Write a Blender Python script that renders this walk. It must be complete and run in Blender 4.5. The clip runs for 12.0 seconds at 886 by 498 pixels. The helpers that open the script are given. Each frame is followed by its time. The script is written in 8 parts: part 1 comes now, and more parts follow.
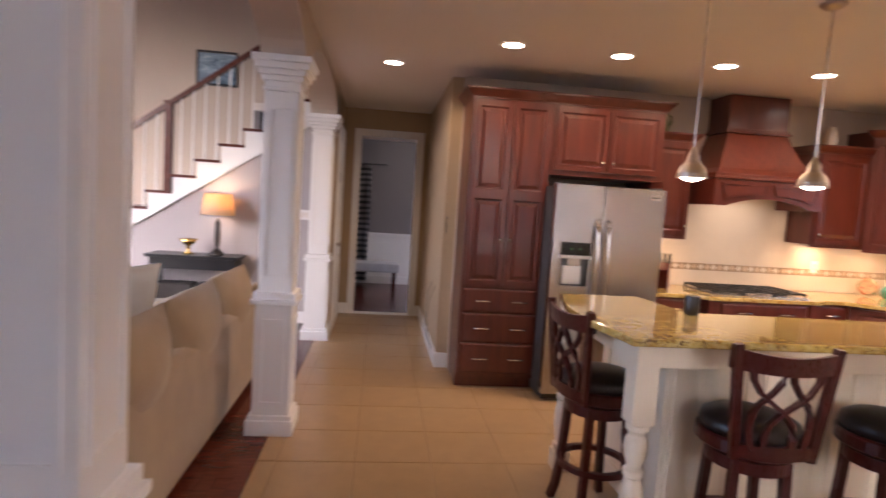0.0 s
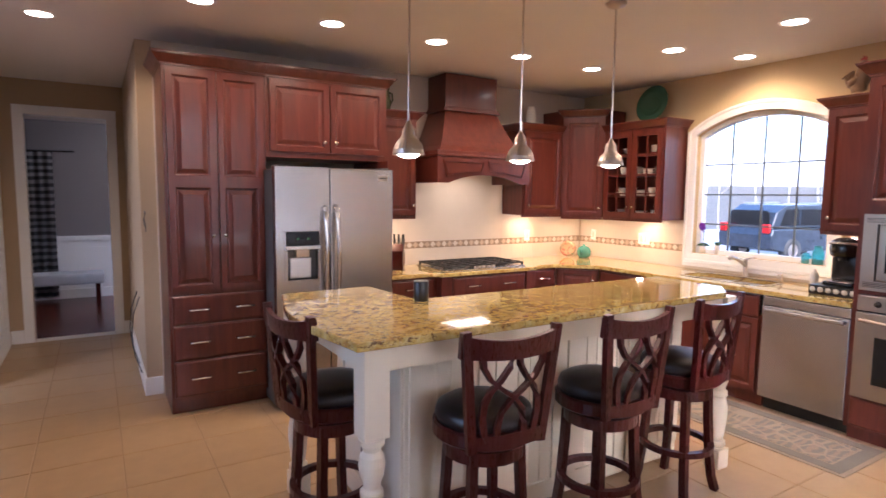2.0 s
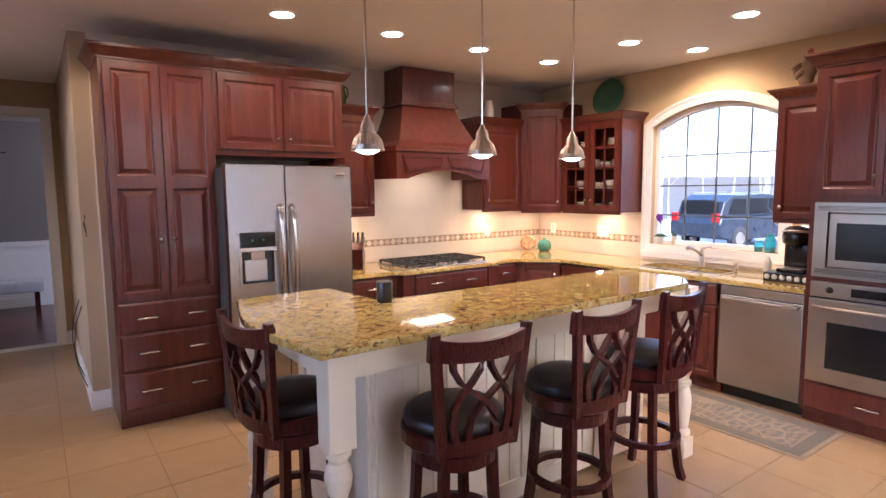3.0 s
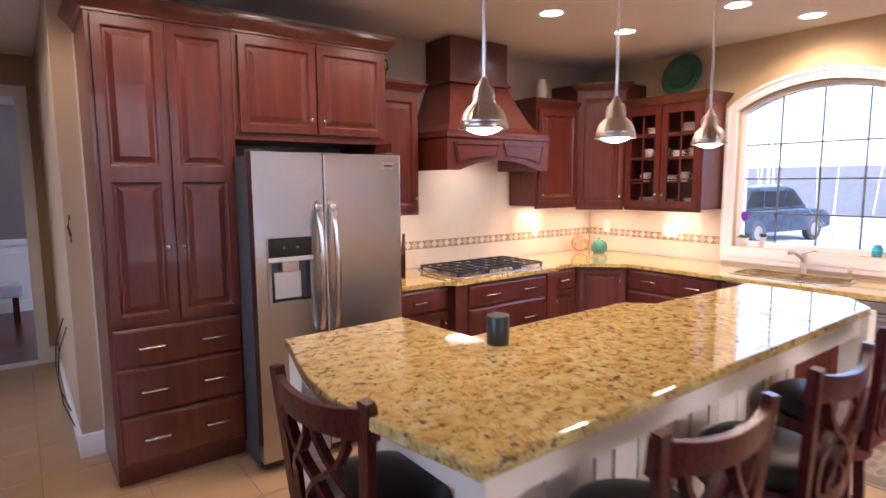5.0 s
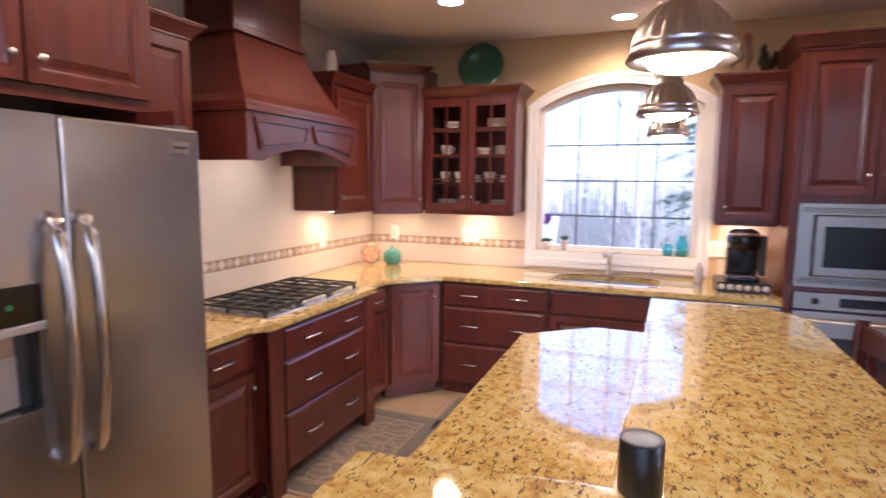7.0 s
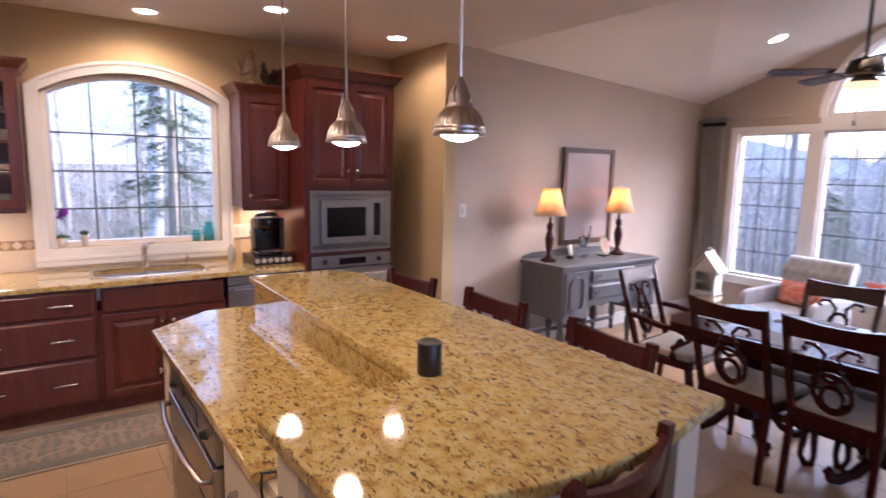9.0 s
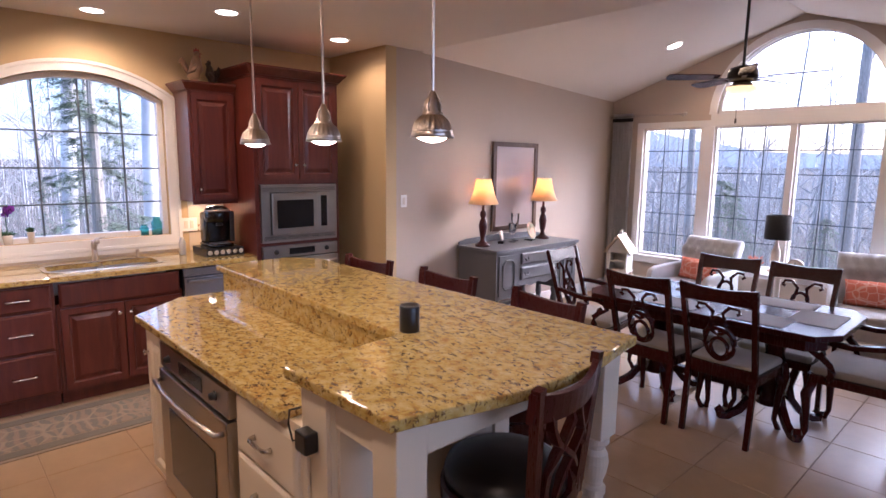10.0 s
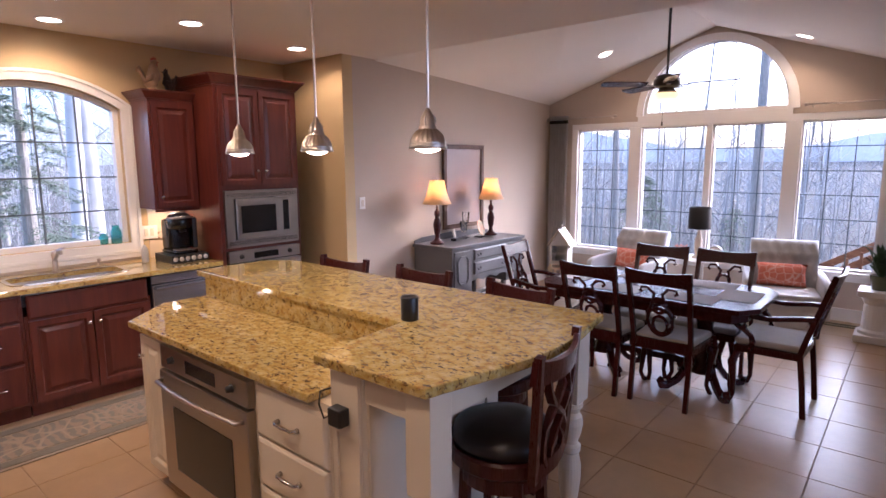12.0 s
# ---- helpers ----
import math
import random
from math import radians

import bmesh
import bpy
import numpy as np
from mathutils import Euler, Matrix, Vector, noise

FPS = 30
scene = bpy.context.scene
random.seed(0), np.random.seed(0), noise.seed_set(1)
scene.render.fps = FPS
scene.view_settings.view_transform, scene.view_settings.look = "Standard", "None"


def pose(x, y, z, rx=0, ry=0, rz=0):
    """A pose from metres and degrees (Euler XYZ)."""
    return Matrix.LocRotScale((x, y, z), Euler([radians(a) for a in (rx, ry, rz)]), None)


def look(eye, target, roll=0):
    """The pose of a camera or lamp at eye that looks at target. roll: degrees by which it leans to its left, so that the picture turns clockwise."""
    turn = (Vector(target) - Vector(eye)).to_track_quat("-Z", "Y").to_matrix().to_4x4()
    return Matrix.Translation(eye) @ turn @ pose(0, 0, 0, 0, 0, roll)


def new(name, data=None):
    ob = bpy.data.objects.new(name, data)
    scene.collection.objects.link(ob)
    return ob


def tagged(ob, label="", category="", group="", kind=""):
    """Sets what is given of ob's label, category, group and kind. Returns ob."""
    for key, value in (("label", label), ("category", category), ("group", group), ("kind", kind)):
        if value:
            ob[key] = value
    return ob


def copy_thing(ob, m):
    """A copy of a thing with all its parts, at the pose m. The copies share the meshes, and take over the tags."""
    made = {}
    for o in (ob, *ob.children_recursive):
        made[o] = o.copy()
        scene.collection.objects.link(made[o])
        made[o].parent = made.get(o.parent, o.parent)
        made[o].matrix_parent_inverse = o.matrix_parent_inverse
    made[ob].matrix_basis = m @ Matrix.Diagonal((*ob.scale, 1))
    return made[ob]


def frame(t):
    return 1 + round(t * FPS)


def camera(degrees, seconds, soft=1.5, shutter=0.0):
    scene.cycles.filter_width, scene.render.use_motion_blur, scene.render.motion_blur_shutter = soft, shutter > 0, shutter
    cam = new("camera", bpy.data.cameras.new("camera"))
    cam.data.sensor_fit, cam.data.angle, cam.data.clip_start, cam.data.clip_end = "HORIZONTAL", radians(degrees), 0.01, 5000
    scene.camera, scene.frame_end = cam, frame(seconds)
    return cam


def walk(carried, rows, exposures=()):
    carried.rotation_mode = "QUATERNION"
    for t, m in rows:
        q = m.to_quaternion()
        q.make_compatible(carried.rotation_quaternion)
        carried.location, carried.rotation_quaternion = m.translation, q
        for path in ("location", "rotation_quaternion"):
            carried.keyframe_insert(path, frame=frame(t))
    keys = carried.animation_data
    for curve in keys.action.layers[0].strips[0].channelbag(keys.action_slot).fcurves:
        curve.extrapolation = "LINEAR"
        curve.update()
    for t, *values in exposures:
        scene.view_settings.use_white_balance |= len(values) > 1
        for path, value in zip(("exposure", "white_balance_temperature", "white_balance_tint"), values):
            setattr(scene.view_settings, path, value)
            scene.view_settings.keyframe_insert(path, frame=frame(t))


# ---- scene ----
cam = camera(76.2, 12.0, 1.5, 0.45)
PATH = [
    (0, (0.04, 0.521, 1.578), (0.265, 2.501, 1.41), 3.7),
    (0.5, (0.087, 0.697, 1.58), (0.665, 2.604, 1.413), 3.1),
    (1, (0.188, 0.807, 1.573), (0.95, 2.649, 1.402), 2.3),
    (1.5, (0.281, 0.866, 1.584), (1.194, 2.636, 1.402), 1.4),
    (2, (0.341, 0.896, 1.59), (1.382, 2.593, 1.4), 0.6),
    (2.5, (0.371, 0.921, 1.592), (1.493, 2.565, 1.396), -0.2),
    (4.5, (0.358, 1.569, 1.606), (1.554, 3.157, 1.383), -0.5),
    (5, (0.429, 1.927, 1.615), (1.62, 3.516, 1.379), -0.4),
    (5.5, (0.485, 2.322, 1.629), (1.719, 3.878, 1.389), -0.2),
    (6, (0.524, 2.682, 1.629), (1.934, 4.079, 1.385), 0.4),
    (6.5, (0.653, 3.025, 1.617), (2.31, 4.118, 1.374), 0.5),
    (7, (0.704, 3.301, 1.603), (2.555, 4.021, 1.367), 0.5),
    (7.5, (0.611, 3.537, 1.617), (2.588, 3.729, 1.378), 0.0),
    (9.5, (0.219, 4.448, 1.689), (1.706, 3.142, 1.399), 1.2),
    (10, (0.115, 4.623, 1.689), (1.563, 3.276, 1.39), 0.7),
    (10.5, (0.095, 4.757, 1.705), (1.515, 3.383, 1.399), 0.6),
    (11, (0.104, 4.885, 1.713), (1.481, 3.467, 1.405), 0.4),
    (11.5, (0.102, 4.963, 1.716), (1.424, 3.494, 1.41), -0.0),
    (12, (0.093, 4.999, 1.721), (1.368, 3.488, 1.42), -0.3),
]
EXPOSURE = [(0.0, 2.78, 5650, 22), (1.0, 2.86, 5150, 20), (2.5, 2.88, 5050, 20), (5.0, 2.94, 4950, 24), (7.0, 2.70, 4850, 23), (9.5, 2.28, 5050, 26), (12.0, 2.30, 5050, 25)]
walk(cam, [(t, look(eye, target, roll)) for t, eye, target, roll in PATH], EXPOSURE)

# ---------------- world, sun, lamps ----------------
world = bpy.data.worlds.new("sky")
scene.world = world
world.use_nodes = True
wn = world.node_tree.nodes
sky = wn.new("ShaderNodeTexSky")
sky.sky_type = "NISHITA"
sky.sun_disc = False
sky.sun_elevation, sky.sun_rotation = radians(32), radians(203)
sky.air_density, sky.dust_density, sky.ozone_density = 1.0, 4.0, 1.2
world.node_tree.links.new(sky.outputs[0], wn["Background"].inputs[0])
wn["Background"].inputs[1].default_value = 0.15


def lamp(name, kind, energy, colour, m, size=0.1, size_y=None, spot=None):
    data = bpy.data.lights.new(name, kind)
    data.energy, data.color = energy, colour
    if kind == "AREA":
        data.shape = "RECTANGLE" if size_y else "DISK"
        data.size = size
        if size_y:
            data.size_y = size_y
    elif kind == "SUN":
        data.angle = size
    else:
        data.shadow_soft_size = size
    if spot:
        data.spot_size, data.spot_blend = radians(spot), 0.45
    ob = new(name, data)
    ob.matrix_basis = m
    return ob


WARM = (1.0, 0.66, 0.34)
lamp("sun", "SUN", 0.55, (1.0, 0.97, 0.93), look((0, 0, 10), (3, 7, 5.5)), radians(60))

# ---------------- materials ----------------
def material(name, base=(0.5, 0.5, 0.5), rough=0.5, metal=0.0):
    m = bpy.data.materials.new(name)
    m.use_nodes = True
    b = m.node_tree.nodes["Principled BSDF"]
    b.inputs["Base Color"].default_value = (*base, 1)
    b.inputs["Roughness"].default_value = rough
    b.inputs["Metallic"].default_value = metal
    return m


class Nodes:
    """Short hand for wiring one material."""

    def __init__(self, m):
        self.t, self.b = m.node_tree, m.node_tree.nodes["Principled BSDF"]

    def node(self, kind, **values):
        n = self.t.nodes.new(kind)
        for k, v in values.items():
            n.inputs[k.replace("_", " ")].default_value = v
        return n

    def link(self, a, b):
        self.t.links.new(a, b)

    def coords(self, scale=(1, 1, 1), turn=(0, 0, 0), kind="Object"):
        c, m = self.t.nodes.new("ShaderNodeTexCoord"), self.t.nodes.new("ShaderNodeMapping")
        m.inputs["Scale"].default_value, m.inputs["Rotation"].default_value = scale, turn
        self.link(c.outputs[kind], m.inputs["Vector"])
        return m.outputs[0]

    def world(self, scale=(1, 1, 1)):
        c, m = self.t.nodes.new("ShaderNodeNewGeometry"), self.t.nodes.new("ShaderNodeMapping")
        m.inputs["Scale"].default_value = scale
        self.link(c.outputs["Position"], m.inputs["Vector"])
        return m.outputs[0]

    def noise(self, vec, scale, detail=4, rough=0.55, distortion=0.0):
        n = self.node("ShaderNodeTexNoise", Scale=scale, Detail=detail, Roughness=rough, Distortion=distortion)
        self.link(vec, n.inputs["Vector"])
        return n.outputs["Fac"]

    def ramp(self, fac, *stops):
        r = self.t.nodes.new("ShaderNodeValToRGB")
        e = r.color_ramp.elements
        for i, (p, c) in enumerate(stops):
            if i >= 2:
                e.new(p)
            e[i].position = p
            e[i].color = (*c, 1) if len(c) == 3 else c
        self.link(fac, r.inputs[0])
        return r.outputs[0]

    def mix(self, fac, a, b, mode="MIX"):
        m = self.t.nodes.new("ShaderNodeMix")
        m.data_type, m.blend_type = "RGBA", mode
        for s, v in ((m.inputs[0], fac), (m.inputs[6], a), (m.inputs[7], b)):
            if isinstance(v, (int, float)):
                s.default_value = v
            elif isinstance(v, tuple):
                s.default_value = (*v, 1)
            else:
                self.link(v, s)
        return m.outputs[2]

    def colour(self, out):
        self.link(out, self.b.inputs["Base Color"])

    def rough(self, fac, a, b):
        r = self.t.nodes.new("ShaderNodeMapRange")
        r.inputs["To Min"].default_value, r.inputs["To Max"].default_value = a, b
        self.link(fac, r.inputs["Value"])
        self.link(r.outputs[0], self.b.inputs["Roughness"])

    def bump(self, fac, strength=0.2, distance=0.01):
        n = self.node("ShaderNodeBump", Strength=strength, Distance=distance)
        self.link(fac, n.inputs["Height"])
        self.link(n.outputs[0], self.b.inputs["Normal"])

    def random(self):
        return self.t.nodes.new("ShaderNodeObjectInfo").outputs["Random"]


def wood(name, dark, mid, light, rough=0.3, scale=(14, 14, 1.2), coat=0.12, gloss=0.35):
    m = material(name, mid, rough)
    n = Nodes(m)
    v = n.coords(scale)
    grain = n.noise(v, 3.0, 6, 0.6, 0.6)
    fine = n.noise(n.coords((90, 90, 3)), 4.0, 3)
    col = n.ramp(grain, (0.3, dark), (0.5, mid), (0.72, light))
    blotch = n.noise(n.world(), 2.2, 2)
    col = n.mix(0.25, col, n.ramp(blotch, (0.35, dark), (0.7, light)))
    col = n.mix(0.07, col, n.ramp(fine, (0.4, dark), (0.6, light)))
    n.colour(col)
    n.rough(fine, rough - 0.06, rough + 0.1)
    n.bump(fine, 0.06, 0.002)
    n.b.inputs["Coat Weight"].default_value = coat
    n.b.inputs["Specular IOR Level"].default_value = gloss
    n.b.inputs["Coat Roughness"].default_value = 0.15
    return m


def plaster(name, base, spread=0.04, rough=0.75, bump=0.12):
    m = material(name, base, rough)
    n = Nodes(m)
    big, fine = n.noise(n.world(), 0.9, 3), n.noise(n.world(), 160, 3)
    lo, hi = [c * (1 - spread) for c in base], [min(1, c * (1 + spread)) for c in base]
    n.colour(n.ramp(big, (0.3, tuple(lo)), (0.7, tuple(hi))))
    n.rough(big, rough - 0.06, rough + 0.06)
    n.bump(fine, bump, 0.002)
    return m


CHERRY = wood("cherry_wood", (0.058, 0.0098, 0.0066), (0.090, 0.0165, 0.0096), (0.126, 0.0270, 0.0140), 0.34, (7, 7, 0.7), 0.42, 0.38)
DARKWOOD = wood("dark_stool_wood", (0.038, 0.0042, 0.0037), (0.045, 0.0052, 0.0045), (0.054, 0.0072, 0.0058), 0.27)
WALNUT = wood("dining_wood", (0.028, 0.0034, 0.0029), (0.035, 0.0046, 0.0039), (0.045, 0.0070, 0.0056), 0.24, gloss=0.22)
WALL = plaster("wall_paint", (0.51, 0.425, 0.34))
# wall beige with the ceiling cans' golden light mixed into the colour
WALL_LAMPLIT = plaster("lamplit_wall_paint", (0.57, 0.425, 0.225))
# darker copy of the wall paint, the hall's dimness put into the colour
WALL_DIMMED = plaster("dimmed_hall_paint", (0.40, 0.29, 0.175))
WALL_GREY = plaster("living_wall_paint", (0.38, 0.345, 0.34))
CEIL = plaster("ceiling_paint", (0.74, 0.69, 0.63), 0.02, 0.85)
WHITE = plaster("white_trim_paint", (0.80, 0.785, 0.76), 0.02, 0.38, 0.03)
CREAM = plaster("cream_cabinet_paint", (0.68, 0.585, 0.435), 0.05, 0.42, 0.05)


def granite_material():
    m = material("granite", (0.5, 0.36, 0.16), 0.09)
    n = Nodes(m)
    v = n.world((1, 1, 1))
    a, b, c = n.noise(v, 26, 4, 0.6, 0.4), n.noise(n.world((1, 1.9, 1.4)), 40, 5, 0.68, 0.7), n.noise(v, 150, 3)
    col = n.ramp(a, (0.32, (0.35, 0.19, 0.045)), (0.47, (0.50, 0.355, 0.088)), (0.66, (0.59, 0.46, 0.185)))
    col = n.mix(n.ramp(b, (0.545, (0, 0, 0)), (0.61, (1, 1, 1))), col, (0.13, 0.072, 0.03))
    vor = n.node("ShaderNodeTexVoronoi", Scale=38.0)
    n.link(n.world(), vor.inputs["Vector"])
    dots = n.ramp(vor.outputs["Distance"], (0.10, (1, 1, 1)), (0.22, (0, 0, 0)))
    col = n.mix(n.mix(1.0, dots, n.ramp(n.noise(v, 18, 2), (0.5, (0, 0, 0)), (0.6, (0.8, 0.8, 0.8))), "MULTIPLY"), col, (0.10, 0.055, 0.03))
    col = n.mix(n.ramp(c, (0.62, (0, 0, 0)), (0.74, (0.7, 0.7, 0.7))), col, (0.80, 0.70, 0.48))
    n.colour(col)
    n.rough(c, 0.04, 0.08)
    n.b.inputs["Specular IOR Level"].default_value = 0.9
    n.b.inputs["Coat Weight"].default_value = 0.5
    n.b.inputs["Coat Roughness"].default_value = 0.03
    return m


GRANITE = granite_material()


def steel_material(name="brushed_steel", base=(0.47, 0.465, 0.475), rough=0.27, stretch=(1, 1, 140)):
    m = material(name, base, rough, 1.0)
    n = Nodes(m)
    f = n.noise(n.coords(stretch), 3.0, 3)
    n.rough(f, rough - 0.008, rough + 0.008)
    n.colour(n.ramp(n.noise(n.world(), 3, 2), (0.3, tuple(c * 0.9 for c in base)), (0.7, base)))
    return m


STEEL = steel_material()
OVEN_STEEL = steel_material("warm_oven_steel", (0.45, 0.41, 0.36), 0.28)
BASIN = steel_material("satin_sink_steel", (0.62, 0.61, 0.61), 0.40, (30, 30, 30))
CHROME = steel_material("polished_nickel", (0.62, 0.58, 0.53), 0.16, (40, 40, 40))
NICKEL = steel_material("satin_nickel", (0.54, 0.475, 0.42), 0.28, (60, 60, 60))


def glass_material():
    m = material("clear_glass", (1, 1, 1), 0.0)
    n = Nodes(m)
    n.b.inputs["Transmission Weight"].default_value = 1.0
    n.b.inputs["IOR"].default_value = 1.02
    return m


GLASS = glass_material()


def leather_material(name, base, rough=0.4):
    m = material(name, base, rough)
    n = Nodes(m)
    f = n.noise(n.coords(), 220, 3)
    n.colour(n.ramp(n.noise(n.coords(), 6, 3), (0.3, tuple(c * 0.7 for c in base)), (0.7, tuple(c * 1.25 for c in base))))
    n.bump(f, 0.25, 0.002)
    return m


LEATHER = leather_material("black_leather", (0.012, 0.010, 0.010), 0.36)
BLACK = leather_material("black_plastic", (0.010, 0.010, 0.011), 0.3)
IRON = leather_material("cast_iron", (0.015, 0.015, 0.016), 0.5)


def fabric_material(name, base, spread=0.12, scale=420):
    m = material(name, base, 0.9)
    n = Nodes(m)
    w = n.noise(n.coords(), scale, 2)
    big = n.noise(n.coords(), 5, 3)
    col = n.ramp(big, (0.3, tuple(c * (1 - spread) for c in base)), (0.7, tuple(min(1, c * (1 + spread)) for c in base)))
    n.colour(n.mix(0.3, col, n.ramp(w, (0.35, tuple(c * 0.7 for c in base)), (0.65, base))))
    n.bump(w, 0.3, 0.002)
    n.b.inputs["Sheen Weight"].default_value = 0.3
    return m


SOFA = fabric_material("sofa_fabric", (0.36, 0.27, 0.175))
SEATCLOTH = fabric_material("seat_cloth", (0.36, 0.29, 0.205))
LINEN = fabric_material("white_linen", (0.52, 0.53, 0.55))
CURTAIN = fabric_material("curtain_cloth", (0.74, 0.71, 0.68))
SHADE = fabric_material("lamp_shade_cloth", (0.85, 0.76, 0.58))
BLACKCLOTH = fabric_material("black_shade_cloth", (0.012, 0.013, 0.016))


def tile_material(name, base, spread, rough=0.28):
    m = material(name, base, rough)
    n = Nodes(m)
    r = n.random()
    a, b = n.noise(n.world(), 7.0, 6, 0.65, 0.2), n.noise(n.world(), 42, 3)
    lo, hi = tuple(c * (1 - spread) for c in base), tuple(min(1, c * (1 + spread)) for c in base)
    col = n.ramp(a, (0.28, lo), (0.72, hi))
    col = n.mix(0.25, col, n.ramp(r, (0.0, lo), (1.0, hi)))
    col = n.mix(0.06, col, n.ramp(b, (0.4, lo), (0.6, hi)))
    n.colour(col)
    n.rough(a, rough - 0.03, rough + 0.04)
    n.bump(b, 0.02, 0.002)
    return m


TILE = tile_material("floor_tile", (0.375, 0.252, 0.134), 0.10, 0.30)
Nodes(TILE).b.inputs["Specular IOR Level"].default_value = 0.34
GROUT = plaster("grout", (0.30, 0.205, 0.12), 0.1, 0.9)
SPLASH = tile_material("backsplash_tile", (0.62, 0.54, 0.435), 0.035, 0.35)
SPLASH_DARK = tile_material("backsplash_accent", (0.30, 0.215, 0.14), 0.25, 0.4)
REDWOOD = wood("red_oak_floor", (0.060, 0.012, 0.008), (0.110, 0.022, 0.013), (0.160, 0.040, 0.022), 0.22, (1.5, 14, 14))


def glow_material(name, colour, strength):
    m = material(name, (0.8, 0.8, 0.8))
    n = Nodes(m)
    n.b.inputs["Emission Color"].default_value = (*colour, 1)
    n.b.inputs["Emission Strength"].default_value = strength
    return m


BULB = glow_material("lit_bulb", (1.0, 0.80, 0.55), 5)

# ---------------- mesh helpers ----------------
def thing(name, x=0, y=0, z=0, rz=0, label="", category="", group="", kind=""):
    ob = new(name)
    ob.empty_display_size = 0.05
    ob.matrix_basis = pose(x, y, z, 0, 0, rz)
    return tagged(ob, label, category, group, kind)


def part(name, bm, mat, parent=None, label="", smooth=False):
    me = bpy.data.meshes.new(name)
    bm.to_mesh(me)
    bm.free()
    me.materials.append(mat)
    if smooth:
        me.polygons.foreach_set("use_smooth", [True] * len(me.polygons))
    ob = new(name, me)
    if parent:
        ob.parent = parent
    if label:
        ob["label"] = label
    return ob


class Sticks:
    """Many tapered bars gathered into one mesh without bmesh."""

    def __init__(self):
        self.vs, self.fs = [], []

    def bar(self, pts, radii, seg):
        pts = [Vector(p) for p in pts]
        k, i0 = len(pts), len(self.vs)
        for i, p in enumerate(pts):
            d = (pts[min(i + 1, k - 1)] - pts[max(i - 1, 0)]).normalized()
            s = d.cross(Vector((0, 0, 1)) if abs(d.z) < 0.95 else Vector((0, 1, 0))).normalized()
            w = s.cross(d)
            for q in range(seg):
                a = q * math.tau / seg
                self.vs.append(p + (s * math.cos(a) + w * math.sin(a)) * radii[i])
        for i in range(k - 1):
            for q in range(seg):
                a, b = i0 + i * seg + q, i0 + i * seg + (q + 1) % seg
                self.fs.append((a, b, b + seg, a + seg))

    def part(self, name, mat, parent=None):
        me = bpy.data.meshes.new(name)
        me.from_pydata(self.vs, [], self.fs)
        me.materials.append(mat)
        me.polygons.foreach_set("use_smooth", [True] * len(me.polygons))
        ob = new(name, me)
        if parent:
            ob.parent = parent
        return ob


def structure(name, bm, mat, label="", smooth=False):
    return tagged(part(name, bm, mat, None, "", smooth), label, "", "", "structure")


def box(bm, x0, y0, z0, x1, y1, z1, bevel=0.0, m=None):
    r = bmesh.ops.create_cube(bm, size=1)
    vs = r["verts"]
    bmesh.ops.scale(bm, vec=(abs(x1 - x0), abs(y1 - y0), abs(z1 - z0)), verts=vs)
    bmesh.ops.translate(bm, vec=((x0 + x1) / 2, (y0 + y1) / 2, (z0 + z1) / 2), verts=vs)
    if bevel:
        es = list({e for v in vs for e in v.link_edges})
        r = bmesh.ops.bevel(bm, geom=es, offset=bevel, segments=2, affect="EDGES", profile=0.6)
        vs = list({v for f in r["faces"] for v in f.verts} | {v for v in vs if v.is_valid})
    if m is not None:
        bmesh.ops.transform(bm, matrix=m, verts=vs)
    return bm


def bx(*a, **k):
    return box(bmesh.new(), *a, **k)


def prism(bm, pts, axis, a, b, bevel=0.0):
    """A polygon pushed from a to b along an axis; pts are the other two coordinates in x, y, z order."""
    def at(p, w):
        return {"x": (w, p[0], p[1]), "y": (p[0], w, p[1]), "z": (p[0], p[1], w)}[axis]
    lo = [bm.verts.new(at(p, a)) for p in pts]
    hi = [bm.verts.new(at(p, b)) for p in pts]
    fs = [bm.faces.new(lo), bm.faces.new(hi)]
    k = len(pts)
    for i in range(k):
        fs.append(bm.faces.new((lo[i], lo[(i + 1) % k], hi[(i + 1) % k], hi[i])))
    bmesh.ops.recalc_face_normals(bm, faces=fs)
    if bevel:
        es = [e for f in fs[:2] for e in f.edges]
        bmesh.ops.bevel(bm, geom=list(set(es)), offset=bevel, segments=3, affect="EDGES", profile=0.6)
    return bm


def ring_prism(bm, outer, inner, axis, a, b):
    """A closed frame between two outlines with the same number of points, with depth from a to b."""
    def at(p, w):
        return {"x": (w, p[0], p[1]), "y": (p[0], w, p[1]), "z": (p[0], p[1], w)}[axis]
    k, fs = len(outer), []
    rows = [[bm.verts.new(at(p, w)) for p in o] for o, w in ((outer, a), (outer, b), (inner, b), (inner, a))]
    for r in range(4):
        p, q = rows[r], rows[(r + 1) % 4]
        for i in range(k):
            fs.append(bm.faces.new((p[i], p[(i + 1) % k], q[(i + 1) % k], q[i])))
    bmesh.ops.recalc_face_normals(bm, faces=fs)
    return bm


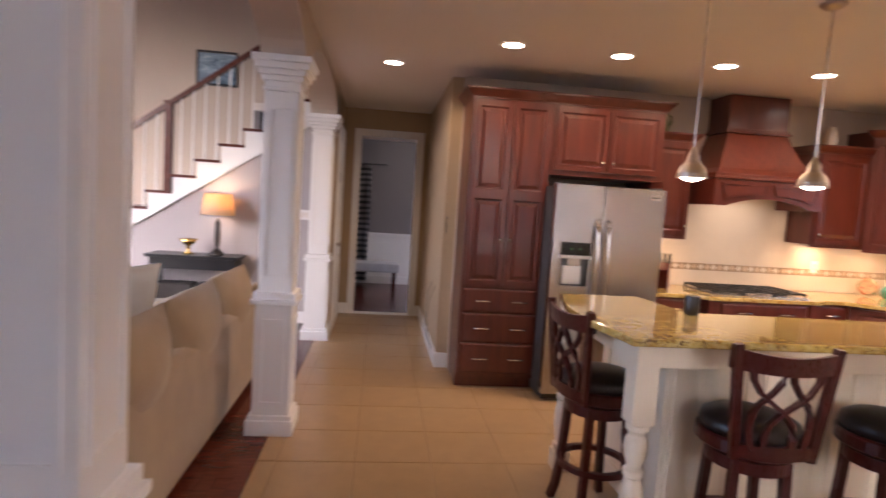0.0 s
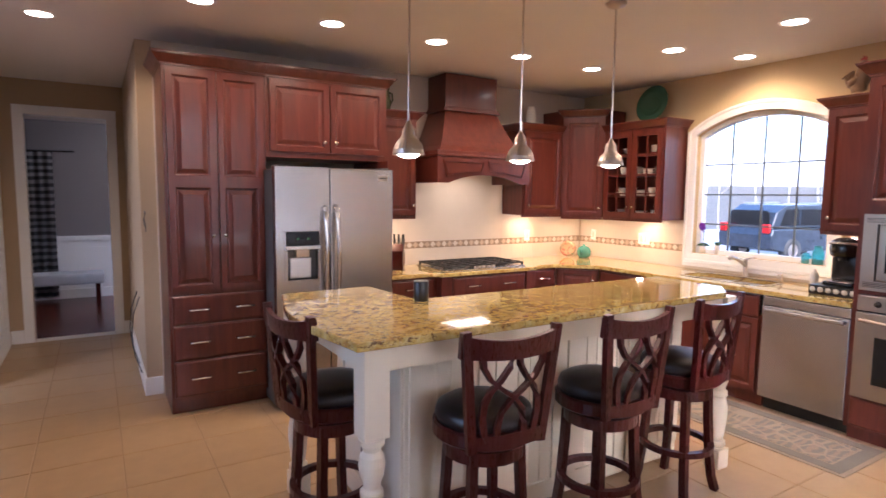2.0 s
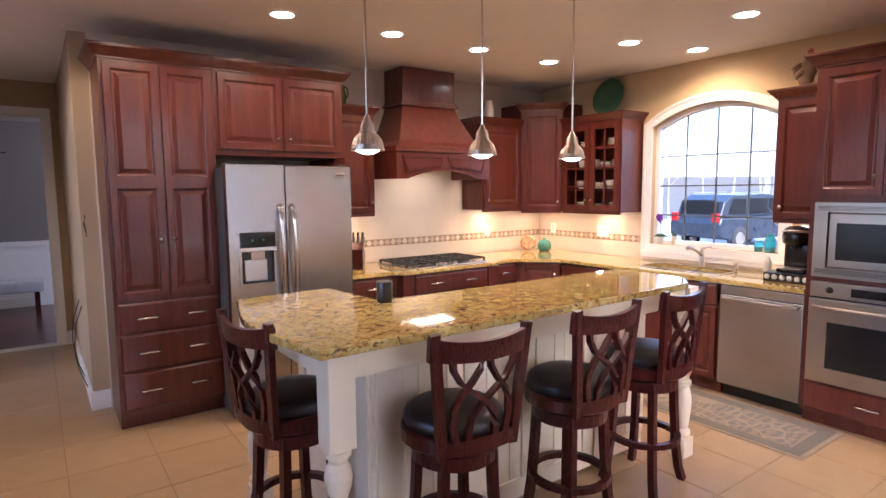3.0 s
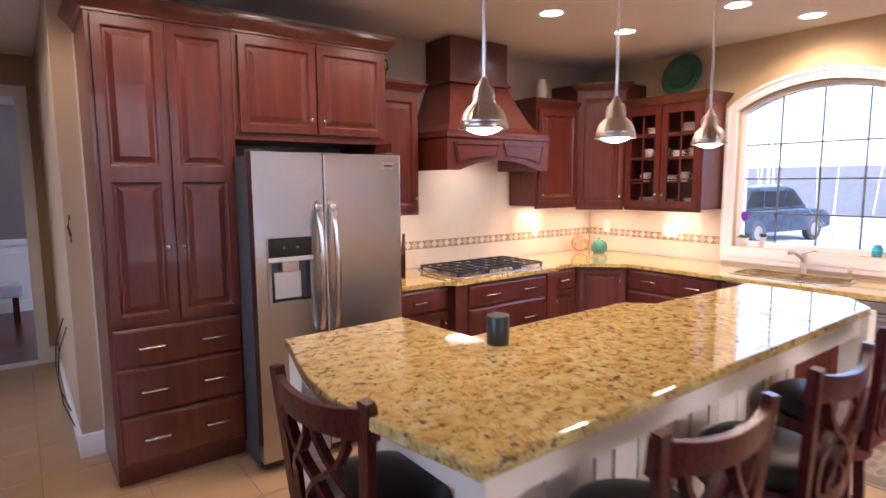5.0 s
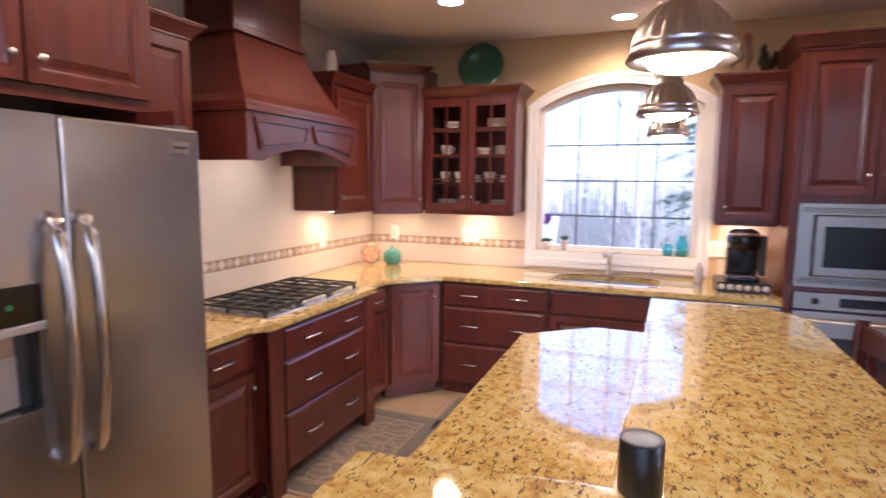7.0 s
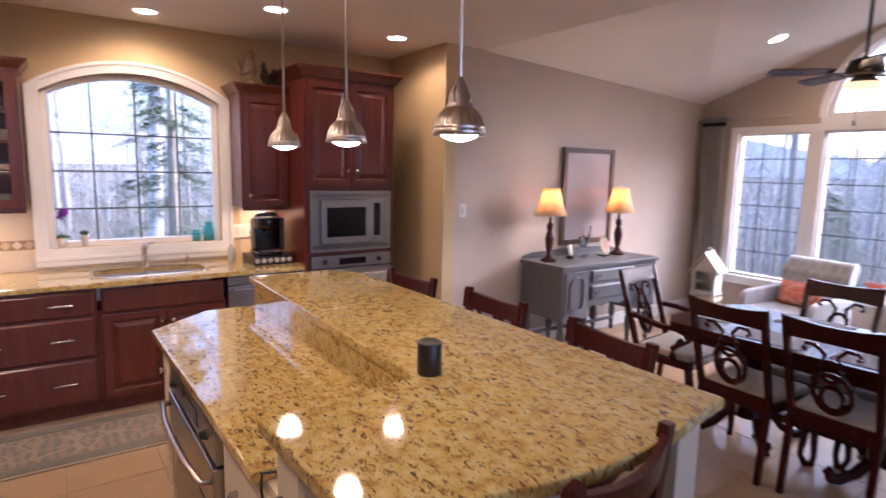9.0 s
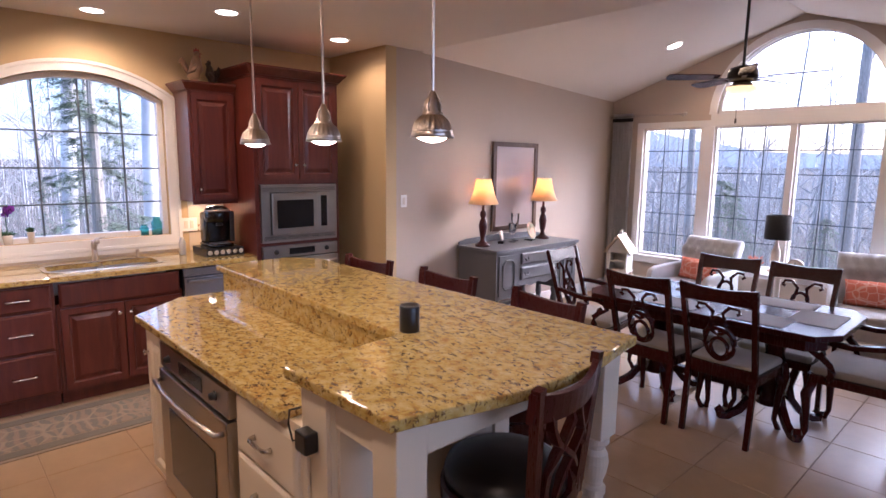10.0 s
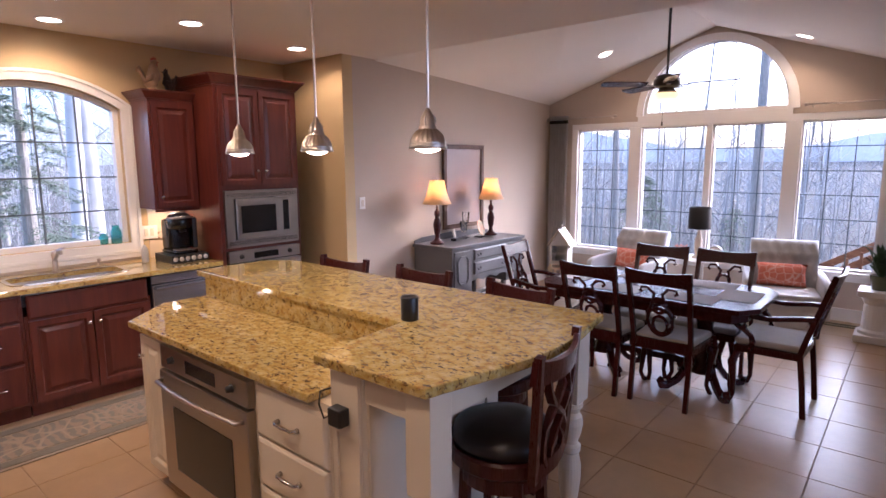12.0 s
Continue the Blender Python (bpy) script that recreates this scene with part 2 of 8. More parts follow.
def lathe(bm, profile, x=0, y=0, seg=24, m=None):
    """A turned shape from (radius, z) pairs."""
    rows, made = [], []
    for r, z in profile:
        if r < 1e-5:
            rows.append([bm.verts.new((x, y, z))])
        else:
            rows.append([bm.verts.new((x + r * math.cos(i * math.tau / seg), y + r * math.sin(i * math.tau / seg), z)) for i in range(seg)])
        made += rows[-1]
    fs = []
    for p, q in zip(rows, rows[1:]):
        for i in range(seg):
            j = (i + 1) % seg
            if len(p) == 1 and len(q) == 1:
                continue
            if len(p) == 1:
                fs.append(bm.faces.new((p[0], q[i], q[j])))
            elif len(q) == 1:
                fs.append(bm.faces.new((p[i], p[j], q[0])))
            else:
                fs.append(bm.faces.new((p[i], p[j], q[j], q[i])))
    bmesh.ops.recalc_face_normals(bm, faces=fs)
    if m is not None:
        bmesh.ops.transform(bm, matrix=m, verts=made)
    return bm


def tube(bm, pts, r, seg=8, square=None, closed=False):
    """A bar along points; r is a radius or one for each point; square=(w, h) gives a rectangular bar."""
    pts = [Vector(p) for p in pts]
    k = len(pts)
    rows = []
    up = Vector((0, 0, 1))
    for i, p in enumerate(pts):
        if closed:
            d = (pts[(i + 1) % k] - pts[i - 1]).normalized()
        else:
            d = (pts[min(i + 1, k - 1)] - pts[max(i - 1, 0)]).normalized()
        u = up if abs(d.z) < 0.95 else Vector((0, 1, 0))
        s = d.cross(u).normalized()
        w = s.cross(d).normalized()
        rr = r[i] if isinstance(r, (list, tuple)) else r
        if square:
            a, b = square[0] / 2, square[1] / 2
            row = [bm.verts.new(p + s * sx * a + w * sy * b) for sx, sy in ((-1, -1), (1, -1), (1, 1), (-1, 1))]
        else:
            row = [bm.verts.new(p + (s * math.cos(q * math.tau / seg) + w * math.sin(q * math.tau / seg)) * rr) for q in range(seg)]
        rows.append(row)
    n, fs = len(rows[0]), []
    pairs = list(zip(rows, rows[1:])) + ([(rows[-1], rows[0])] if closed else [])
    for p, q in pairs:
        for i in range(n):
            fs.append(bm.faces.new((p[i], p[(i + 1) % n], q[(i + 1) % n], q[i])))
    if not closed:
        fs += [bm.faces.new(rows[0]), bm.faces.new(rows[-1])]
    bmesh.ops.recalc_face_normals(bm, faces=fs)
    return bm


def arc(cx, cy, r, a0, a1, k, ry=None):
    ry = r if ry is None else ry
    return [(cx + r * math.cos(radians(a0 + (a1 - a0) * i / k)), cy + ry * math.sin(radians(a0 + (a1 - a0) * i / k))) for i in range(k + 1)]


# ---------------- plan ----------------
XE, YN, YS, H = 5.20, 5.73, -2.35, 2.72     # window wall, range wall, gable wall, flat ceiling
XD, YC = 4.28, 1.47                          # dining side wall and its corner
XW = -0.60                                   # line of columns
YH = 8.12                                    # end of the hall
YV = 1.05                                    # where the vault starts
RIDGE_X, RIDGE_Z, SPRING = 2.092, 3.287, 2.53

# ---------------- walls, ceilings ----------------
# kitchen window wall, with the arched opening
WY0, WY1, WZ0, WZ1, WRISE = 3.065, 4.245, 1.065, 2.17, 0.17


def segment_arch(c, half, z, rise, k=16):
    """Points of a segmental arch from +half to -half."""
    r = (half * half + rise * rise) / (2 * rise)
    a = math.degrees(math.asin(half / r))
    return [(c + r * math.sin(radians(a - 2 * a * i / k)), z + rise - r + r * math.cos(radians(a - 2 * a * i / k))) for i in range(k + 1)]


wc = (WY0 + WY1) / 2
arch = segment_arch(wc, (WY1 - WY0) / 2, WZ1, WRISE)
bm = bmesh.new()
box(bm, XE, YC - 0.12, 0, XE + 0.16, WY0, 3.4)
box(bm, XE, WY1, 0, XE + 0.16, YN + 0.15, 3.4)
box(bm, XE, WY0, 0, XE + 0.16, WY1, WZ0)
prism(bm, [(WY1, 3.4)] + arch + [(WY0, 3.4)], "x", XE, XE + 0.16)
structure("wall_east", bm, WALL_LAMPLIT, "kitchen wall with arched window opening, golden lamp glow in its beige paint")
bm = bmesh.new()
box(bm, 0.74, YN, 0, XE, YN + 0.15, 3.4)
structure("wall_north", bm, WALL, "warm beige painted wall behind the range")
structure("wall_hall_east", bx(0.63, 5.78, 0, 0.74, YH, H), WALL_DIMMED, "golden tan hall wall ending beside the pantry, dimness put into its colour")
bm = bmesh.new()
box(bm, XD, YC - 0.12, 0, XE, YC, 3.4)
structure("wall_return", bm, WALL_LAMPLIT, "return wall beside the oven cabinet, golden lamp glow in its beige paint")
bm = bmesh.new()
box(bm, XD, YS - 0.16, 0, XD + 0.12, YC - 0.12, 3.4)
structure("wall_dining_side", bm, WALL, "beige painted dining wall behind the sideboard")

# gable wall with four windows and the half-round window
GW = [(3.075, 3.812), (2.128, 2.922), (1.297, 2.060), (0.40, 1.148)]
GZ0, GZ1 = 0.535, 2.160
AR, AZ = 0.82, 2.30
bm = bmesh.new()
T = 0.16
xs = [-0.6] + sorted(q for ab in GW for q in ab) + [XD]
for a, b in zip(xs[::2], xs[1::2]):
    box(bm, a, YS - T, GZ0, b, YS, GZ1)
box(bm, -0.6, YS - T, 0, XD, YS, GZ0)
box(bm, -0.6, YS - T, GZ1, XD, YS, AZ)
half = arc(RIDGE_X, AZ, AR, 0, 180, 24)
prism(bm, half[:13] + [(RIDGE_X, 3.6), (XD, 3.6), (XD, AZ)], "y", YS - T, YS)
prism(bm, half[12:] + [(-0.6, AZ), (-0.6, 3.6), (RIDGE_X, 3.6)], "y", YS - T, YS)
structure("wall_south", bm, WALL, "beige gable wall with tall windows and half-round window")
bm = bx(-0.6, YS, 0, -0.48, 0.35, 3.4)
structure("wall_west", bm, WALL, "plain beige dining wall")

# ceilings
bm = bmesh.new()
prism(bm, [(-0.60, YV), (XE, YV), (XE, YN), (0.74, YN), (0.74, YH), (-0.60, YH)], "z", H, H + 0.12)
structure("ceiling_kitchen", bm, CEIL, "flat off-white kitchen ceiling")
slope = (RIDGE_Z - SPRING) / (XD - RIDGE_X)
bm = bmesh.new()
west = RIDGE_Z - slope * (RIDGE_X + 0.48)
sec = [[(XD, y, s), (RIDGE_X, y, RIDGE_Z), (-0.48, y, west), (-0.48, y, west + 0.14), (RIDGE_X, y, RIDGE_Z + 0.14), (XD, y, s + 0.14)] for y, s in ((YS, SPRING), (YV - 0.004, H - 0.012))]
va, vb = [[bm.verts.new(p) for p in row] for row in sec]
fs = [bm.faces.new(va), bm.faces.new(vb)] + [bm.faces.new((va[i], va[(i + 1) % 6], vb[(i + 1) % 6], vb[i])) for i in range(6)]
bmesh.ops.recalc_face_normals(bm, faces=fs)
prism(bm, [(XD, H + 0.002), (RIDGE_X, RIDGE_Z), (RIDGE_X - (RIDGE_Z - H) / slope, H + 0.002)], "y", YV - 0.004, YV + 0.05)
structure("ceiling_vault", bm, CEIL, "vaulted off-white dining ceiling")

# columns with arches between kitchen and living room
def archwall():
    bm = bmesh.new()
    ys = [(0.35, 1.66), (1.93, 4.15), (4.42, 6.60), (6.87, 8.12)]
    for a, b in ys:
        if b > 7:
            box(bm, XW - 0.14, a - 0.27, 2.38, XW + 0.13, 6.87, H)
            continue
        pts = [(b, 2.40)] + arc((a + b) / 2, 2.40, (b - a) / 2 - 0.005, 0, 180, 20, 0.275)[1:-1] + [(a, 2.40)]
        prism(bm, [(b, H)] + pts + [(a, H)], "x", XW - 0.14, XW + 0.13)
        box(bm, XW - 0.14, b, 2.40, XW + 0.13, b + 0.27, H)
    return bm


structure("wall_arches", archwall(), WALL, "beige wall with shallow arches carried on white columns")


def column(y):
    t = thing("column", XW - 0.005, y, 0, 0, "white painted square panelled column with moulded capital", "column", "columns by the living room", "structure")
    w = 0.105
    part("shaft", box(bx(-w, -w, 0.92, w, w, 2.26, 0.004), -w - 0.012, -w - 0.012, 0.10, w + 0.012, w + 0.012, 0.86, 0.004), WHITE, t)
    bm = bmesh.new()
    for k, z0, z1 in ((0.045, 0.0, 0.10), (0.032, 0.10, 0.13), (0.04, 0.855, 0.885), (0.026, 0.885, 0.93)):
        box(bm, -w - k, -w - k, z0, w + k, w + k, z1, 0.006)
    part("base", bm, WHITE, t)
    bm = bmesh.new()
    for k, z0, z1 in ((0.012, 2.19, 2.215), (0.022, 2.25, 2.285), (0.04, 2.285, 2.32), (0.06, 2.32, 2.36), (0.075, 2.36, 2.40)):
        box(bm, -w - k, -w - k, z0, w + k, w + k, z1, 0.006)
    part("capital", bm, WHITE, t)
    for a, sx, sy in (("x", 1, 0), ("x", -1, 0), ("y", 0, 1), ("y", 0, -1)):
        bm = bmesh.new()
        for z0, z1, q in ((1.02, 2.10, w), (0.20, 0.76, w + 0.012)):
            o, i = [(-0.075, z0), (0.075, z0), (0.075, z1), (-0.075, z1)], [(-0.06, z0 + 0.018), (0.06, z0 + 0.018), (0.06, z1 - 0.018), (-0.06, z1 - 0.018)]
            d = (sx + sy) * q
            ring_prism(bm, o, i, a, d - 0.002 * (sx + sy), d + 0.008 * (sx + sy))
        part("panel_moulding", bm, WHITE, t)
    return t


for y in (1.72, 4.28, 6.735):
    column(y)

# hall and living room shell
bm = bmesh.new()
DX0, DX1, DZ = -0.26, 0.47, 2.37
box(bm, XW - 0.2, YH, 0, DX0, YH + 0.13, H)
box(bm, DX1, YH, 0, 0.74, YH + 0.13, H)
box(bm, DX0, YH, DZ, DX1, YH + 0.13, H)
structure("wall_hall_end", bm, WALL_DIMMED, "beige hall wall with a cased doorway")
structure("wall_hall_west", bx(XW - 0.14, 6.87, 0, XW + 0.12, YH, H), WALL_DIMMED, "beige hall wall with a white panelled door")
bm = bmesh.new()
ring_prism(bm, [(DX0 - 0.09, 0), (DX1 + 0.09, 0), (DX1 + 0.09, DZ + 0.09), (DX0 - 0.09, DZ + 0.09)], [(DX0, 0.001), (DX1, 0.001), (DX1, DZ), (DX0, DZ)], "y", YH - 0.02, YH + 0.15)
structure("trim_hall_doorway", bm, WHITE, "white door casing")

# ---------------- kitchen cabinets ----------------
def rect_loft(bm, levels, m=None):
    """Rectangles (x0, x1, z0, z1, y) joined one to the next, the last one filled; faces to -y."""
    rows = [[bm.verts.new(p) for p in ((a, y, c), (b, y, c), (b, y, d), (a, y, d))] for a, b, c, d, y in levels]
    fs = []
    for p, q in zip(rows, rows[1:]):
        for i in range(4):
            fs.append(bm.faces.new((p[i], p[(i + 1) % 4], q[(i + 1) % 4], q[i])))
    fs += [bm.faces.new(rows[-1]), bm.faces.new(rows[0])]
    bmesh.ops.recalc_face_normals(bm, faces=fs)
    return bm


def raised_panel(bm, x0, x1, z0, z1, stile=0.052, y=0.0):
    L = lambda i, d: (x0 + i, x1 - i, z0 + i, z1 - i, y - d)
    return rect_loft(bm, [L(0, 0), L(0, 0.021), L(stile - 0.012, 0.021), L(stile - 0.006, 0.017), L(stile, 0.008), L(stile + 0.010, 0.008), L(stile + 0.034, 0.017), L(stile + 0.037, 0.018)])


def slab_front(bm, x0, x1, z0, z1, y=0.0):
    L = lambda i, d: (x0 + i, x1 - i, z0 + i, z1 - i, y - d)
    return rect_loft(bm, [L(0, 0), L(0, 0.012), L(0.006, 0.017), L(0.014, 0.021), L(0.017, 0.021)])


def knob(parent, x, z, y=-0.021, mat=None):
    bm = lathe(bmesh.new(), [(0, 0.026), (0.010, 0.025), (0.0145, 0.020), (0.014, 0.015), (0.007, 0.010), (0.006, 0.002), (0.010, 0), (0, 0)], 0, 0, 14, pose(x, y, z, 90, 0, 0))
    return part("knob", bm, mat or CHROME, parent, "satin nickel knob", True)


def pull(parent, x, z, y=-0.021, w=0.122, mat=None):
    bm = bmesh.new()
    pts = [(x - w / 2, y - 0.001, z), (x - w / 2, y - 0.018, z), (x - w / 2 + 0.012, y - 0.026, z), (x - w / 4, y - 0.029, z + 0.002), (x, y - 0.031, z + 0.003),
           (x + w / 4, y - 0.029, z + 0.002), (x + w / 2 - 0.012, y - 0.026, z), (x + w / 2, y - 0.018, z), (x + w / 2, y - 0.001, z)]
    tube(bm, pts, [0.011, 0.0085, 0.0075, 0.0060, 0.0085, 0.0060, 0.0075, 0.0085, 0.011], 8)
    return part("pull", bm, mat or CHROME, parent, "satin nickel bow pull", True)


def door(parent, x0, x1, z0, z1, knob_at=None, split=None, mat=None):
    bm = bmesh.new()
    if split:
        raised_panel(bm, x0, x1, z0, split)
        raised_panel(bm, x0, x1, split, z1)
    else:
        raised_panel(bm, x0, x1, z0, z1, 0.052 if x1 - x0 > 0.24 else 0.045)
    d = part("door", bm, mat or CHERRY, parent)
    if knob_at:
        knob(d, *knob_at)
    return d


def drawer(parent, x0, x1, z0, z1, pulls=1, mat=None):
    d = part("drawer", slab_front(bmesh.new(), x0, x1, z0, z1), mat or CHERRY, parent)
    for i in range(pulls):
        pull(d, x0 + (x1 - x0) * ((i + 0.5) / pulls if pulls != 2 else (0.27, 0.76)[i]), (z0 + z1) / 2)
    return d


def crown(bm, x0, x1, y0, y1, z, left=1, right=1, out=0.065, h=0.085):
    rows = []
    for o, k in ((0.004, 0), (0.010, 0), (0.010, 0.16), (0.018, 0.18), (0.026, 0.34), (0.045, 0.62), (0.060, 0.80), (0.060, 0.86), (0.066, 0.88), (0.066, 1.0)):
        o = o * out / 0.066
        rows.append([bm.verts.new(p + (z + h * k,)) for p in ((x0 - o * left, y0 - o), (x1 + o * right, y0 - o), (x1 + o * right, y1), (x0 - o * left, y1))])
    fs = []
    for p, q in zip(rows, rows[1:]):
        for i in range(4):
            fs.append(bm.faces.new((p[i], p[(i + 1) % 4], q[(i + 1) % 4], q[i])))
    fs += [bm.faces.new(rows[0]), bm.faces.new(rows[-1])]
    bmesh.ops.recalc_face_normals(bm, faces=fs)
    return bm


def cabinet(name, x, y, rz, label, w, depth, z0, z1, toe=False, category="cabinet", group="", mat=None):
    t = thing(name, x, y, 0, rz, label, category, group)
    bm = bmesh.new()
    box(bm, 0, 0, z0 + (0.10 if toe else 0), w, depth, z1)
    if toe:
        box(bm, 0.003, 0.07, 0, w - 0.003, depth, 0.10)
    part("body", bm, mat or CHERRY, t)
    return t


DEEP = 0.012  # gap to walls
# tall pantry and the cabinet over the fridge
t = cabinet("pantry_cabinet", 0.745, 5.20, 0, "tall reddish cherry pantry cabinet with panelled doors and drawers", 0.685, 0.52, 0, 2.445, True)
door(t, 0.022, 0.335, 0.895, 2.425, (0.303, 1.285), 1.665)
door(t, 0.350, 0.663, 0.895, 2.425, (0.382, 1.285), 1.665)
for z0, z1 in ((0.660, 0.862), (0.402, 0.650), (0.135, 0.392)):
    drawer(t, 0.022, 0.663, z0, z1, 2)
part("plinth", bx(0.004, 0.05, 0, 0.681, 0.5, 0.105, 0.004), CHERRY, t)
part("crown_moulding", crown(bmesh.new(), 0, 0.685, 0, 0.52, 2.445, 1, 0), CHERRY, t)
t = cabinet("fridge_top_cabinet", 1.432, 5.20, 0, "reddish cherry cabinet with two panelled doors above the refrigerator", 0.985, 0.52, 1.86, 2.445)
door(t, 0.03, 0.485, 1.905, 2.425, (0.445, 1.985))
door(t, 0.497, 0.955, 1.905, 2.425, (0.537, 1.985))
part("crown_moulding", crown(bmesh.new(), 0, 0.985, 0, 0.52, 2.445, 0, 1), CHERRY, t)
tagged(part("fridge_side_panel", bx(2.345, 5.02, 0, 2.362, YN - 0.004, 1.858), CHERRY), "cherry panel beside the refrigerator", "panel")

# wall cabinets along the range wall
def wall_cab(name, x, y, rz, w, z0, z1, label, knob_x, crown_sides=(1, 1), depth=0.322, n=1):
    t = cabinet(name, x, y, rz, label, w, depth, z0, z1, False)
    if n == 1:
        door(t, 0.02, w - 0.02, z0 + 0.015, z1 - 0.02, (knob_x, z0 + 0.10))
    part("crown_moulding", crown(bmesh.new(), 0, w, 0, depth, z1, *crown_sides, 0.06, 0.075), CHERRY, t)
    part("light_rail", bx(0.004, -0.006, z0 - 0.022, w - 0.004, 0.014, z0, 0.003), CHERRY, t)
    return t


wall_cab("wall_cabinet", 2.37, 5.40, 0, 0.44, 1.395, 2.245, "cherry wall cabinet between refrigerator and range hood", 0.40)
wall_cab("wall_cabinet", 4.04, 5.40, 0, 0.53, 1.395, 2.245, "cherry wall cabinet beside the range hood", 0.06, (1, 0))
t = wall_cab("corner_wall_cabinet", 4.575, 5.40, -45, 0.43, 1.372, 2.415, "taller diagonal cherry corner wall cabinet", 0.385, (1, 1), 0.20)
bm = prism(bmesh.new(), [(4.58, 5.405), (4.873, 5.105), (XE - DEEP, 5.105), (XE - DEEP, YN - DEEP), (4.58, YN - DEEP)], "z", 1.374, 2.488)
ob = part("corner_body", bm, CHERRY, t)
ob.matrix_parent_inverse = t.matrix_basis.inverted()
wall_cab("wall_cabinet", 4.87, 2.985, -90, 0.375, 1.355, 2.235, "dark cherry wall cabinet beside the oven tower", 0.06, (1, 0))

# glass-front cabinet with crockery
gc = thing("glass_door_cabinet", 4.87, 5.085, 0, -90, "cherry wall cabinet with two glazed lattice doors", "cabinet")
W, Z0, Z1 = 0.735, 1.372, 2.245
bm = bmesh.new()
for a in ((0, 0.0, Z0, 0.018, 0.322, Z1), (W - 0.018, 0.0, Z0, W, 0.322, Z1), (0.018, 0, Z0, W - 0.018, 0.322, Z0 + 0.02), (0.018, 0, Z1 - 0.02, W - 0.018, 0.322, Z1), (0.018, 0.31, Z0 + 0.02, W - 0.018, 0.322, Z1 - 0.02)):
    box(bm, *a)
part("body", bm, CHERRY, gc)
SHELF_Z = [Z0 + 0.02, 1.60, 1.81, 2.02]
for z in SHELF_Z[1:]:
    part("shelf", bx(0.02, 0.012, z - 0.016, W - 0.02, 0.308, z), CHERRY, gc)
for a, b, kx in ((0.018, 0.363, 0.335), (0.371, W - 0.018, 0.40)):
    bm = bmesh.new()
    o = [(a, Z0 + 0.012), (b, Z0 + 0.012), (b, Z1 - 0.014), (a, Z1 - 0.014)]
    i = [(a + 0.055, Z0 + 0.067), (b - 0.055, Z0 + 0.067), (b - 0.055, Z1 - 0.069), (a + 0.055, Z1 - 0.069)]
    ring_prism(bm, o, i, "y", -0.021, 0)
    c = (a + b) / 2
    box(bm, c - 0.006, -0.017, Z0 + 0.06, c + 0.006, -0.004, Z1 - 0.06)
    for k in (1, 2, 3):
        z = Z0 + 0.067 + (Z1 - Z0 - 0.136) * k / 4
        box(bm, a + 0.05, -0.0165, z - 0.006, b - 0.05, -0.0045, z + 0.006)
    d = part("door", bm, CHERRY, gc)
    p = part("pane", bx(a + 0.054, -0.0035, Z0 + 0.065, b - 0.054, -0.0005, Z1 - 0.065), GLASS, d)
    p.visible_shadow = False
    knob(d, kx, Z0 + 0.12)
part("crown_moulding", crown(bmesh.new(), 0, W, 0, 0.322, Z1, 0, 1, 0.06, 0.075), CHERRY, gc)
part("light_rail", bx(0.004, -0.006, Z0 - 0.022, W - 0.004, 0.014, Z0, 0.003), CHERRY, gc)
CERAMIC = plaster("white_ceramic", (0.72, 0.66, 0.57), 0.06, 0.2, 0.0)


def crockery(kind, x, y, z):
    """Cups, bowls and plate stacks on the shelves."""
    if kind == "cup":
        t = thing("cup", x, y, z, random.uniform(0, 360), "cream ceramic cup on a cabinet shelf", "cup", "crockery")
        part("bowl", lathe(bmesh.new(), [(0, 0.002), (0.026, 0), (0.030, 0.01), (0.043, 0.06), (0.045, 0.085), (0.041, 0.084), (0.036, 0.03), (0, 0.012)], 0, 0, 16), CERAMIC, t, "", True)
        part("handle", tube(bmesh.new(), [(0.042, 0, 0.07), (0.066, 0, 0.066), (0.070, 0, 0.045), (0.060, 0, 0.028), (0.038, 0, 0.025)], 0.005, 6), CERAMIC, t, "", True)
    else:
        n = 6 if kind == "plates" else 3
        prof = []
        for k in range(n):
            b = k * (0.012 if kind == "plates" else 0.024)
            r = 0.095 if kind == "plates" else 0.07
            prof += [(r * 0.6, b), (r, b + 0.010), (r, b + 0.0115), (r * 0.75, b + 0.011)]
        t = tagged(part("plate_stack" if kind == "plates" else "bowl_stack", lathe(bmesh.new(), [(0, 0)] + prof + [(0, prof[-1][1] + 0.004)], 0, 0, 18), CERAMIC, None, "", False), "stack of cream ceramic " + ("plates" if kind == "plates" else "bowls"), "dishes", "crockery")
        t.matrix_basis = pose(x, y, z)
    return t


for z, kinds in zip(SHELF_Z, (("plates", "bowls", "plates"), ("cup", "cup", "bowls", "cup", "bowls"), ("cup", "cup", "bowls", "plates"), ("bowls", "plates"))):
    for k, kd in enumerate(kinds):
        crockery(kd, 4.87 + 0.15 + random.uniform(-0.03, 0.03), 5.085 - 0.09 - (W - 0.18) * (k + 0.2 + random.uniform(-0.05, 0.05)) / max(1, len(kinds) - 0.6), z + 0.001)

# oven tower
ot = thing("oven_tower_cabinet", 4.54, 2.605, 0, -90, "tall dark cherry cabinet holding microwave and wall oven", "cabinet")
part("side_panel", bx(0, 0, 0.09, 0.035, 0.648, 2.36), CHERRY, ot)
part("side_panel", bx(0.755, 0, 0.09, 0.79, 0.648, 2.36), CHERRY, ot)
part("upper_case", bx(0.035, 0, 1.50, 0.755, 0.648, 2.36), CHERRY, ot)
part("divider", bx(0.035, 0, 0.985, 0.755, 0.648, 1.012), CHERRY, ot)
part("lower_case", bx(0.035, 0, 0.09, 0.755, 0.648, 0.31), CHERRY, ot)
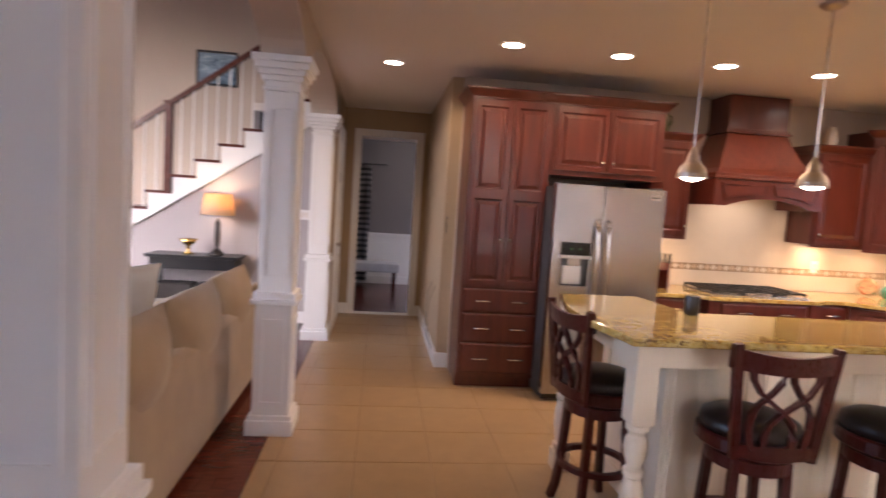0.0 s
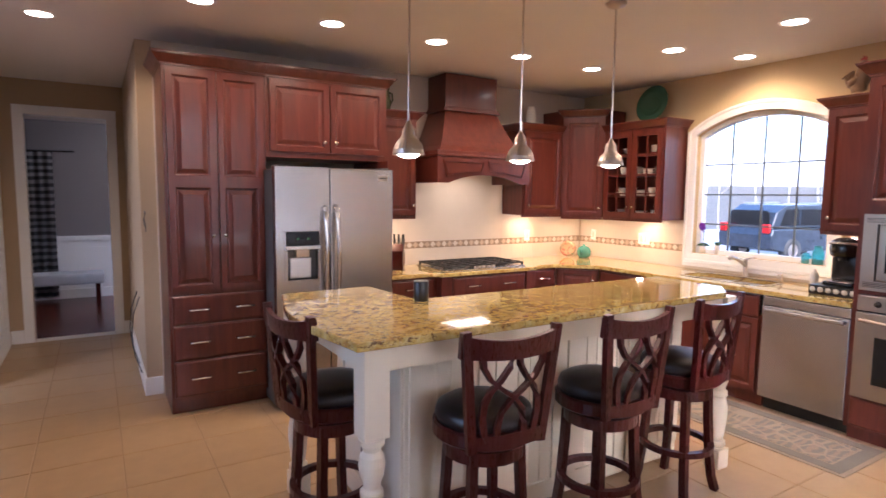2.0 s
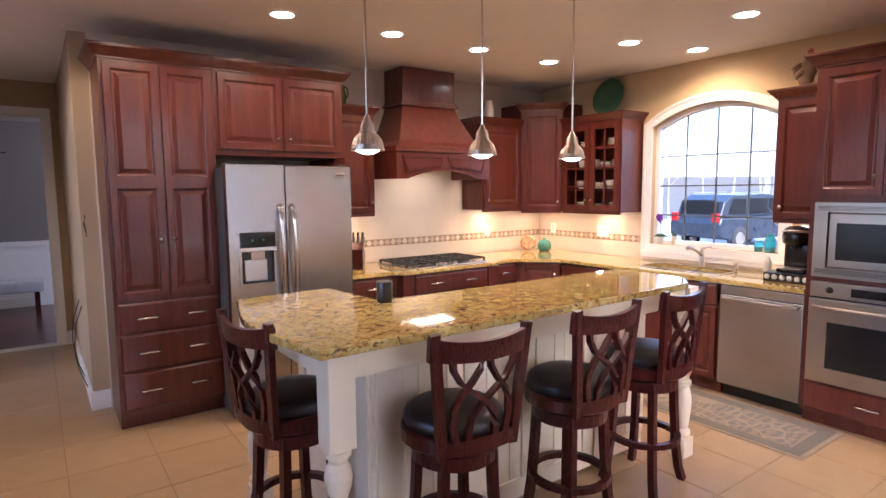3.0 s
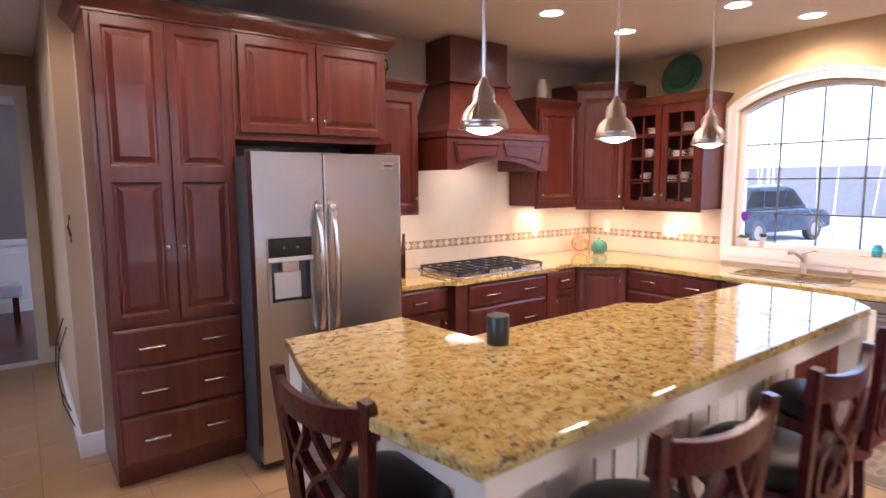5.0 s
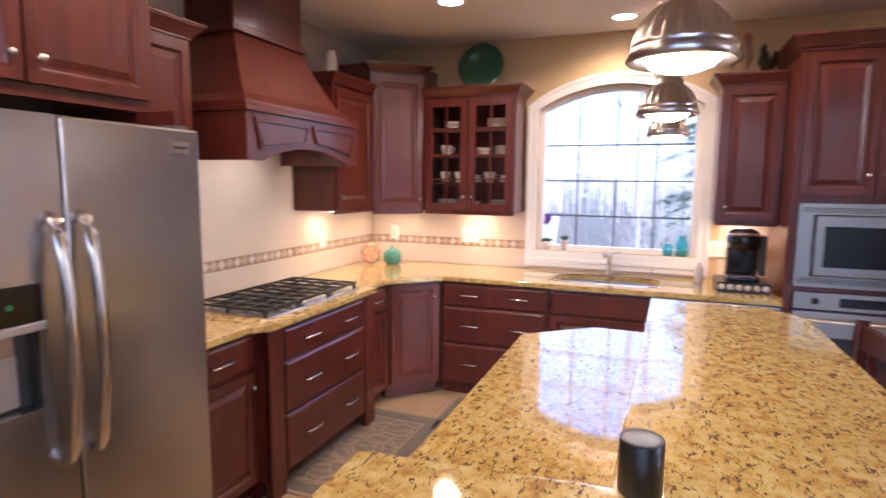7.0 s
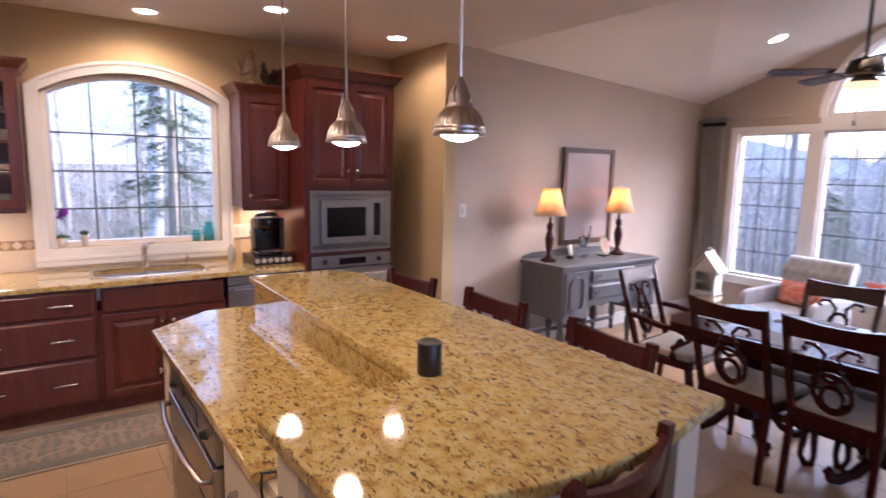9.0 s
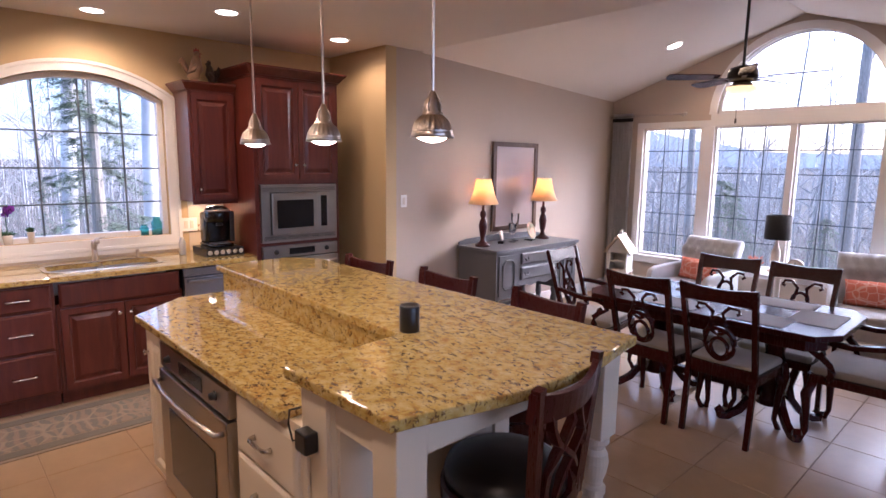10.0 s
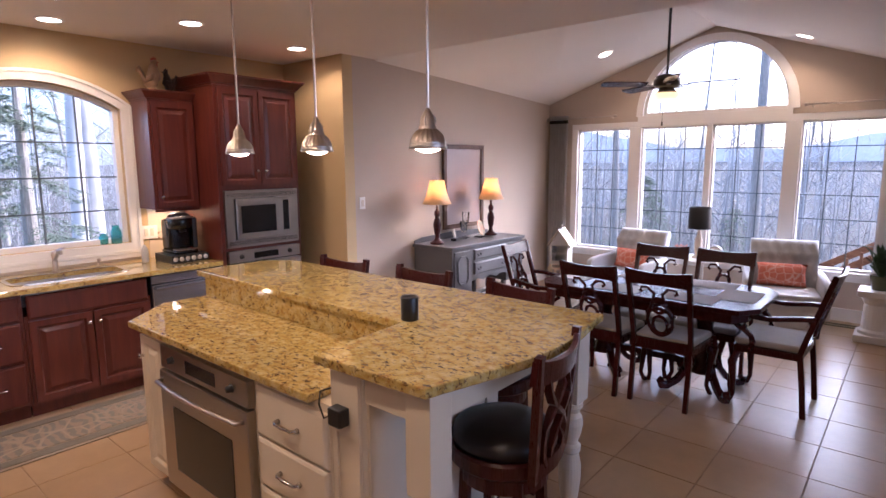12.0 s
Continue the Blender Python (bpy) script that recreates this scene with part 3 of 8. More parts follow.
part("toe_kick", bx(0.002, 0.06, 0, 0.788, 0.64, 0.089), CHERRY, ot)
door(ot, 0.03, 0.392, 1.545, 2.335, (0.355, 1.66))
door(ot, 0.398, 0.76, 1.545, 2.335, (0.435, 1.66))
drawer(ot, 0.03, 0.76, 0.11, 0.30, 1)
part("crown_moulding", crown(bmesh.new(), 0, 0.79, 0, 0.648, 2.36, 1, 1), CHERRY, ot)
DARKGLASS = leather_material("dark_oven_glass", (0.008, 0.008, 0.009), 0.08)


def builtin_oven(name, x, y, rz, x0, x1, z0, z1, label, panel=0.10, handle=True, steel=None):
    t = thing(name, x, y, 0, rz, label, "oven")
    w = x1 - x0
    part("housing", bx(x0 + 0.01, 0.0, z0 + 0.005, x1 - 0.01, 0.45, z1 - 0.005), BLACK, t)
    p = part("control_panel", bx(x0, -0.035, z1 - panel, x1, 0.0, z1, 0.004), OVEN_STEEL, t)
    part("display", bx(x0 + w * 0.33, -0.038, z1 - panel * 0.78, x0 + w * 0.67, -0.034, z1 - panel * 0.25, 0.001), DARKGLASS, p)
    for s in (0.16, 0.84):
        part("dial", lathe(bmesh.new(), [(0, 0.024), (0.014, 0.022), (0.017, 0.004), (0.021, 0), (0, 0)], 0, 0, 16, pose(x0 + w * s, -0.035, z1 - panel / 2, 90, 0, 0)), BLACK, p, "", True)
    d = part("oven_door", bx(x0, -0.045, z0, x1, -0.002, z1 - panel - 0.012, 0.005), OVEN_STEEL, t)
    part("window", bx(x0 + w * 0.16, -0.048, z0 + (z1 - panel - z0) * 0.18, x1 - w * 0.16, -0.044, z0 + (z1 - panel - z0) * 0.72, 0.001), DARKGLASS, d)
    zt = z1 - panel - 0.06
    part("handle", tube(bmesh.new(), [(x0 + 0.03, -0.044, zt), (x0 + 0.035, -0.075, zt), (x0 + w * 0.25, -0.092, zt), (x0 + w / 2, -0.098, zt), (x1 - w * 0.25, -0.092, zt), (x1 - 0.035, -0.075, zt), (x1 - 0.03, -0.044, zt)], 0.011, 10), NICKEL, d, "curved steel bar handle", True)
    return t


builtin_oven("wall_oven", 4.54, 2.605, -90, 0.04, 0.75, 0.315, 0.982, "stainless steel wall oven with dark window")
mw = thing("microwave", 4.54, 2.605, 0, -90, "stainless steel built-in microwave with trim frame", "microwave")
part("housing", bx(0.05, 0.01, 1.02, 0.74, 0.4, 1.495), BLACK, mw)
bm = bmesh.new()
ring_prism(bm, [(0.038, 1.013), (0.752, 1.013), (0.752, 1.498), (0.038, 1.498)], [(0.115, 1.075), (0.675, 1.075), (0.675, 1.435), (0.115, 1.435)], "y", -0.025, 0.012)
tf = part("trim_frame", bm, OVEN_STEEL, mw)
# black bars stand in for the shade inside the recessed louver slots
part("vent", bx(0.055, -0.0262, 1.447, 0.735, -0.0240, 1.474), BLACK, tf)
part("vent", bx(0.055, -0.0262, 1.034, 0.735, -0.0240, 1.066), BLACK, tf)
for z in (1.452, 1.460, 1.468, 1.040, 1.050, 1.060):
    part("louver", bx(0.055, -0.031, z - 0.0025, 0.735, -0.0255, z + 0.0025), OVEN_STEEL, tf)
d = part("microwave_door", bx(0.128, -0.034, 1.080, 0.565, 0.012, 1.430, 0.006), OVEN_STEEL, mw)
part("window_rim", ring_prism(bmesh.new(), [(0.158, 1.118), (0.527, 1.118), (0.527, 1.382), (0.158, 1.382)], [(0.172, 1.132), (0.513, 1.132), (0.513, 1.368), (0.172, 1.368)], "y", -0.038, -0.033), OVEN_STEEL, d)
part("window", bx(0.17, -0.0362, 1.13, 0.515, -0.033, 1.37, 0.001), DARKGLASS, d)
p = part("key_panel", bx(0.567, -0.03, 1.077, 0.673, 0.012, 1.433, 0.004), OVEN_STEEL, mw)
part("keys", bx(0.59, -0.0325, 1.13, 0.65, -0.029, 1.40, 0.001), DARKGLASS, p)

# base cabinets
t = cabinet("base_cabinet", 2.37, 5.125, 0, "cherry base cabinet with drawer and panelled door", 0.50, 0.59, 0, 0.878, True)
drawer(t, 0.02, 0.48, 0.70, 0.86)
door(t, 0.02, 0.48, 0.12, 0.685, (0.45, 0.61))
t = cabinet("cooktop_base_cabinet", 2.87, 5.055, 0, "cherry drawer base under the cooktop with fluted pilasters", 1.06, 0.66, 0, 0.878, True)
for a, b in ((0.70, 0.86), (0.42, 0.685), (0.12, 0.405)):
    drawer(t, 0.125, 0.935, a, b, 2)
for a in (0.0, 0.95):
    part("pilaster", bx(a, -0.018, 0.0, a + 0.11, 0.02, 0.876, 0.006), CHERRY, t)
t = cabinet("base_cabinet", 3.935, 5.125, 0, "narrow cherry base cabinet with drawer and door", 0.335, 0.59, 0, 0.878, True)
drawer(t, 0.02, 0.315, 0.70, 0.86)
door(t, 0.02, 0.315, 0.12, 0.685, (0.055, 0.61))
t = cabinet("corner_base_cabinet", 4.275, 5.12, -45, "diagonal cherry corner base cabinet with one panelled door", 0.415, 0.35, 0, 0.878, True)
door(t, 0.025, 0.39, 0.12, 0.86, (0.36, 0.76))
t = cabinet("base_cabinet", 4.575, 4.815, -90, "cherry base cabinet with three wide drawers", 0.80, 0.61, 0, 0.878, True)
for a, b in ((0.70, 0.86), (0.42, 0.685), (0.12, 0.405)):
    drawer(t, 0.02, 0.78, a, b, 2)
t = cabinet("sink_base_cabinet", 4.575, 4.012, -90, "cherry sink base cabinet with two panelled doors", 0.81, 0.61, 0, 0.72, True)
drawer(t, 0.02, 0.79, 0.70, 0.86, 0)
door(t, 0.02, 0.40, 0.12, 0.685, (0.37, 0.61))
door(t, 0.41, 0.79, 0.12, 0.685, (0.44, 0.61))
dw = thing("dishwasher", 4.575, 3.195, 0, -90, "stainless steel dishwasher with recessed handle bar", "dishwasher")
part("body", box(bx(0.003, 0.0, 0.10, 0.585, 0.55, 0.87), 0.003, 0.075, 0.0, 0.585, 0.55, 0.099), BLACK, dw)
d = part("front", bx(0.005, -0.028, 0.11, 0.583, -0.001, 0.80, 0.006), STEEL, dw)
part("handle", bx(0.03, -0.055, 0.755, 0.555, -0.026, 0.785, 0.008), STEEL, d)
part("top_panel", bx(0.005, -0.024, 0.805, 0.583, -0.001, 0.868, 0.004), STEEL, dw)

# worktop with cut-out for the sink
CT0, CT1 = 0.880, 0.914
wt = thing("worktop", 0, 0, 0, 0, "golden speckled granite worktop on the cherry base cabinets", "countertop")
part("slab", prism(bmesh.new(), [(2.365, YN - DEEP), (2.365, 5.09), (2.80, 5.09), (2.87, 5.02), (3.93, 5.02), (4.0, 5.09), (4.21, 5.09), (4.53, 4.79), (4.53, 4.03), (XE - DEEP, 4.03), (XE - DEEP, YN - DEEP)], "z", CT0, CT1, 0.006), GRANITE, wt)
part("slab", prism(bmesh.new(), [(4.53, 4.03), (4.53, 3.28), (4.68, 3.28), (4.68, 4.03)], "z", CT0, CT1), GRANITE, wt)
part("slab", prism(bmesh.new(), [(5.04, 4.03), (5.04, 3.28), (XE - DEEP, 3.28), (XE - DEEP, 4.03)], "z", CT0, CT1), GRANITE, wt)
part("slab", prism(bmesh.new(), [(4.53, 3.28), (4.53, 2.61), (XE - DEEP, 2.61), (XE - DEEP, 3.28)], "z", CT0, CT1), GRANITE, wt)
hole, edge = [], []
for k in range(48):                          # rounded opening for the sink
    a = math.tau * (k + 0.5) / 48
    u, v = math.cos(a), math.sin(a)
    s = 1 / max(abs(u) / 0.18, abs(v) / 0.375)
    edge.append((4.86 + u * s, 3.655 + v * s))
    s = (abs(u / 0.166) ** 6 + abs(v / 0.361) ** 6) ** (-1 / 6)
    hole.append((4.86 + u * s, 3.655 + v * s))
part("sink_cutout", ring_prism(bmesh.new(), edge, hole, "z", CT0, CT1), GRANITE, wt)
# sink
sk = thing("sink", 4.86, 3.655, 0.9, 0, "double-bowl stainless steel sink set in granite", "sink")
for a, b in ((-0.375, -0.01), (0.01, 0.375)):
    bm = bmesh.new()
    o = [(-0.178, a), (0.178, a), (0.178, b), (-0.178, b)]
    i = [(-0.165, a + 0.012), (0.165, a + 0.012), (0.165, b - 0.012), (-0.165, b - 0.012)]
    ring_prism(bm, o, i, "z", -0.13, -0.021)
    box(bm, -0.17, a + 0.006, -0.138, 0.17, b - 0.006, -0.125)
    part("basin", bm, BASIN, sk)
    part("drain", lathe(bmesh.new(), [(0, -0.120), (0.04, -0.120), (0.042, -0.126)], 0, (a + b) / 2, 16), CHROME, sk, "", True)
part("divider", bx(-0.17, -0.021, -0.05, 0.17, 0.021, -0.002, 0.008), CHROME, sk, "bright rounded divider", True)
rim = lambda rx, ry: [(rx * math.copysign(abs(math.cos(a)) ** 0.35, math.cos(a)), ry * math.copysign(abs(math.sin(a)) ** 0.35, math.sin(a))) for a in [math.tau * (k + 0.5) / 48 for k in range(48)]]
part("rim", ring_prism(bmesh.new(), rim(0.188, 0.384), rim(0.160, 0.355), "z", 0.0143, 0.0185), CHROME, sk, "bright steel rim")
fa = thing("faucet", 5.10, 3.66, CT1, 0, "satin nickel pull-out kitchen faucet behind the sink", "faucet")
part("base", lathe(bmesh.new(), [(0, 0), (0.028, 0), (0.028, 0.008), (0.020, 0.014), (0.019, 0.11), (0.022, 0.13), (0.016, 0.155), (0, 0.16)], 0, 0, 18), NICKEL, fa, "", True)
part("spout", tube(bmesh.new(), [(0, 0, 0.09), (-0.06, 0, 0.13), (-0.13, 0.01, 0.165), (-0.19, 0.015, 0.18), (-0.215, 0.016, 0.165)], [0.014, 0.013, 0.014, 0.018, 0.014], 12), NICKEL, fa, "", True)
part("lever", tube(bmesh.new(), [(0, 0, 0.15), (0.01, -0.03, 0.165), (0.015, -0.08, 0.175)], [0.010, 0.007, 0.008], 8), NICKEL, fa, "", True)
sd = thing("soap_dispenser", 5.11, 3.36, CT1, 0, "small nickel soap dispenser beside the sink", "dispenser")
part("neck", lathe(bmesh.new(), [(0, 0), (0.018, 0), (0.018, 0.006), (0.010, 0.012), (0.009, 0.05), (0.013, 0.055), (0, 0.06)], 0, 0, 14), NICKEL, sd, "", True)
part("spout", tube(bmesh.new(), [(0, 0, 0.055), (-0.03, 0, 0.06), (-0.05, 0, 0.05)], 0.006, 8), NICKEL, sd, "", True)

# range hood
hd = thing("range_hood", 3.405, 0, 0, 0, "cherry wood range hood with flared canopy and arched apron", "range hood")
HW = 0.515
und = segment_arch(0, 0.40, 1.70, 0.075, 14)
bm = prism(bmesh.new(), [(-HW, 1.93), (-HW, 1.70)] + und[::-1] + [(HW, 1.70), (HW, 1.93)], "y", 5.15, 5.185)
part("apron", bm, CHERRY, hd)
for s in (-1, 1):
    bm = bmesh.new()
    lo = [p for p in (segment_arch(0, 0.47, 1.738, 0.072, 20)) if 0.02 < p[0] < 0.465]
    out = [(s * x, z) for x, z in lo[::-1]] + [(s * 0.462, 1.905), (s * 0.022, 1.905)]
    c = (sum(p[0] for p in out) / len(out), sum(p[1] for p in out) / len(out))
    inn = [(c[0] + (p[0] - c[0]) * 0.94, c[1] + (p[1] - c[1]) * 0.80) for p in out]
    in2 = [(c[0] + (p[0] - c[0]) * 0.90, c[1] + (p[1] - c[1]) * 0.66) for p in out]
    ring_prism(bm, out, inn, "y", 5.137, 5.1495)
    prism(bm, in2, "y", 5.139, 5.1495)
    part("apron_panel", bm, CHERRY, hd)
part("side_panel", bx(-HW, 5.185, 1.70, -HW + 0.03, YN - DEEP, 1.93), CHERRY, hd)
part("side_panel", bx(HW - 0.03, 5.185, 1.70, HW, YN - DEEP, 1.93), CHERRY, hd)
part("insert", bx(-HW + 0.032, 5.19, 1.80, HW - 0.032, YN - DEEP, 1.83), STEEL, hd, "stainless steel fan insert")
part("ledge", box(bx(-HW - 0.012, 5.137, 1.932, HW + 0.012, YN - DEEP, 1.955, 0.005), -HW - 0.004, 5.148, 1.955, HW + 0.004, YN - DEEP, 1.985, 0.005), CHERRY, hd)
bm = bmesh.new()
rows = []
for k in range(9):
    f = k / 8
    g = f ** 0.72
    a, y, z = 0.475 + (0.292 - 0.475) * g, 5.18 + (5.40 - 5.18) * g, 1.985 + (2.37 - 1.985) * f
    rows.append([bm.verts.new(p) for p in ((-a, y, z), (a, y, z), (a, YN - DEEP, z), (-a, YN - DEEP, z))])
fs = []
for p, q in zip(rows, rows[1:]):
    for i in range(4):
        fs.append(bm.faces.new((p[i], p[(i + 1) % 4], q[(i + 1) % 4], q[i])))
fs += [bm.faces.new(rows[0]), bm.faces.new(rows[-1])]
bmesh.ops.recalc_face_normals(bm, faces=fs)
part("canopy", bm, CHERRY, hd)
part("chimney", bx(-0.292, 5.40, 2.371, 0.292, YN - DEEP, 2.705), CHERRY, hd)
part("collar", box(bx(-0.318, 5.375, 2.365, 0.318, YN - DEEP, 2.388, 0.006), -0.305, 5.388, 2.388, 0.305, YN - DEEP, 2.41, 0.006), CHERRY, hd)

# cooktop
ck = thing("gas_cooktop", 3.405, 5.365, CT1, 0, "stainless steel gas cooktop with black cast-iron grates", "cooktop")
part("tray", bx(-0.455, -0.26, 0.0, 0.455, 0.26, 0.010, 0.004), STEEL, ck)
for gx in (-0.30, 0.0, 0.30):
    bm = bmesh.new()
    for y in (-0.235, -0.12, 0.0, 0.12, 0.235):
        box(bm, gx - 0.145, y - 0.006, 0.032, gx + 0.145, y + 0.006, 0.046, 0.002)
    for x in (-0.142, -0.05, 0.05, 0.142):
        box(bm, gx + x - 0.006, -0.24, 0.0325, gx + x + 0.006, 0.24, 0.0455, 0.002)
    for x in (-0.138, 0.138):
        for y in (-0.23, 0, 0.23):
            box(bm, gx + x - 0.008, y - 0.008, 0.010, gx + x + 0.008, y + 0.008, 0.034)
    part("grate", bm, IRON, ck)
for x, y in ((-0.3, -0.12), (-0.3, 0.13), (0.0, 0.05), (0.3, -0.1), (0.3, 0.13)):
    part("burner", lathe(bmesh.new(), [(0, 0.026), (0.035, 0.026), (0.038, 0.020), (0.05, 0.016), (0.052, 0.010)], x, y, 18), IRON, ck, "", True)
for k in range(5):
    part("dial", lathe(bmesh.new(), [(0, 0.030), (0.014, 0.029), (0.018, 0.012), (0.02, 0.010)], -0.11 + 0.055 * k, -0.205, 14), NICKEL, ck, "", True)

# refrigerator
fr = thing("refrigerator", 1.408, 4.890, 0, 0, "stainless steel side-by-side refrigerator with water dispenser", "refrigerator")
SIDE = leather_material("grey_side_paint", (0.07, 0.068, 0.066), 0.45)
part("cabinet_body", bx(0.006, 0.085, 0.02, 0.906, 0.78, 1.762, 0.006), SIDE, fr)
dx0, dx1, dz0, dz1 = 0.076, 0.314, 0.955, 1.315
bm = bmesh.new()
ring_prism(bm, [(0.002, 0.07), (0.398, 0.07), (0.398, 1.78), (0.002, 1.78)], [(dx0, dz0), (dx1, dz0), (dx1, dz1), (dx0, dz1)], "y", 0.0, 0.075)
ld = part("freezer_door", bm, STEEL, fr)
rd = part("fridge_door", bx(0.406, 0.0, 0.07, 0.918, 0.075, 1.78, 0.010), STEEL, fr)
dp = part("dispenser", bx(dx0, 0.055, dz0, dx1, 0.075, dz1), SIDE, ld, "dark water and ice dispenser")
fx = ring_prism(bmesh.new(), [(dx0 - 0.012, dz0 - 0.012), (dx1 + 0.012, dz0 - 0.012), (dx1 + 0.012, dz1 + 0.012), (dx0 - 0.012, dz1 + 0.012)], [(dx0 + 0.008, dz0 + 0.012), (dx1 - 0.008, dz0 + 0.012), (dx1 - 0.008, dz1 - 0.005), (dx0 + 0.008, dz1 - 0.005)], "y", -0.006, 0.05)
part("dispenser_frame", fx, STEEL, ld)
part("dispenser_screen", bx(dx0 - 0.004, -0.010, 1.214, dx1 + 0.004, 0.03, dz1 + 0.004, 0.004), DARKGLASS, ld, "black glass control screen")
part("dispenser_ledge", bx(dx0 - 0.010, -0.016, 1.188, dx1 + 0.010, 0.03, 1.213, 0.004), BASIN, ld)
part("spigot", bx(dx0 + 0.07, 0.0, 1.130, dx1 - 0.07, 0.05, 1.186, 0.006), NICKEL, ld)
part("paddle", bx(dx0 + 0.035, 0.035, 0.975, dx1 - 0.045, 0.054, 1.125, 0.008), BASIN, ld)
GREENLIGHT = glow_material("green_display", (0.2, 1.0, 0.15), 0.012)
GREENLIGHT.node_tree.nodes["Principled BSDF"].inputs["Base Color"].default_value = (0.01, 0.03, 0.01, 1)
for x in (0.150, 0.225):
    part("display_digit", bx(x, -0.0115, 1.258, x + 0.016, -0.0095, 1.272), GREENLIGHT, ld)
for door_ob, x in ((ld, 0.356), (rd, 0.446)):
    z0, z1 = 0.785, 1.500
    pts = [(x, 0.002, z0), (x, -0.035, z0 + 0.015)] + [(x, -0.045 - 0.028 * math.sin(math.pi * k / 8), z0 + 0.05 + (z1 - z0 - 0.1) * k / 8) for k in range(9)] + [(x, -0.035, z1 - 0.015), (x, 0.002, z1)]
    part("handle", tube(bmesh.new(), pts, 0.0165, 12), CHROME, door_ob, "curved polished steel handle", True)
part("badge", bx(0.79, -0.003, 1.692, 0.866, 0.001, 1.734, 0.001), NICKEL, rd, "small rectangular maker's plate")
part("badge_line", bx(0.798, -0.0045, 1.708, 0.858, -0.0025, 1.718), SIDE, rd)
part("kick_grille", bx(0.02, 0.05, 0.015, 0.892, 0.09, 0.066), BLACK, fr)
for x in (0.05, 0.86):
    part("foot", lathe(bmesh.new(), [(0, 0), (0.025, 0), (0.022, 0.02), (0, 0.02)], x, 0.10, 12), BLACK, fr)
for x in (0.05, 0.86):
    part("hinge_cover", bx(x - 0.03, 0.02, 1.762, x + 0.03, 0.16, 1.792, 0.006), SIDE, fr)

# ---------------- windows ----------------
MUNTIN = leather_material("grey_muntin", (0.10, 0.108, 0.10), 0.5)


def pane(parent, bm):
    p = part("pane", bm, GLASS, parent)
    p.visible_shadow = False
    return p


w = thing("window_1", 0, 0, 0, 0, "arched white kitchen window with grid panes", "window", "", "structure")
hw = (WY1 - WY0) / 2
def arch_outline(g, rise_extra=0.0):
    """Arched outline grown by g on all sides."""
    return [(WY0 - g, WZ0 - g), (WY1 + g, WZ0 - g)] + segment_arch(wc, hw + g, WZ1 + g * 0.35, WRISE + g * 0.65 + rise_extra, 16)
bm = bmesh.new()
ring_prism(bm, arch_outline(0.085), arch_outline(0.0), "x", XE - 0.022, XE - 0.001)
ring_prism(bm, arch_outline(0.085), arch_outline(0.060), "x", XE - 0.034, XE - 0.022)
part("casing", bm, WHITE, w)
part("window_frame", ring_prism(bmesh.new(), arch_outline(-0.001), arch_outline(-0.042), "x", XE + 0.05, XE + 0.12), WHITE, w)
bm = bmesh.new()
for k in (1, 2, 3):
    y = wc + 0.288 * (k - 2)
    box(bm, XE + 0.076, y - 0.006, WZ0 + 0.03, XE + 0.09, y + 0.006, WZ1 + WRISE - 0.045 - (0.035 if k != 2 else 0.0))
for k in (1, 2, 3):
    z = 1.070 + 0.275 * k
    box(bm, XE + 0.077, WY0 + 0.03, z - 0.006, XE + 0.089, WY1 - 0.03, z + 0.006)
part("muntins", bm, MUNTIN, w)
pane(w, prism(bmesh.new(), arch_outline(-0.038), "x", XE + 0.081, XE + 0.085))
part("window_sill", bx(XE - 0.028, WY0 - 0.085, WZ0 - 0.125, XE - 0.001, WY1 + 0.085, WZ0 - 0.088, 0.004), WHITE, w)

for k, (a, b) in enumerate(GW):
    w = thing("window_%d" % (k + 2), 0, 0, 0, 0, "tall white dining window with grid panes", "window", "gable windows", "structure")
    part("window_frame", ring_prism(bmesh.new(), [(a + 0.001, GZ0 + 0.001), (b - 0.001, GZ0 + 0.001), (b - 0.001, GZ1 - 0.001), (a + 0.001, GZ1 - 0.001)], [(a + 0.016, GZ0 + 0.026), (b - 0.016, GZ0 + 0.026), (b - 0.016, GZ1 - 0.018), (a + 0.016, GZ1 - 0.018)], "y", YS - 0.11, YS - 0.03), WHITE, w)
    bm = bmesh.new()
    for j in (1, 2):
        x = a + 0.016 + (b - a - 0.032) * j / 3
        box(bm, x - 0.005, YS - 0.078, GZ0 + 0.02, x + 0.005, YS - 0.066, GZ1 - 0.014)
    for j in range(1, 6):
        z = GZ0 + 0.026 + (GZ1 - GZ0 - 0.044) * j / 6
        box(bm, a + 0.012, YS - 0.077, z - 0.005, b - 0.012, YS - 0.067, z + 0.005)
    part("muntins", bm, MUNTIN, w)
    pane(w, bx(a + 0.012, YS - 0.074, GZ0 + 0.02, b - 0.012, YS - 0.070, GZ1 - 0.012))
w = thing("window_6", 0, 0, 0, 0, "white half-round window above the tall windows", "window", "", "structure")
A = lambda r, dz=0.0: arc(RIDGE_X, AZ + dz, r, 0, 180, 24)
part("window_frame", ring_prism(bmesh.new(), A(AR - 0.001, 0.001), A(AR - 0.04, 0.04), "y", YS - 0.11, YS - 0.03), WHITE, w)
pane(w, prism(bmesh.new(), A(AR - 0.035, 0.03), "y", YS - 0.074, YS - 0.070))
bm = bmesh.new()
g = 0.085
ring_prism(bm, A(AR + g), A(AR), "y", YS + 0.001, YS + 0.026)
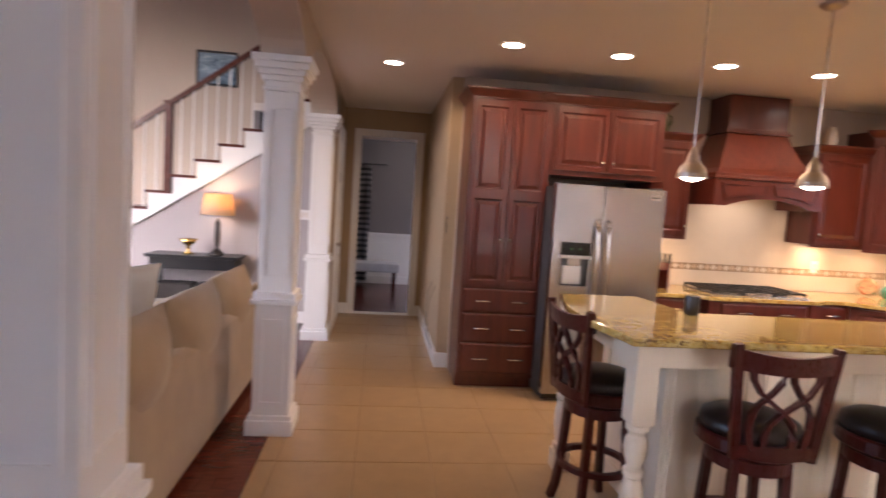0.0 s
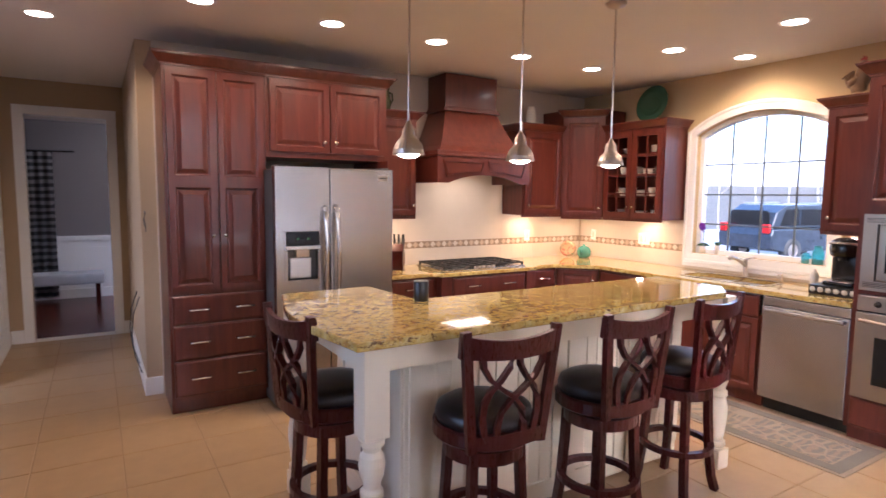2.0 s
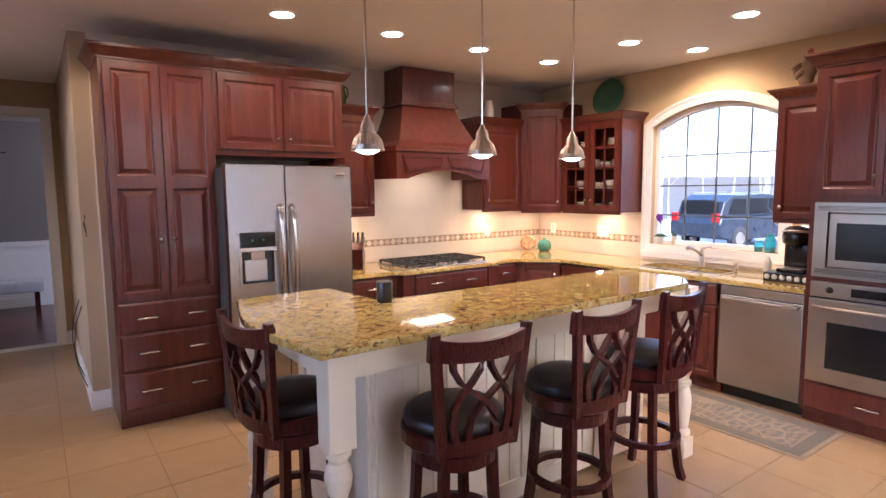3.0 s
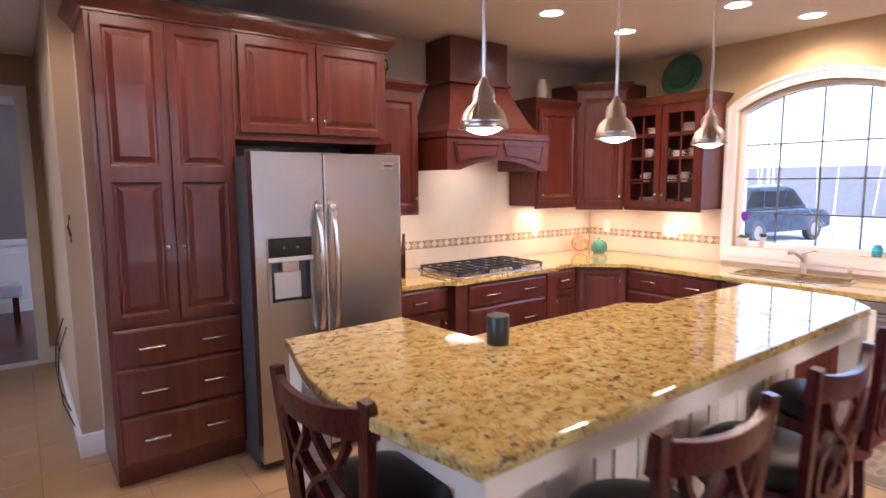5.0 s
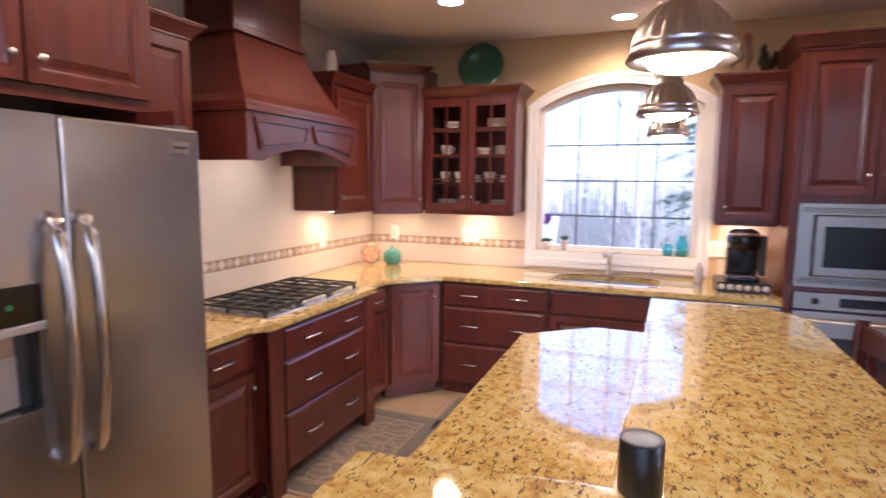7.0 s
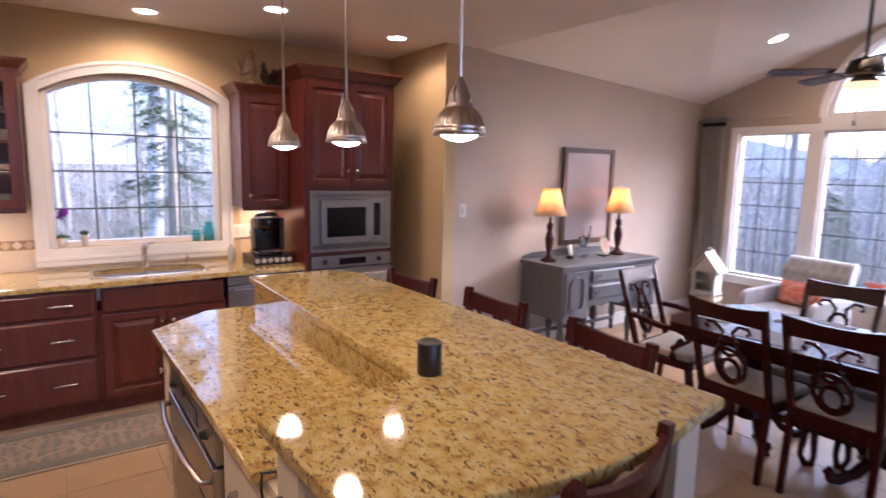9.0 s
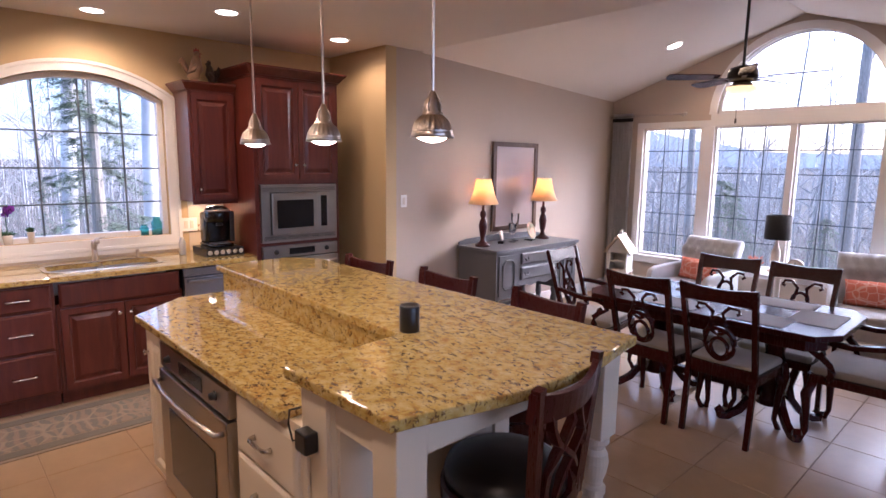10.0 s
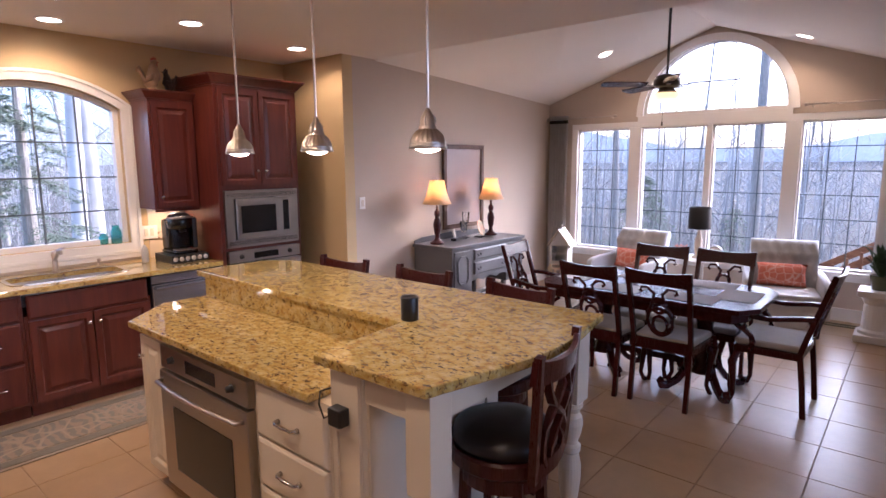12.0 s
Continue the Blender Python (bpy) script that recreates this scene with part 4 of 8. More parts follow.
for a, b, c, d in ((GW[1][1], GW[0][0], GZ0, GZ1), (GW[2][1], GW[1][0], GZ0, GZ1), (GW[3][1], GW[2][0], GZ0, GZ1), (GW[0][1], GW[0][1] + g, GZ0, GZ1), (GW[3][0] - g, GW[3][0], GZ0, GZ1)):
    box(bm, a, YS + 0.001, c, b, YS + 0.022, d, 0.003)
box(bm, GW[3][0] - g, YS + 0.001, GZ1, GW[2][0] - 0.05, YS + 0.024, GZ1 + 0.075, 0.003)
box(bm, GW[1][1] + 0.05, YS + 0.001, GZ1, GW[0][1] + g, YS + 0.024, GZ1 + 0.075, 0.003)
box(bm, GW[2][0] - 0.05, YS + 0.001, GZ1, GW[1][1] + 0.05, YS + 0.025, AZ, 0.003)
box(bm, GW[3][0] - g - 0.02, YS + 0.001, GZ0 - 0.03, GW[0][1] + g + 0.02, YS + 0.05, GZ0, 0.004)
box(bm, GW[3][0] - g, YS + 0.001, GZ0 - 0.10, GW[0][1] + g, YS + 0.02, GZ0 - 0.03, 0.003)
structure("trim_gable_windows", bm, WHITE, "white window casings and sill")
bm = bmesh.new()
for a in ((-0.48, YS + 0.001, 0, XD - 0.001, YS + 0.018, 0.14), (XD - 0.018, YS + 0.02, 0, XD - 0.001, YC, 0.14), (0.612, 5.78, 0, 0.629, YH - 0.001, 0.14), (0.612, 5.76, 0, 0.745, 5.778, 0.14),
          (XW + 0.122, 6.875, 0, XW + 0.138, YH - 0.03, 0.14), (DX1 + 0.092, YH - 0.018, 0, 0.61, YH - 0.001, 0.14), (XW + 0.14, YH - 0.018, 0, DX0 - 0.092, YH - 0.001, 0.14)):
    box(bm, *a, 0.003)
structure("baseboard", bm, WHITE, "white painted baseboard")

# ---------------- recessed lights ----------------
CANS = [(1.731, 4.604), (2.54, 4.604), (3.346, 4.604), (4.147, 4.604), (4.83, 3.61), (4.179, 3.79), (4.40, 1.87), (4.205, 2.915), (0.078, 5.44), (0.911, 4.59)]


def downlight(m, energy):
    t = new("recessed_light")
    t.matrix_basis = m
    tagged(t, "white-trimmed recessed ceiling light, lit warm", "light", "recessed ceiling lights")
    part("trim_ring", lathe(bmesh.new(), [(0.072, -0.002), (0.072, -0.006), (0.092, -0.004), (0.094, -0.001)], 0, 0, 28), WHITE, t, "", True)
    part("lens", lathe(bmesh.new(), [(0, -0.004), (0.071, -0.003), (0.071, -0.001)], 0, 0, 28), BULB, t, "glowing warm lens")
    lamp("downlight", "SPOT", energy, WARM, m @ pose(0, 0, -0.02), 0.07, None, 158)
    return t


CAN_W = 6.4
for x, y in CANS:
    downlight(pose(x, y, H), CAN_W)
for x, y, s in ((3.04, -1.42, 1), (1.115, -1.80, -1)):
    z = RIDGE_Z - slope * abs(x - RIDGE_X)
    downlight(pose(x, y, z - 0.002, 0, math.degrees(math.atan(slope)) * s, 0), CAN_W)

# ---------------- pendants ----------------
def pendant(x, y, zr=1.776):
    t = thing("pendant_light", x, y, 0, 0, "brushed nickel dome pendant light on a thin rod, lit", "pendant light", "pendants over the island")
    part("canopy", lathe(bmesh.new(), [(0, H - 0.001), (0.062, H - 0.001), (0.062, H - 0.008), (0.045, H - 0.024), (0.012, H - 0.034), (0, H - 0.036)], 0, 0, 24), NICKEL, t, "", True)
    part("rod", tube(bmesh.new(), [(0, 0, H - 0.03), (0, 0, zr + 0.15)], 0.0055, 8), NICKEL, t)
    s = [(0.073, 0), (0.078, 0.004), (0.074, 0.012), (0.0745, 0.015), (0.0725, 0.018), (0.0715, 0.022), (0.0725, 0.024), (0.0700, 0.028), (0.067, 0.038), (0.058, 0.057), (0.044, 0.074), (0.036, 0.080), (0.037, 0.086), (0.031, 0.092), (0.030, 0.112), (0.027, 0.118), (0.025, 0.126), (0.016, 0.142), (0.009, 0.158), (0.006, 0.16)]
    inner = [(0.006, 0.09), (0.034, 0.074), (0.052, 0.055), (0.062, 0.036), (0.067, 0.018), (0.0695, 0.002)]
    bm = lathe(bmesh.new(), [(r, zr + z) for r, z in inner + s], 0, 0, 80)
    for v in bm.verts:
        f = (v.co.z - zr - 0.026) / 0.05
        if 0 < f < 1:
            g = 1 + 0.045 * math.sin(math.pi * f) ** 0.5 * math.cos(20 * math.atan2(v.co.y, v.co.x))
            v.co.x, v.co.y = v.co.x * g, v.co.y * g
    part("shade", bm, NICKEL, t, "", True)
    for k in range(4):
        a = k * math.tau / 4 + 0.4
        part("socket_strap", tube(bmesh.new(), [(math.cos(a) * r, math.sin(a) * r, zr + z) for r, z in ((0.033, 0.09), (0.036, 0.102), (0.033, 0.118), (0.022, 0.135))], 0.003, 6), NICKEL, t)
    part("bulb", lathe(bmesh.new(), [(0, zr - 0.016), (0.026, zr - 0.012), (0.046, zr - 0.004), (0.056, zr + 0.006), (0.054, zr + 0.013), (0, zr + 0.015)], 0, 0, 24), BULB, t, "glowing diffuser")
    lamp("pendant_lamp", "SPOT", 0.8, WARM, pose(x, y, zr - 0.022), 0.05, None, 150)
    return t


for x, y in ((1.612, 3.288), (2.300, 3.305), (2.99, 3.30)):
    pendant(x, y)
# under-cabinet lights
UNDER = [(4.30, 5.55, 1.385), (4.90, 5.42, 1.362), (5.02, 4.70, 1.362), (5.02, 2.80, 1.345), (2.60, 5.55, 1.385)]
for x, y, z in UNDER:
    t = tagged(part("under_cabinet_light", lathe(bmesh.new(), [(0, z - 0.012), (0.03, z - 0.012), (0.034, z - 0.008), (0.034, z + 0.009), (0, z + 0.009)], x, y, 18), BULB), "small round lit puck light under a wall cabinet", "light", "under-cabinet lights")
    lamp("puck_lamp", "AREA", 0.5, (1.0, 0.58, 0.23), pose(x, y, z - 0.016), 0.06)
lamp("hood_lamp", "AREA", 0.5, (1.0, 0.74, 0.47), pose(3.405, 5.45, 1.795), 0.5, 0.2)

# ---------------- island ----------------
ISL = thing("kitchen_island", 0, 0, 0, 0, "cream painted kitchen island with panelled sides and turned legs", "island")
part("body", bx(1.606, 3.02, 0.09, 3.15, 3.82, 0.878), CREAM, ISL)
part("end_block", bx(1.455, 3.02, 0.0, 1.605, 3.81, 1.028), CREAM, ISL)
part("knee_wall", bx(1.606, 3.02, 0.879, 3.36, 3.31, 1.028), CREAM, ISL)
part("side_block", bx(3.151, 3.02, 0.09, 3.36, 3.56, 0.878), CREAM, ISL)
part("toe_kick", bx(1.70, 3.04, 0.0, 3.30, 3.50, 0.089), CREAM, ISL)
part("toe_kick", bx(1.63, 3.501, 0.0, 3.13, 3.74, 0.089), CREAM, ISL)
part("angled_end", prism(bmesh.new(), [(3.151, 3.561), (3.36, 3.561), (3.151, 3.82)], "z", 0.09, 0.878), CREAM, ISL)


def turned_leg(x, y):
    bm = bmesh.new()
    box(bm, x - 0.052, y - 0.052, 0.675, x + 0.052, y + 0.052, 1.028, 0.004)
    prof = [(0.036, 0.598), (0.050, 0.592), (0.050, 0.575), (0.038, 0.565), (0.034, 0.552), (0.047, 0.535), (0.052, 0.505), (0.046, 0.468), (0.034, 0.440), (0.033, 0.425), (0.046, 0.415), (0.046, 0.395), (0.037, 0.385), (0.050, 0.33), (0.050, 0.28), (0.040, 0.20), (0.034, 0.165), (0.048, 0.155), (0.048, 0.135), (0.036, 0.12)]
    prof = [(r, 0.12 + (z - 0.12) * 1.157) for r, z in prof]
    lathe(bm, prof + [(0.0, 0.12)], x, y, 22)
    box(bm, x - 0.050, y - 0.050, 0.0, x + 0.050, y + 0.050, 0.118, 0.005)
    return part("turned_leg", bm, CREAM, ISL, "cream turned leg with square top")


for x, y in ((1.205, 3.755), (1.20, 2.80), (3.43, 2.80)):
    turned_leg(x, y)
for a in ((1.262, 2.775, 0.925, 3.375, 2.797, 1.028), (1.165, 2.857, 0.925, 1.187, 3.70, 1.028), (1.262, 3.775, 0.925, 1.453, 3.797, 1.028), (3.443, 2.857, 0.925, 3.465, 3.30, 1.028)):
    part("apron", bx(*a, 0.003), CREAM, ISL)
# panelled south side and ends
for k in range(4):
    a = 1.475 + k * 0.47
    m = ring_prism(bmesh.new(), [(a, 0.02), (a + 0.44, 0.02), (a + 0.44, 1.0), (a, 1.0)], [(a + 0.07, 0.12), (a + 0.37, 0.12), (a + 0.37, 0.92), (a + 0.07, 0.92)], "y", 3.006, 3.019)
    for j in range(1, 4):
        x = a + 0.07 + 0.075 * j
        box(m, x - 0.003, 3.014, 0.125, x + 0.003, 3.0195, 0.915)
    part("side_panel", m, CREAM, ISL)
m = ring_prism(bmesh.new(), [(3.03, 0.02), (3.79, 0.02), (3.79, 0.98), (3.03, 0.98)], [(3.11, 0.13), (3.71, 0.13), (3.71, 0.90), (3.11, 0.90)], "x", 1.441, 1.454)
part("end_panel", m, CREAM, ISL)
m = ring_prism(bmesh.new(), [(1.460, 0.02), (1.600, 0.02), (1.600, 1.02), (1.460, 1.02)], [(1.482, 0.10), (1.578, 0.10), (1.578, 0.80), (1.482, 0.80)], "y", 3.811, 3.822)
part("corner_panel", m, CREAM, ISL)
# fronts toward the sink: drawers and narrow door (local frame turned)
fr_i = thing("island_front", 3.17, 3.82, 0, 180, "", "")
fr_i.name = "front"
fr_i.parent = ISL
for z0, z1 in ((0.636, 0.846), (0.422, 0.626), (0.11, 0.412)):
    d = drawer(fr_i, 1.105, 1.552, z0, z1, 1, CREAM)
d = door(fr_i, 0.022, 0.262, 0.12, 0.846, (0.045, 0.735), None, CREAM)
for o in list(fr_i.children):
    mb = fr_i.matrix_basis.copy()
    o.parent = ISL
    o.matrix_basis = mb
bpy.data.objects.remove(fr_i)
builtin_oven("island_oven", 3.17, 3.82, 180, 0.285, 1.075, 0.13, 0.852, "stainless steel under-counter oven in the island", 0.115)

BOW = [(1.105 - 0.088 * math.sin(math.pi * k / 16) ** 1.3 + 0.045 * k / 16, 2.715 + (3.83 - 2.715) * k / 16) for k in range(17)]
bm = prism(bmesh.new(), [(3.33, 2.73), (3.50, 2.86), (3.515, 3.335), (1.70, 3.365), (1.655, 3.85)] + BOW[::-1], "z", 1.030, 1.066, 0.007)
tagged(part("raised_bar_top", bm, GRANITE), "golden speckled granite bar top on the island", "countertop")
bm = prism(bmesh.new(), [(1.70, 3.315), (3.44, 3.315), (3.45, 3.58), (3.19, 3.878), (1.682, 3.862)], "z", 0.880, 0.915, 0.007)
tagged(part("island_worktop", bm, GRANITE), "golden speckled granite lower worktop of the island", "countertop")
tagged(part("granite_riser", bx(1.70, 3.312, 0.916, 3.42, 3.332, 1.0285), GRANITE), "granite upstand between worktop and bar", "panel")
sp = thing("smart_speaker", 1.70, 3.315, 1.067, 0, "black cylindrical speaker on the island bar", "speaker")
part("body", lathe(bmesh.new(), [(0, 0), (0.036, 0), (0.038, 0.003), (0.038, 0.094), (0.035, 0.099), (0.028, 0.098), (0, 0.097)], 0, 0, 28), BLACK, sp, "", True)
part("top_ring", lathe(bmesh.new(), [(0.032, 0.0985), (0.035, 0.101), (0.038, 0.0985)], 0, 0, 28), SIDE, sp, "", True)
ad = thing("power_adapter", 1.535, 3.823, 0.872, 0, "black plug-in power adapter with looped cord", "adapter")
part("plug", bx(-0.032, 0.0, -0.032, 0.032, 0.045, 0.032, 0.006), BLACK, ad)
part("cord", tube(bmesh.new(), [(0.03, 0.02, 0.0), (0.07, 0.03, -0.025), (0.095, 0.03, 0.02), (0.085, 0.03, 0.07), (0.05, 0.01, 0.085)], 0.0035, 6), BLACK, ad)

# ---------------- bar stools ----------------
def bar_stool(x, y, rz):
    t = thing("bar_stool", x, y, 0, rz, "dark wood swivel bar stool with black leather seat and interlaced back", "bar stool", "stools at the island")
    part("seat_cushion", lathe(bmesh.new(), [(0, 0.767), (0.09, 0.765), (0.16, 0.755), (0.194, 0.736), (0.203, 0.710), (0.197, 0.684), (0, 0.684)], 0, 0, 32), LEATHER, t, "round black leather cushion", True)
    part("seat_frame", lathe(bmesh.new(), [(0.0, 0.683), (0.205, 0.683), (0.213, 0.674), (0.213, 0.627), (0.203, 0.618), (0.150, 0.618), (0.150, 0.612), (0.0, 0.612)], 0, 0, 32), DARKWOOD, t, "", False)
    part("swivel", lathe(bmesh.new(), [(0, 0.612), (0.10, 0.612), (0.10, 0.597), (0, 0.597)], 0, 0, 20), IRON, t)
    part("leg_frame", lathe(bmesh.new(), [(0.0, 0.597), (0.170, 0.597), (0.170, 0.542), (0.12, 0.542), (0.0, 0.552)], 0, 0, 28), DARKWOOD, t)
    for k in range(4):
        a = math.pi / 4 + k * math.pi / 2
        c, s = math.cos(a), math.sin(a)
        pts = [(c * r, s * r, z) for r, z in ((0.152, 0.587), (0.160, 0.42), (0.174, 0.22), (0.192, 0.08), (0.216, 0.0))]
        part("leg", tube(bmesh.new(), pts, 0, square=(0.036, 0.036)), DARKWOOD, t)
    ring = [(0.178 * math.cos(i * math.tau / 28), 0.178 * math.sin(i * math.tau / 28), 0.262) for i in range(28)]
    part("footrest_ring", tube(bmesh.new(), ring, 0, square=(0.030, 0.030), closed=True), DARKWOOD, t)

    def back(u, z):
        """A point of the curved back: u sideways, z up."""
        lean = -0.10 * (z - 0.64)
        return (u, -0.200 + lean + 0.9 * u * u, z)
    for s in (-1, 1):
        pts = [back(s * (0.155 + 0.045 * k / 6), 0.625 + 0.475 * k / 6) for k in range(7)]
        part("back_post", tube(bmesh.new(), pts, 0, square=(0.036, 0.028)), DARKWOOD, t)
    bm = bmesh.new()
    rows = []
    for i in range(13):
        u = -0.218 + 0.436 * i / 12
        dip = 0.022 * (1 - (2 * i / 12 - 1) ** 2)
        p, q = Vector(back(u, 1.000 - dip * 0.6)), Vector(back(u, 1.088 - dip * 1.2))
        n = Vector((0, 0.022, 0))
        rows.append([bm.verts.new(v) for v in (p - n / 2, p + n / 2, q + n / 2, q - n / 2)])
    fs = [f for p, q in zip(rows, rows[1:]) for f in [bm.faces.new((p[i], p[(i + 1) % 4], q[(i + 1) % 4], q[i])) for i in range(4)]]
    fs += [bm.faces.new(rows[0]), bm.faces.new(rows[-1])]
    bmesh.ops.recalc_face_normals(bm, faces=fs)
    part("crest_rail", bm, DARKWOOD, t)
    pts = [back(-0.16 + 0.32 * k / 8, 0.662) for k in range(9)]
    part("lower_rail", tube(bmesh.new(), pts, 0, square=(0.024, 0.055)), DARKWOOD, t)
    for s in (-1, 1):
        for path in (((-0.135, 1.0), (-0.128, 0.945), (-0.098, 0.89), (-0.048, 0.845), (0.005, 0.80), (0.045, 0.745), (0.058, 0.68), (0.056, 0.62)), ((-0.012, 1.0), (-0.022, 0.945), (-0.055, 0.89), (-0.095, 0.84), (-0.118, 0.785), (-0.122, 0.72), (-0.112, 0.66), (-0.10, 0.62))):
            part("back_splat", tube(bmesh.new(), [back(s * u, 0.668 + (z - 0.62) * 0.90) for u, z in path], 0, square=(0.027 + 0.001 * s, 0.016 + 0.001 * s)), DARKWOOD, t)
    return t


st = bar_stool(1.675, 2.735, -6)
for x, y, r in ((2.345, 2.72, 0), (3.00, 2.77, 5), (1.225, 3.30, -80)):
    copy_thing(st, pose(x, y, 0, 0, 0, r))

# ---------------- things on the worktops and cabinets ----------------
def glazed(name, base, rough=0.18):
    return plaster(name, base, 0.12, rough, 0.0)


TEAL, GREEN, OLIVE = glazed("teal_glaze", (0.075, 0.24, 0.20)), glazed("green_glaze", (0.040, 0.115, 0.066)), glazed("olive_glaze", (0.075, 0.085, 0.035))
pl = thing("green_platter", 5.125, 4.70, 2.322, 0, "large round green glazed platter standing on the cabinet", "platter")
m = pose(0, 0, 0.185, 0, -78, 0)
part("dish", lathe(bmesh.new(), [(0, 0.0), (0.085, 0.0), (0.10, 0.012), (0.178, 0.030), (0.185, 0.036), (0.178, 0.040), (0.10, 0.022), (0.08, 0.010), (0, 0.009)], 0, 0, 40, m), GREEN, pl, "", True)
for r in (0.06, 0.12):
    part("ring_relief", lathe(bmesh.new(), [(r, 0.018 + (0.012 if r > 0.1 else -0.006)), (r + 0.004, 0.024 + (0.012 if r > 0.1 else -0.006)), (r + 0.009, 0.019 + (0.012 if r > 0.1 else -0.006))], 0, 0, 36, m), GREEN, pl, "", True)
part("stand", bx(-0.05, -0.06, 0.0, 0.05, 0.06, 0.012, 0.003), IRON, pl)
vs = thing("pitcher", 2.545, 5.52, 2.321, 0, "small olive green glazed pitcher on top of the cabinet", "pitcher")
part("jar", lathe(bmesh.new(), [(0, 0), (0.05, 0), (0.062, 0.03), (0.066, 0.09), (0.052, 0.15), (0.045, 0.17), (0.055, 0.20), (0.048, 0.20), (0.038, 0.17), (0, 0.15)], 0, 0, 24), OLIVE, vs, "", True)
part("handle", tube(bmesh.new(), [(0.05, 0, 0.17), (0.085, 0, 0.16), (0.09, 0, 0.11), (0.064, 0, 0.06)], 0.008, 8), OLIVE, vs, "", True)
vs = thing("vase", 4.27, 5.56, 2.321, 0, "pale cream ceramic vase on top of the cabinet", "vase")
part("jar", lathe(bmesh.new(), [(0, 0), (0.042, 0), (0.050, 0.02), (0.053, 0.10), (0.046, 0.16), (0.036, 0.175), (0.040, 0.195), (0.034, 0.195), (0.030, 0.175), (0, 0.16)], 0, 0, 24), CERAMIC, vs, "", True)

# rooster and hen figurines
def bird(name, x, y, z, rz, h, mat, comb, label):
    t = thing(name, x, y, z, rz, label, "figurine")
    k = h / 0.26
    bm = bmesh.new()
    lathe(bm, [(0, 0.0), (0.045 * k, 0.0), (0.05 * k, 0.012 * k), (0.030 * k, 0.026 * k), (0.024 * k, 0.05 * k), (0, 0.05 * k)], 0, 0, 16)
    tube(bm, [(-0.045 * k, 0, 0.062 * k), (-0.025 * k, 0, 0.055 * k), (0, 0, 0.075 * k), (0.018 * k, 0, 0.110 * k), (0.020 * k, 0, 0.155 * k), (0.020 * k, 0, 0.192 * k), (0.026 * k, 0, 0.215 * k), (0.034 * k, 0, 0.232 * k)], [0.014 * k, 0.038 * k, 0.052 * k, 0.050 * k, 0.036 * k, 0.026 * k, 0.025 * k, 0.010 * k], 14)
    for j in range(6):
        s = (j - 2.5) * 0.006 * k
        tube(bm, [(-0.030 * k, s, 0.07 * k), (-0.060 * k, s * 1.4, 0.105 * k + 0.008 * j * k), (-0.075 * k, s * 1.8, 0.150 * k + 0.006 * j * k), (-0.095 * k, s * 2, 0.135 * k + 0.006 * j * k)], [0.016 * k, 0.015 * k, 0.011 * k, 0.004 * k], 7)
    for s in (-1, 1):
        tube(bm, [(0.022 * k, s * 0.044 * k, 0.125 * k), (-0.005 * k, s * 0.052 * k, 0.095 * k), (-0.040 * k, s * 0.040 * k, 0.070 * k)], [0.014 * k, 0.022 * k, 0.006 * k], 8)
    part("body", bm, mat, t, "", True)
    part("comb", prism(bmesh.new(), [(0.004 * k, 0.215 * k), (0.006 * k, 0.250 * k), (0.016 * k, 0.238 * k), (0.022 * k, 0.262 * k), (0.031 * k, 0.240 * k), (0.040 * k, 0.254 * k), (0.044 * k, 0.228 * k)], "y", -0.005, 0.005), comb, t)
    part("beak", lathe(bmesh.new(), [(0, 0.024), (0.009, 0), (0, 0)], 0, 0, 8, pose(0.042 * k, 0, 0.216 * k, 0, 90, 0)), comb, t)
    part("wattle", lathe(bmesh.new(), [(0, -0.020 * k), (0.007 * k, -0.012 * k), (0.004 * k, 0.004 * k), (0, 0.006 * k)], 0.045 * k, 0, 8, pose(0, 0, 0.20 * k)), comb, t, "", True)
    return t


RED = glazed("red_glaze", (0.36, 0.035, 0.02), 0.35)
bird("rooster_figurine", 5.02, 2.87, 2.311, -110, 0.29, glazed("speckled_cream_glaze", (0.27, 0.165, 0.09), 0.4), RED, "cream ceramic rooster figurine on top of the cabinet")
bird("hen_figurine", 5.03, 2.72, 2.311, 60, 0.21, glazed("dark_brown_glaze", (0.03, 0.018, 0.012), 0.4), glazed("brown_glaze", (0.05, 0.022, 0.013), 0.4), "dark brown hen figurine on top of the cabinet")

# knife block, canister, jars
kb = thing("knife_block", 2.66, 5.46, CT1 + 0.001, -35, "dark wooden knife block with black-handled knives", "knife block")
part("block", prism(bmesh.new(), [(-0.075, 0), (0.065, 0), (0.10, 0.11), (-0.01, 0.23), (-0.075, 0.17)], "x", -0.055, 0.055, 0.003), DARKWOOD, kb)
for i in range(3):
    for j in range(2):
        part("knife_handle", tube(bmesh.new(), [(-0.036 + 0.036 * i, 0.045 - 0.040 * j, 0.16 + 0.035 * j), (-0.042 + 0.042 * i, 0.105 - 0.040 * j, 0.265 + 0.045 * j)], 0, square=(0.018, 0.026)), BLACK, kb)
tp = thing("teapot", 4.95, 5.41, CT1 + 0.001, 20, "teal ceramic teapot in the worktop corner", "teapot")
part("pot", lathe(bmesh.new(), [(0, 0), (0.05, 0), (0.075, 0.03), (0.078, 0.07), (0.06, 0.11), (0.03, 0.125), (0.012, 0.13), (0.015, 0.145), (0, 0.15)], 0, 0, 26), TEAL, tp, "", True)
part("handle", tube(bmesh.new(), [(0.06, 0, 0.10), (0.10, 0, 0.11), (0.115, 0, 0.07), (0.075, 0, 0.035)], 0.008, 8), TEAL, tp, "", True)
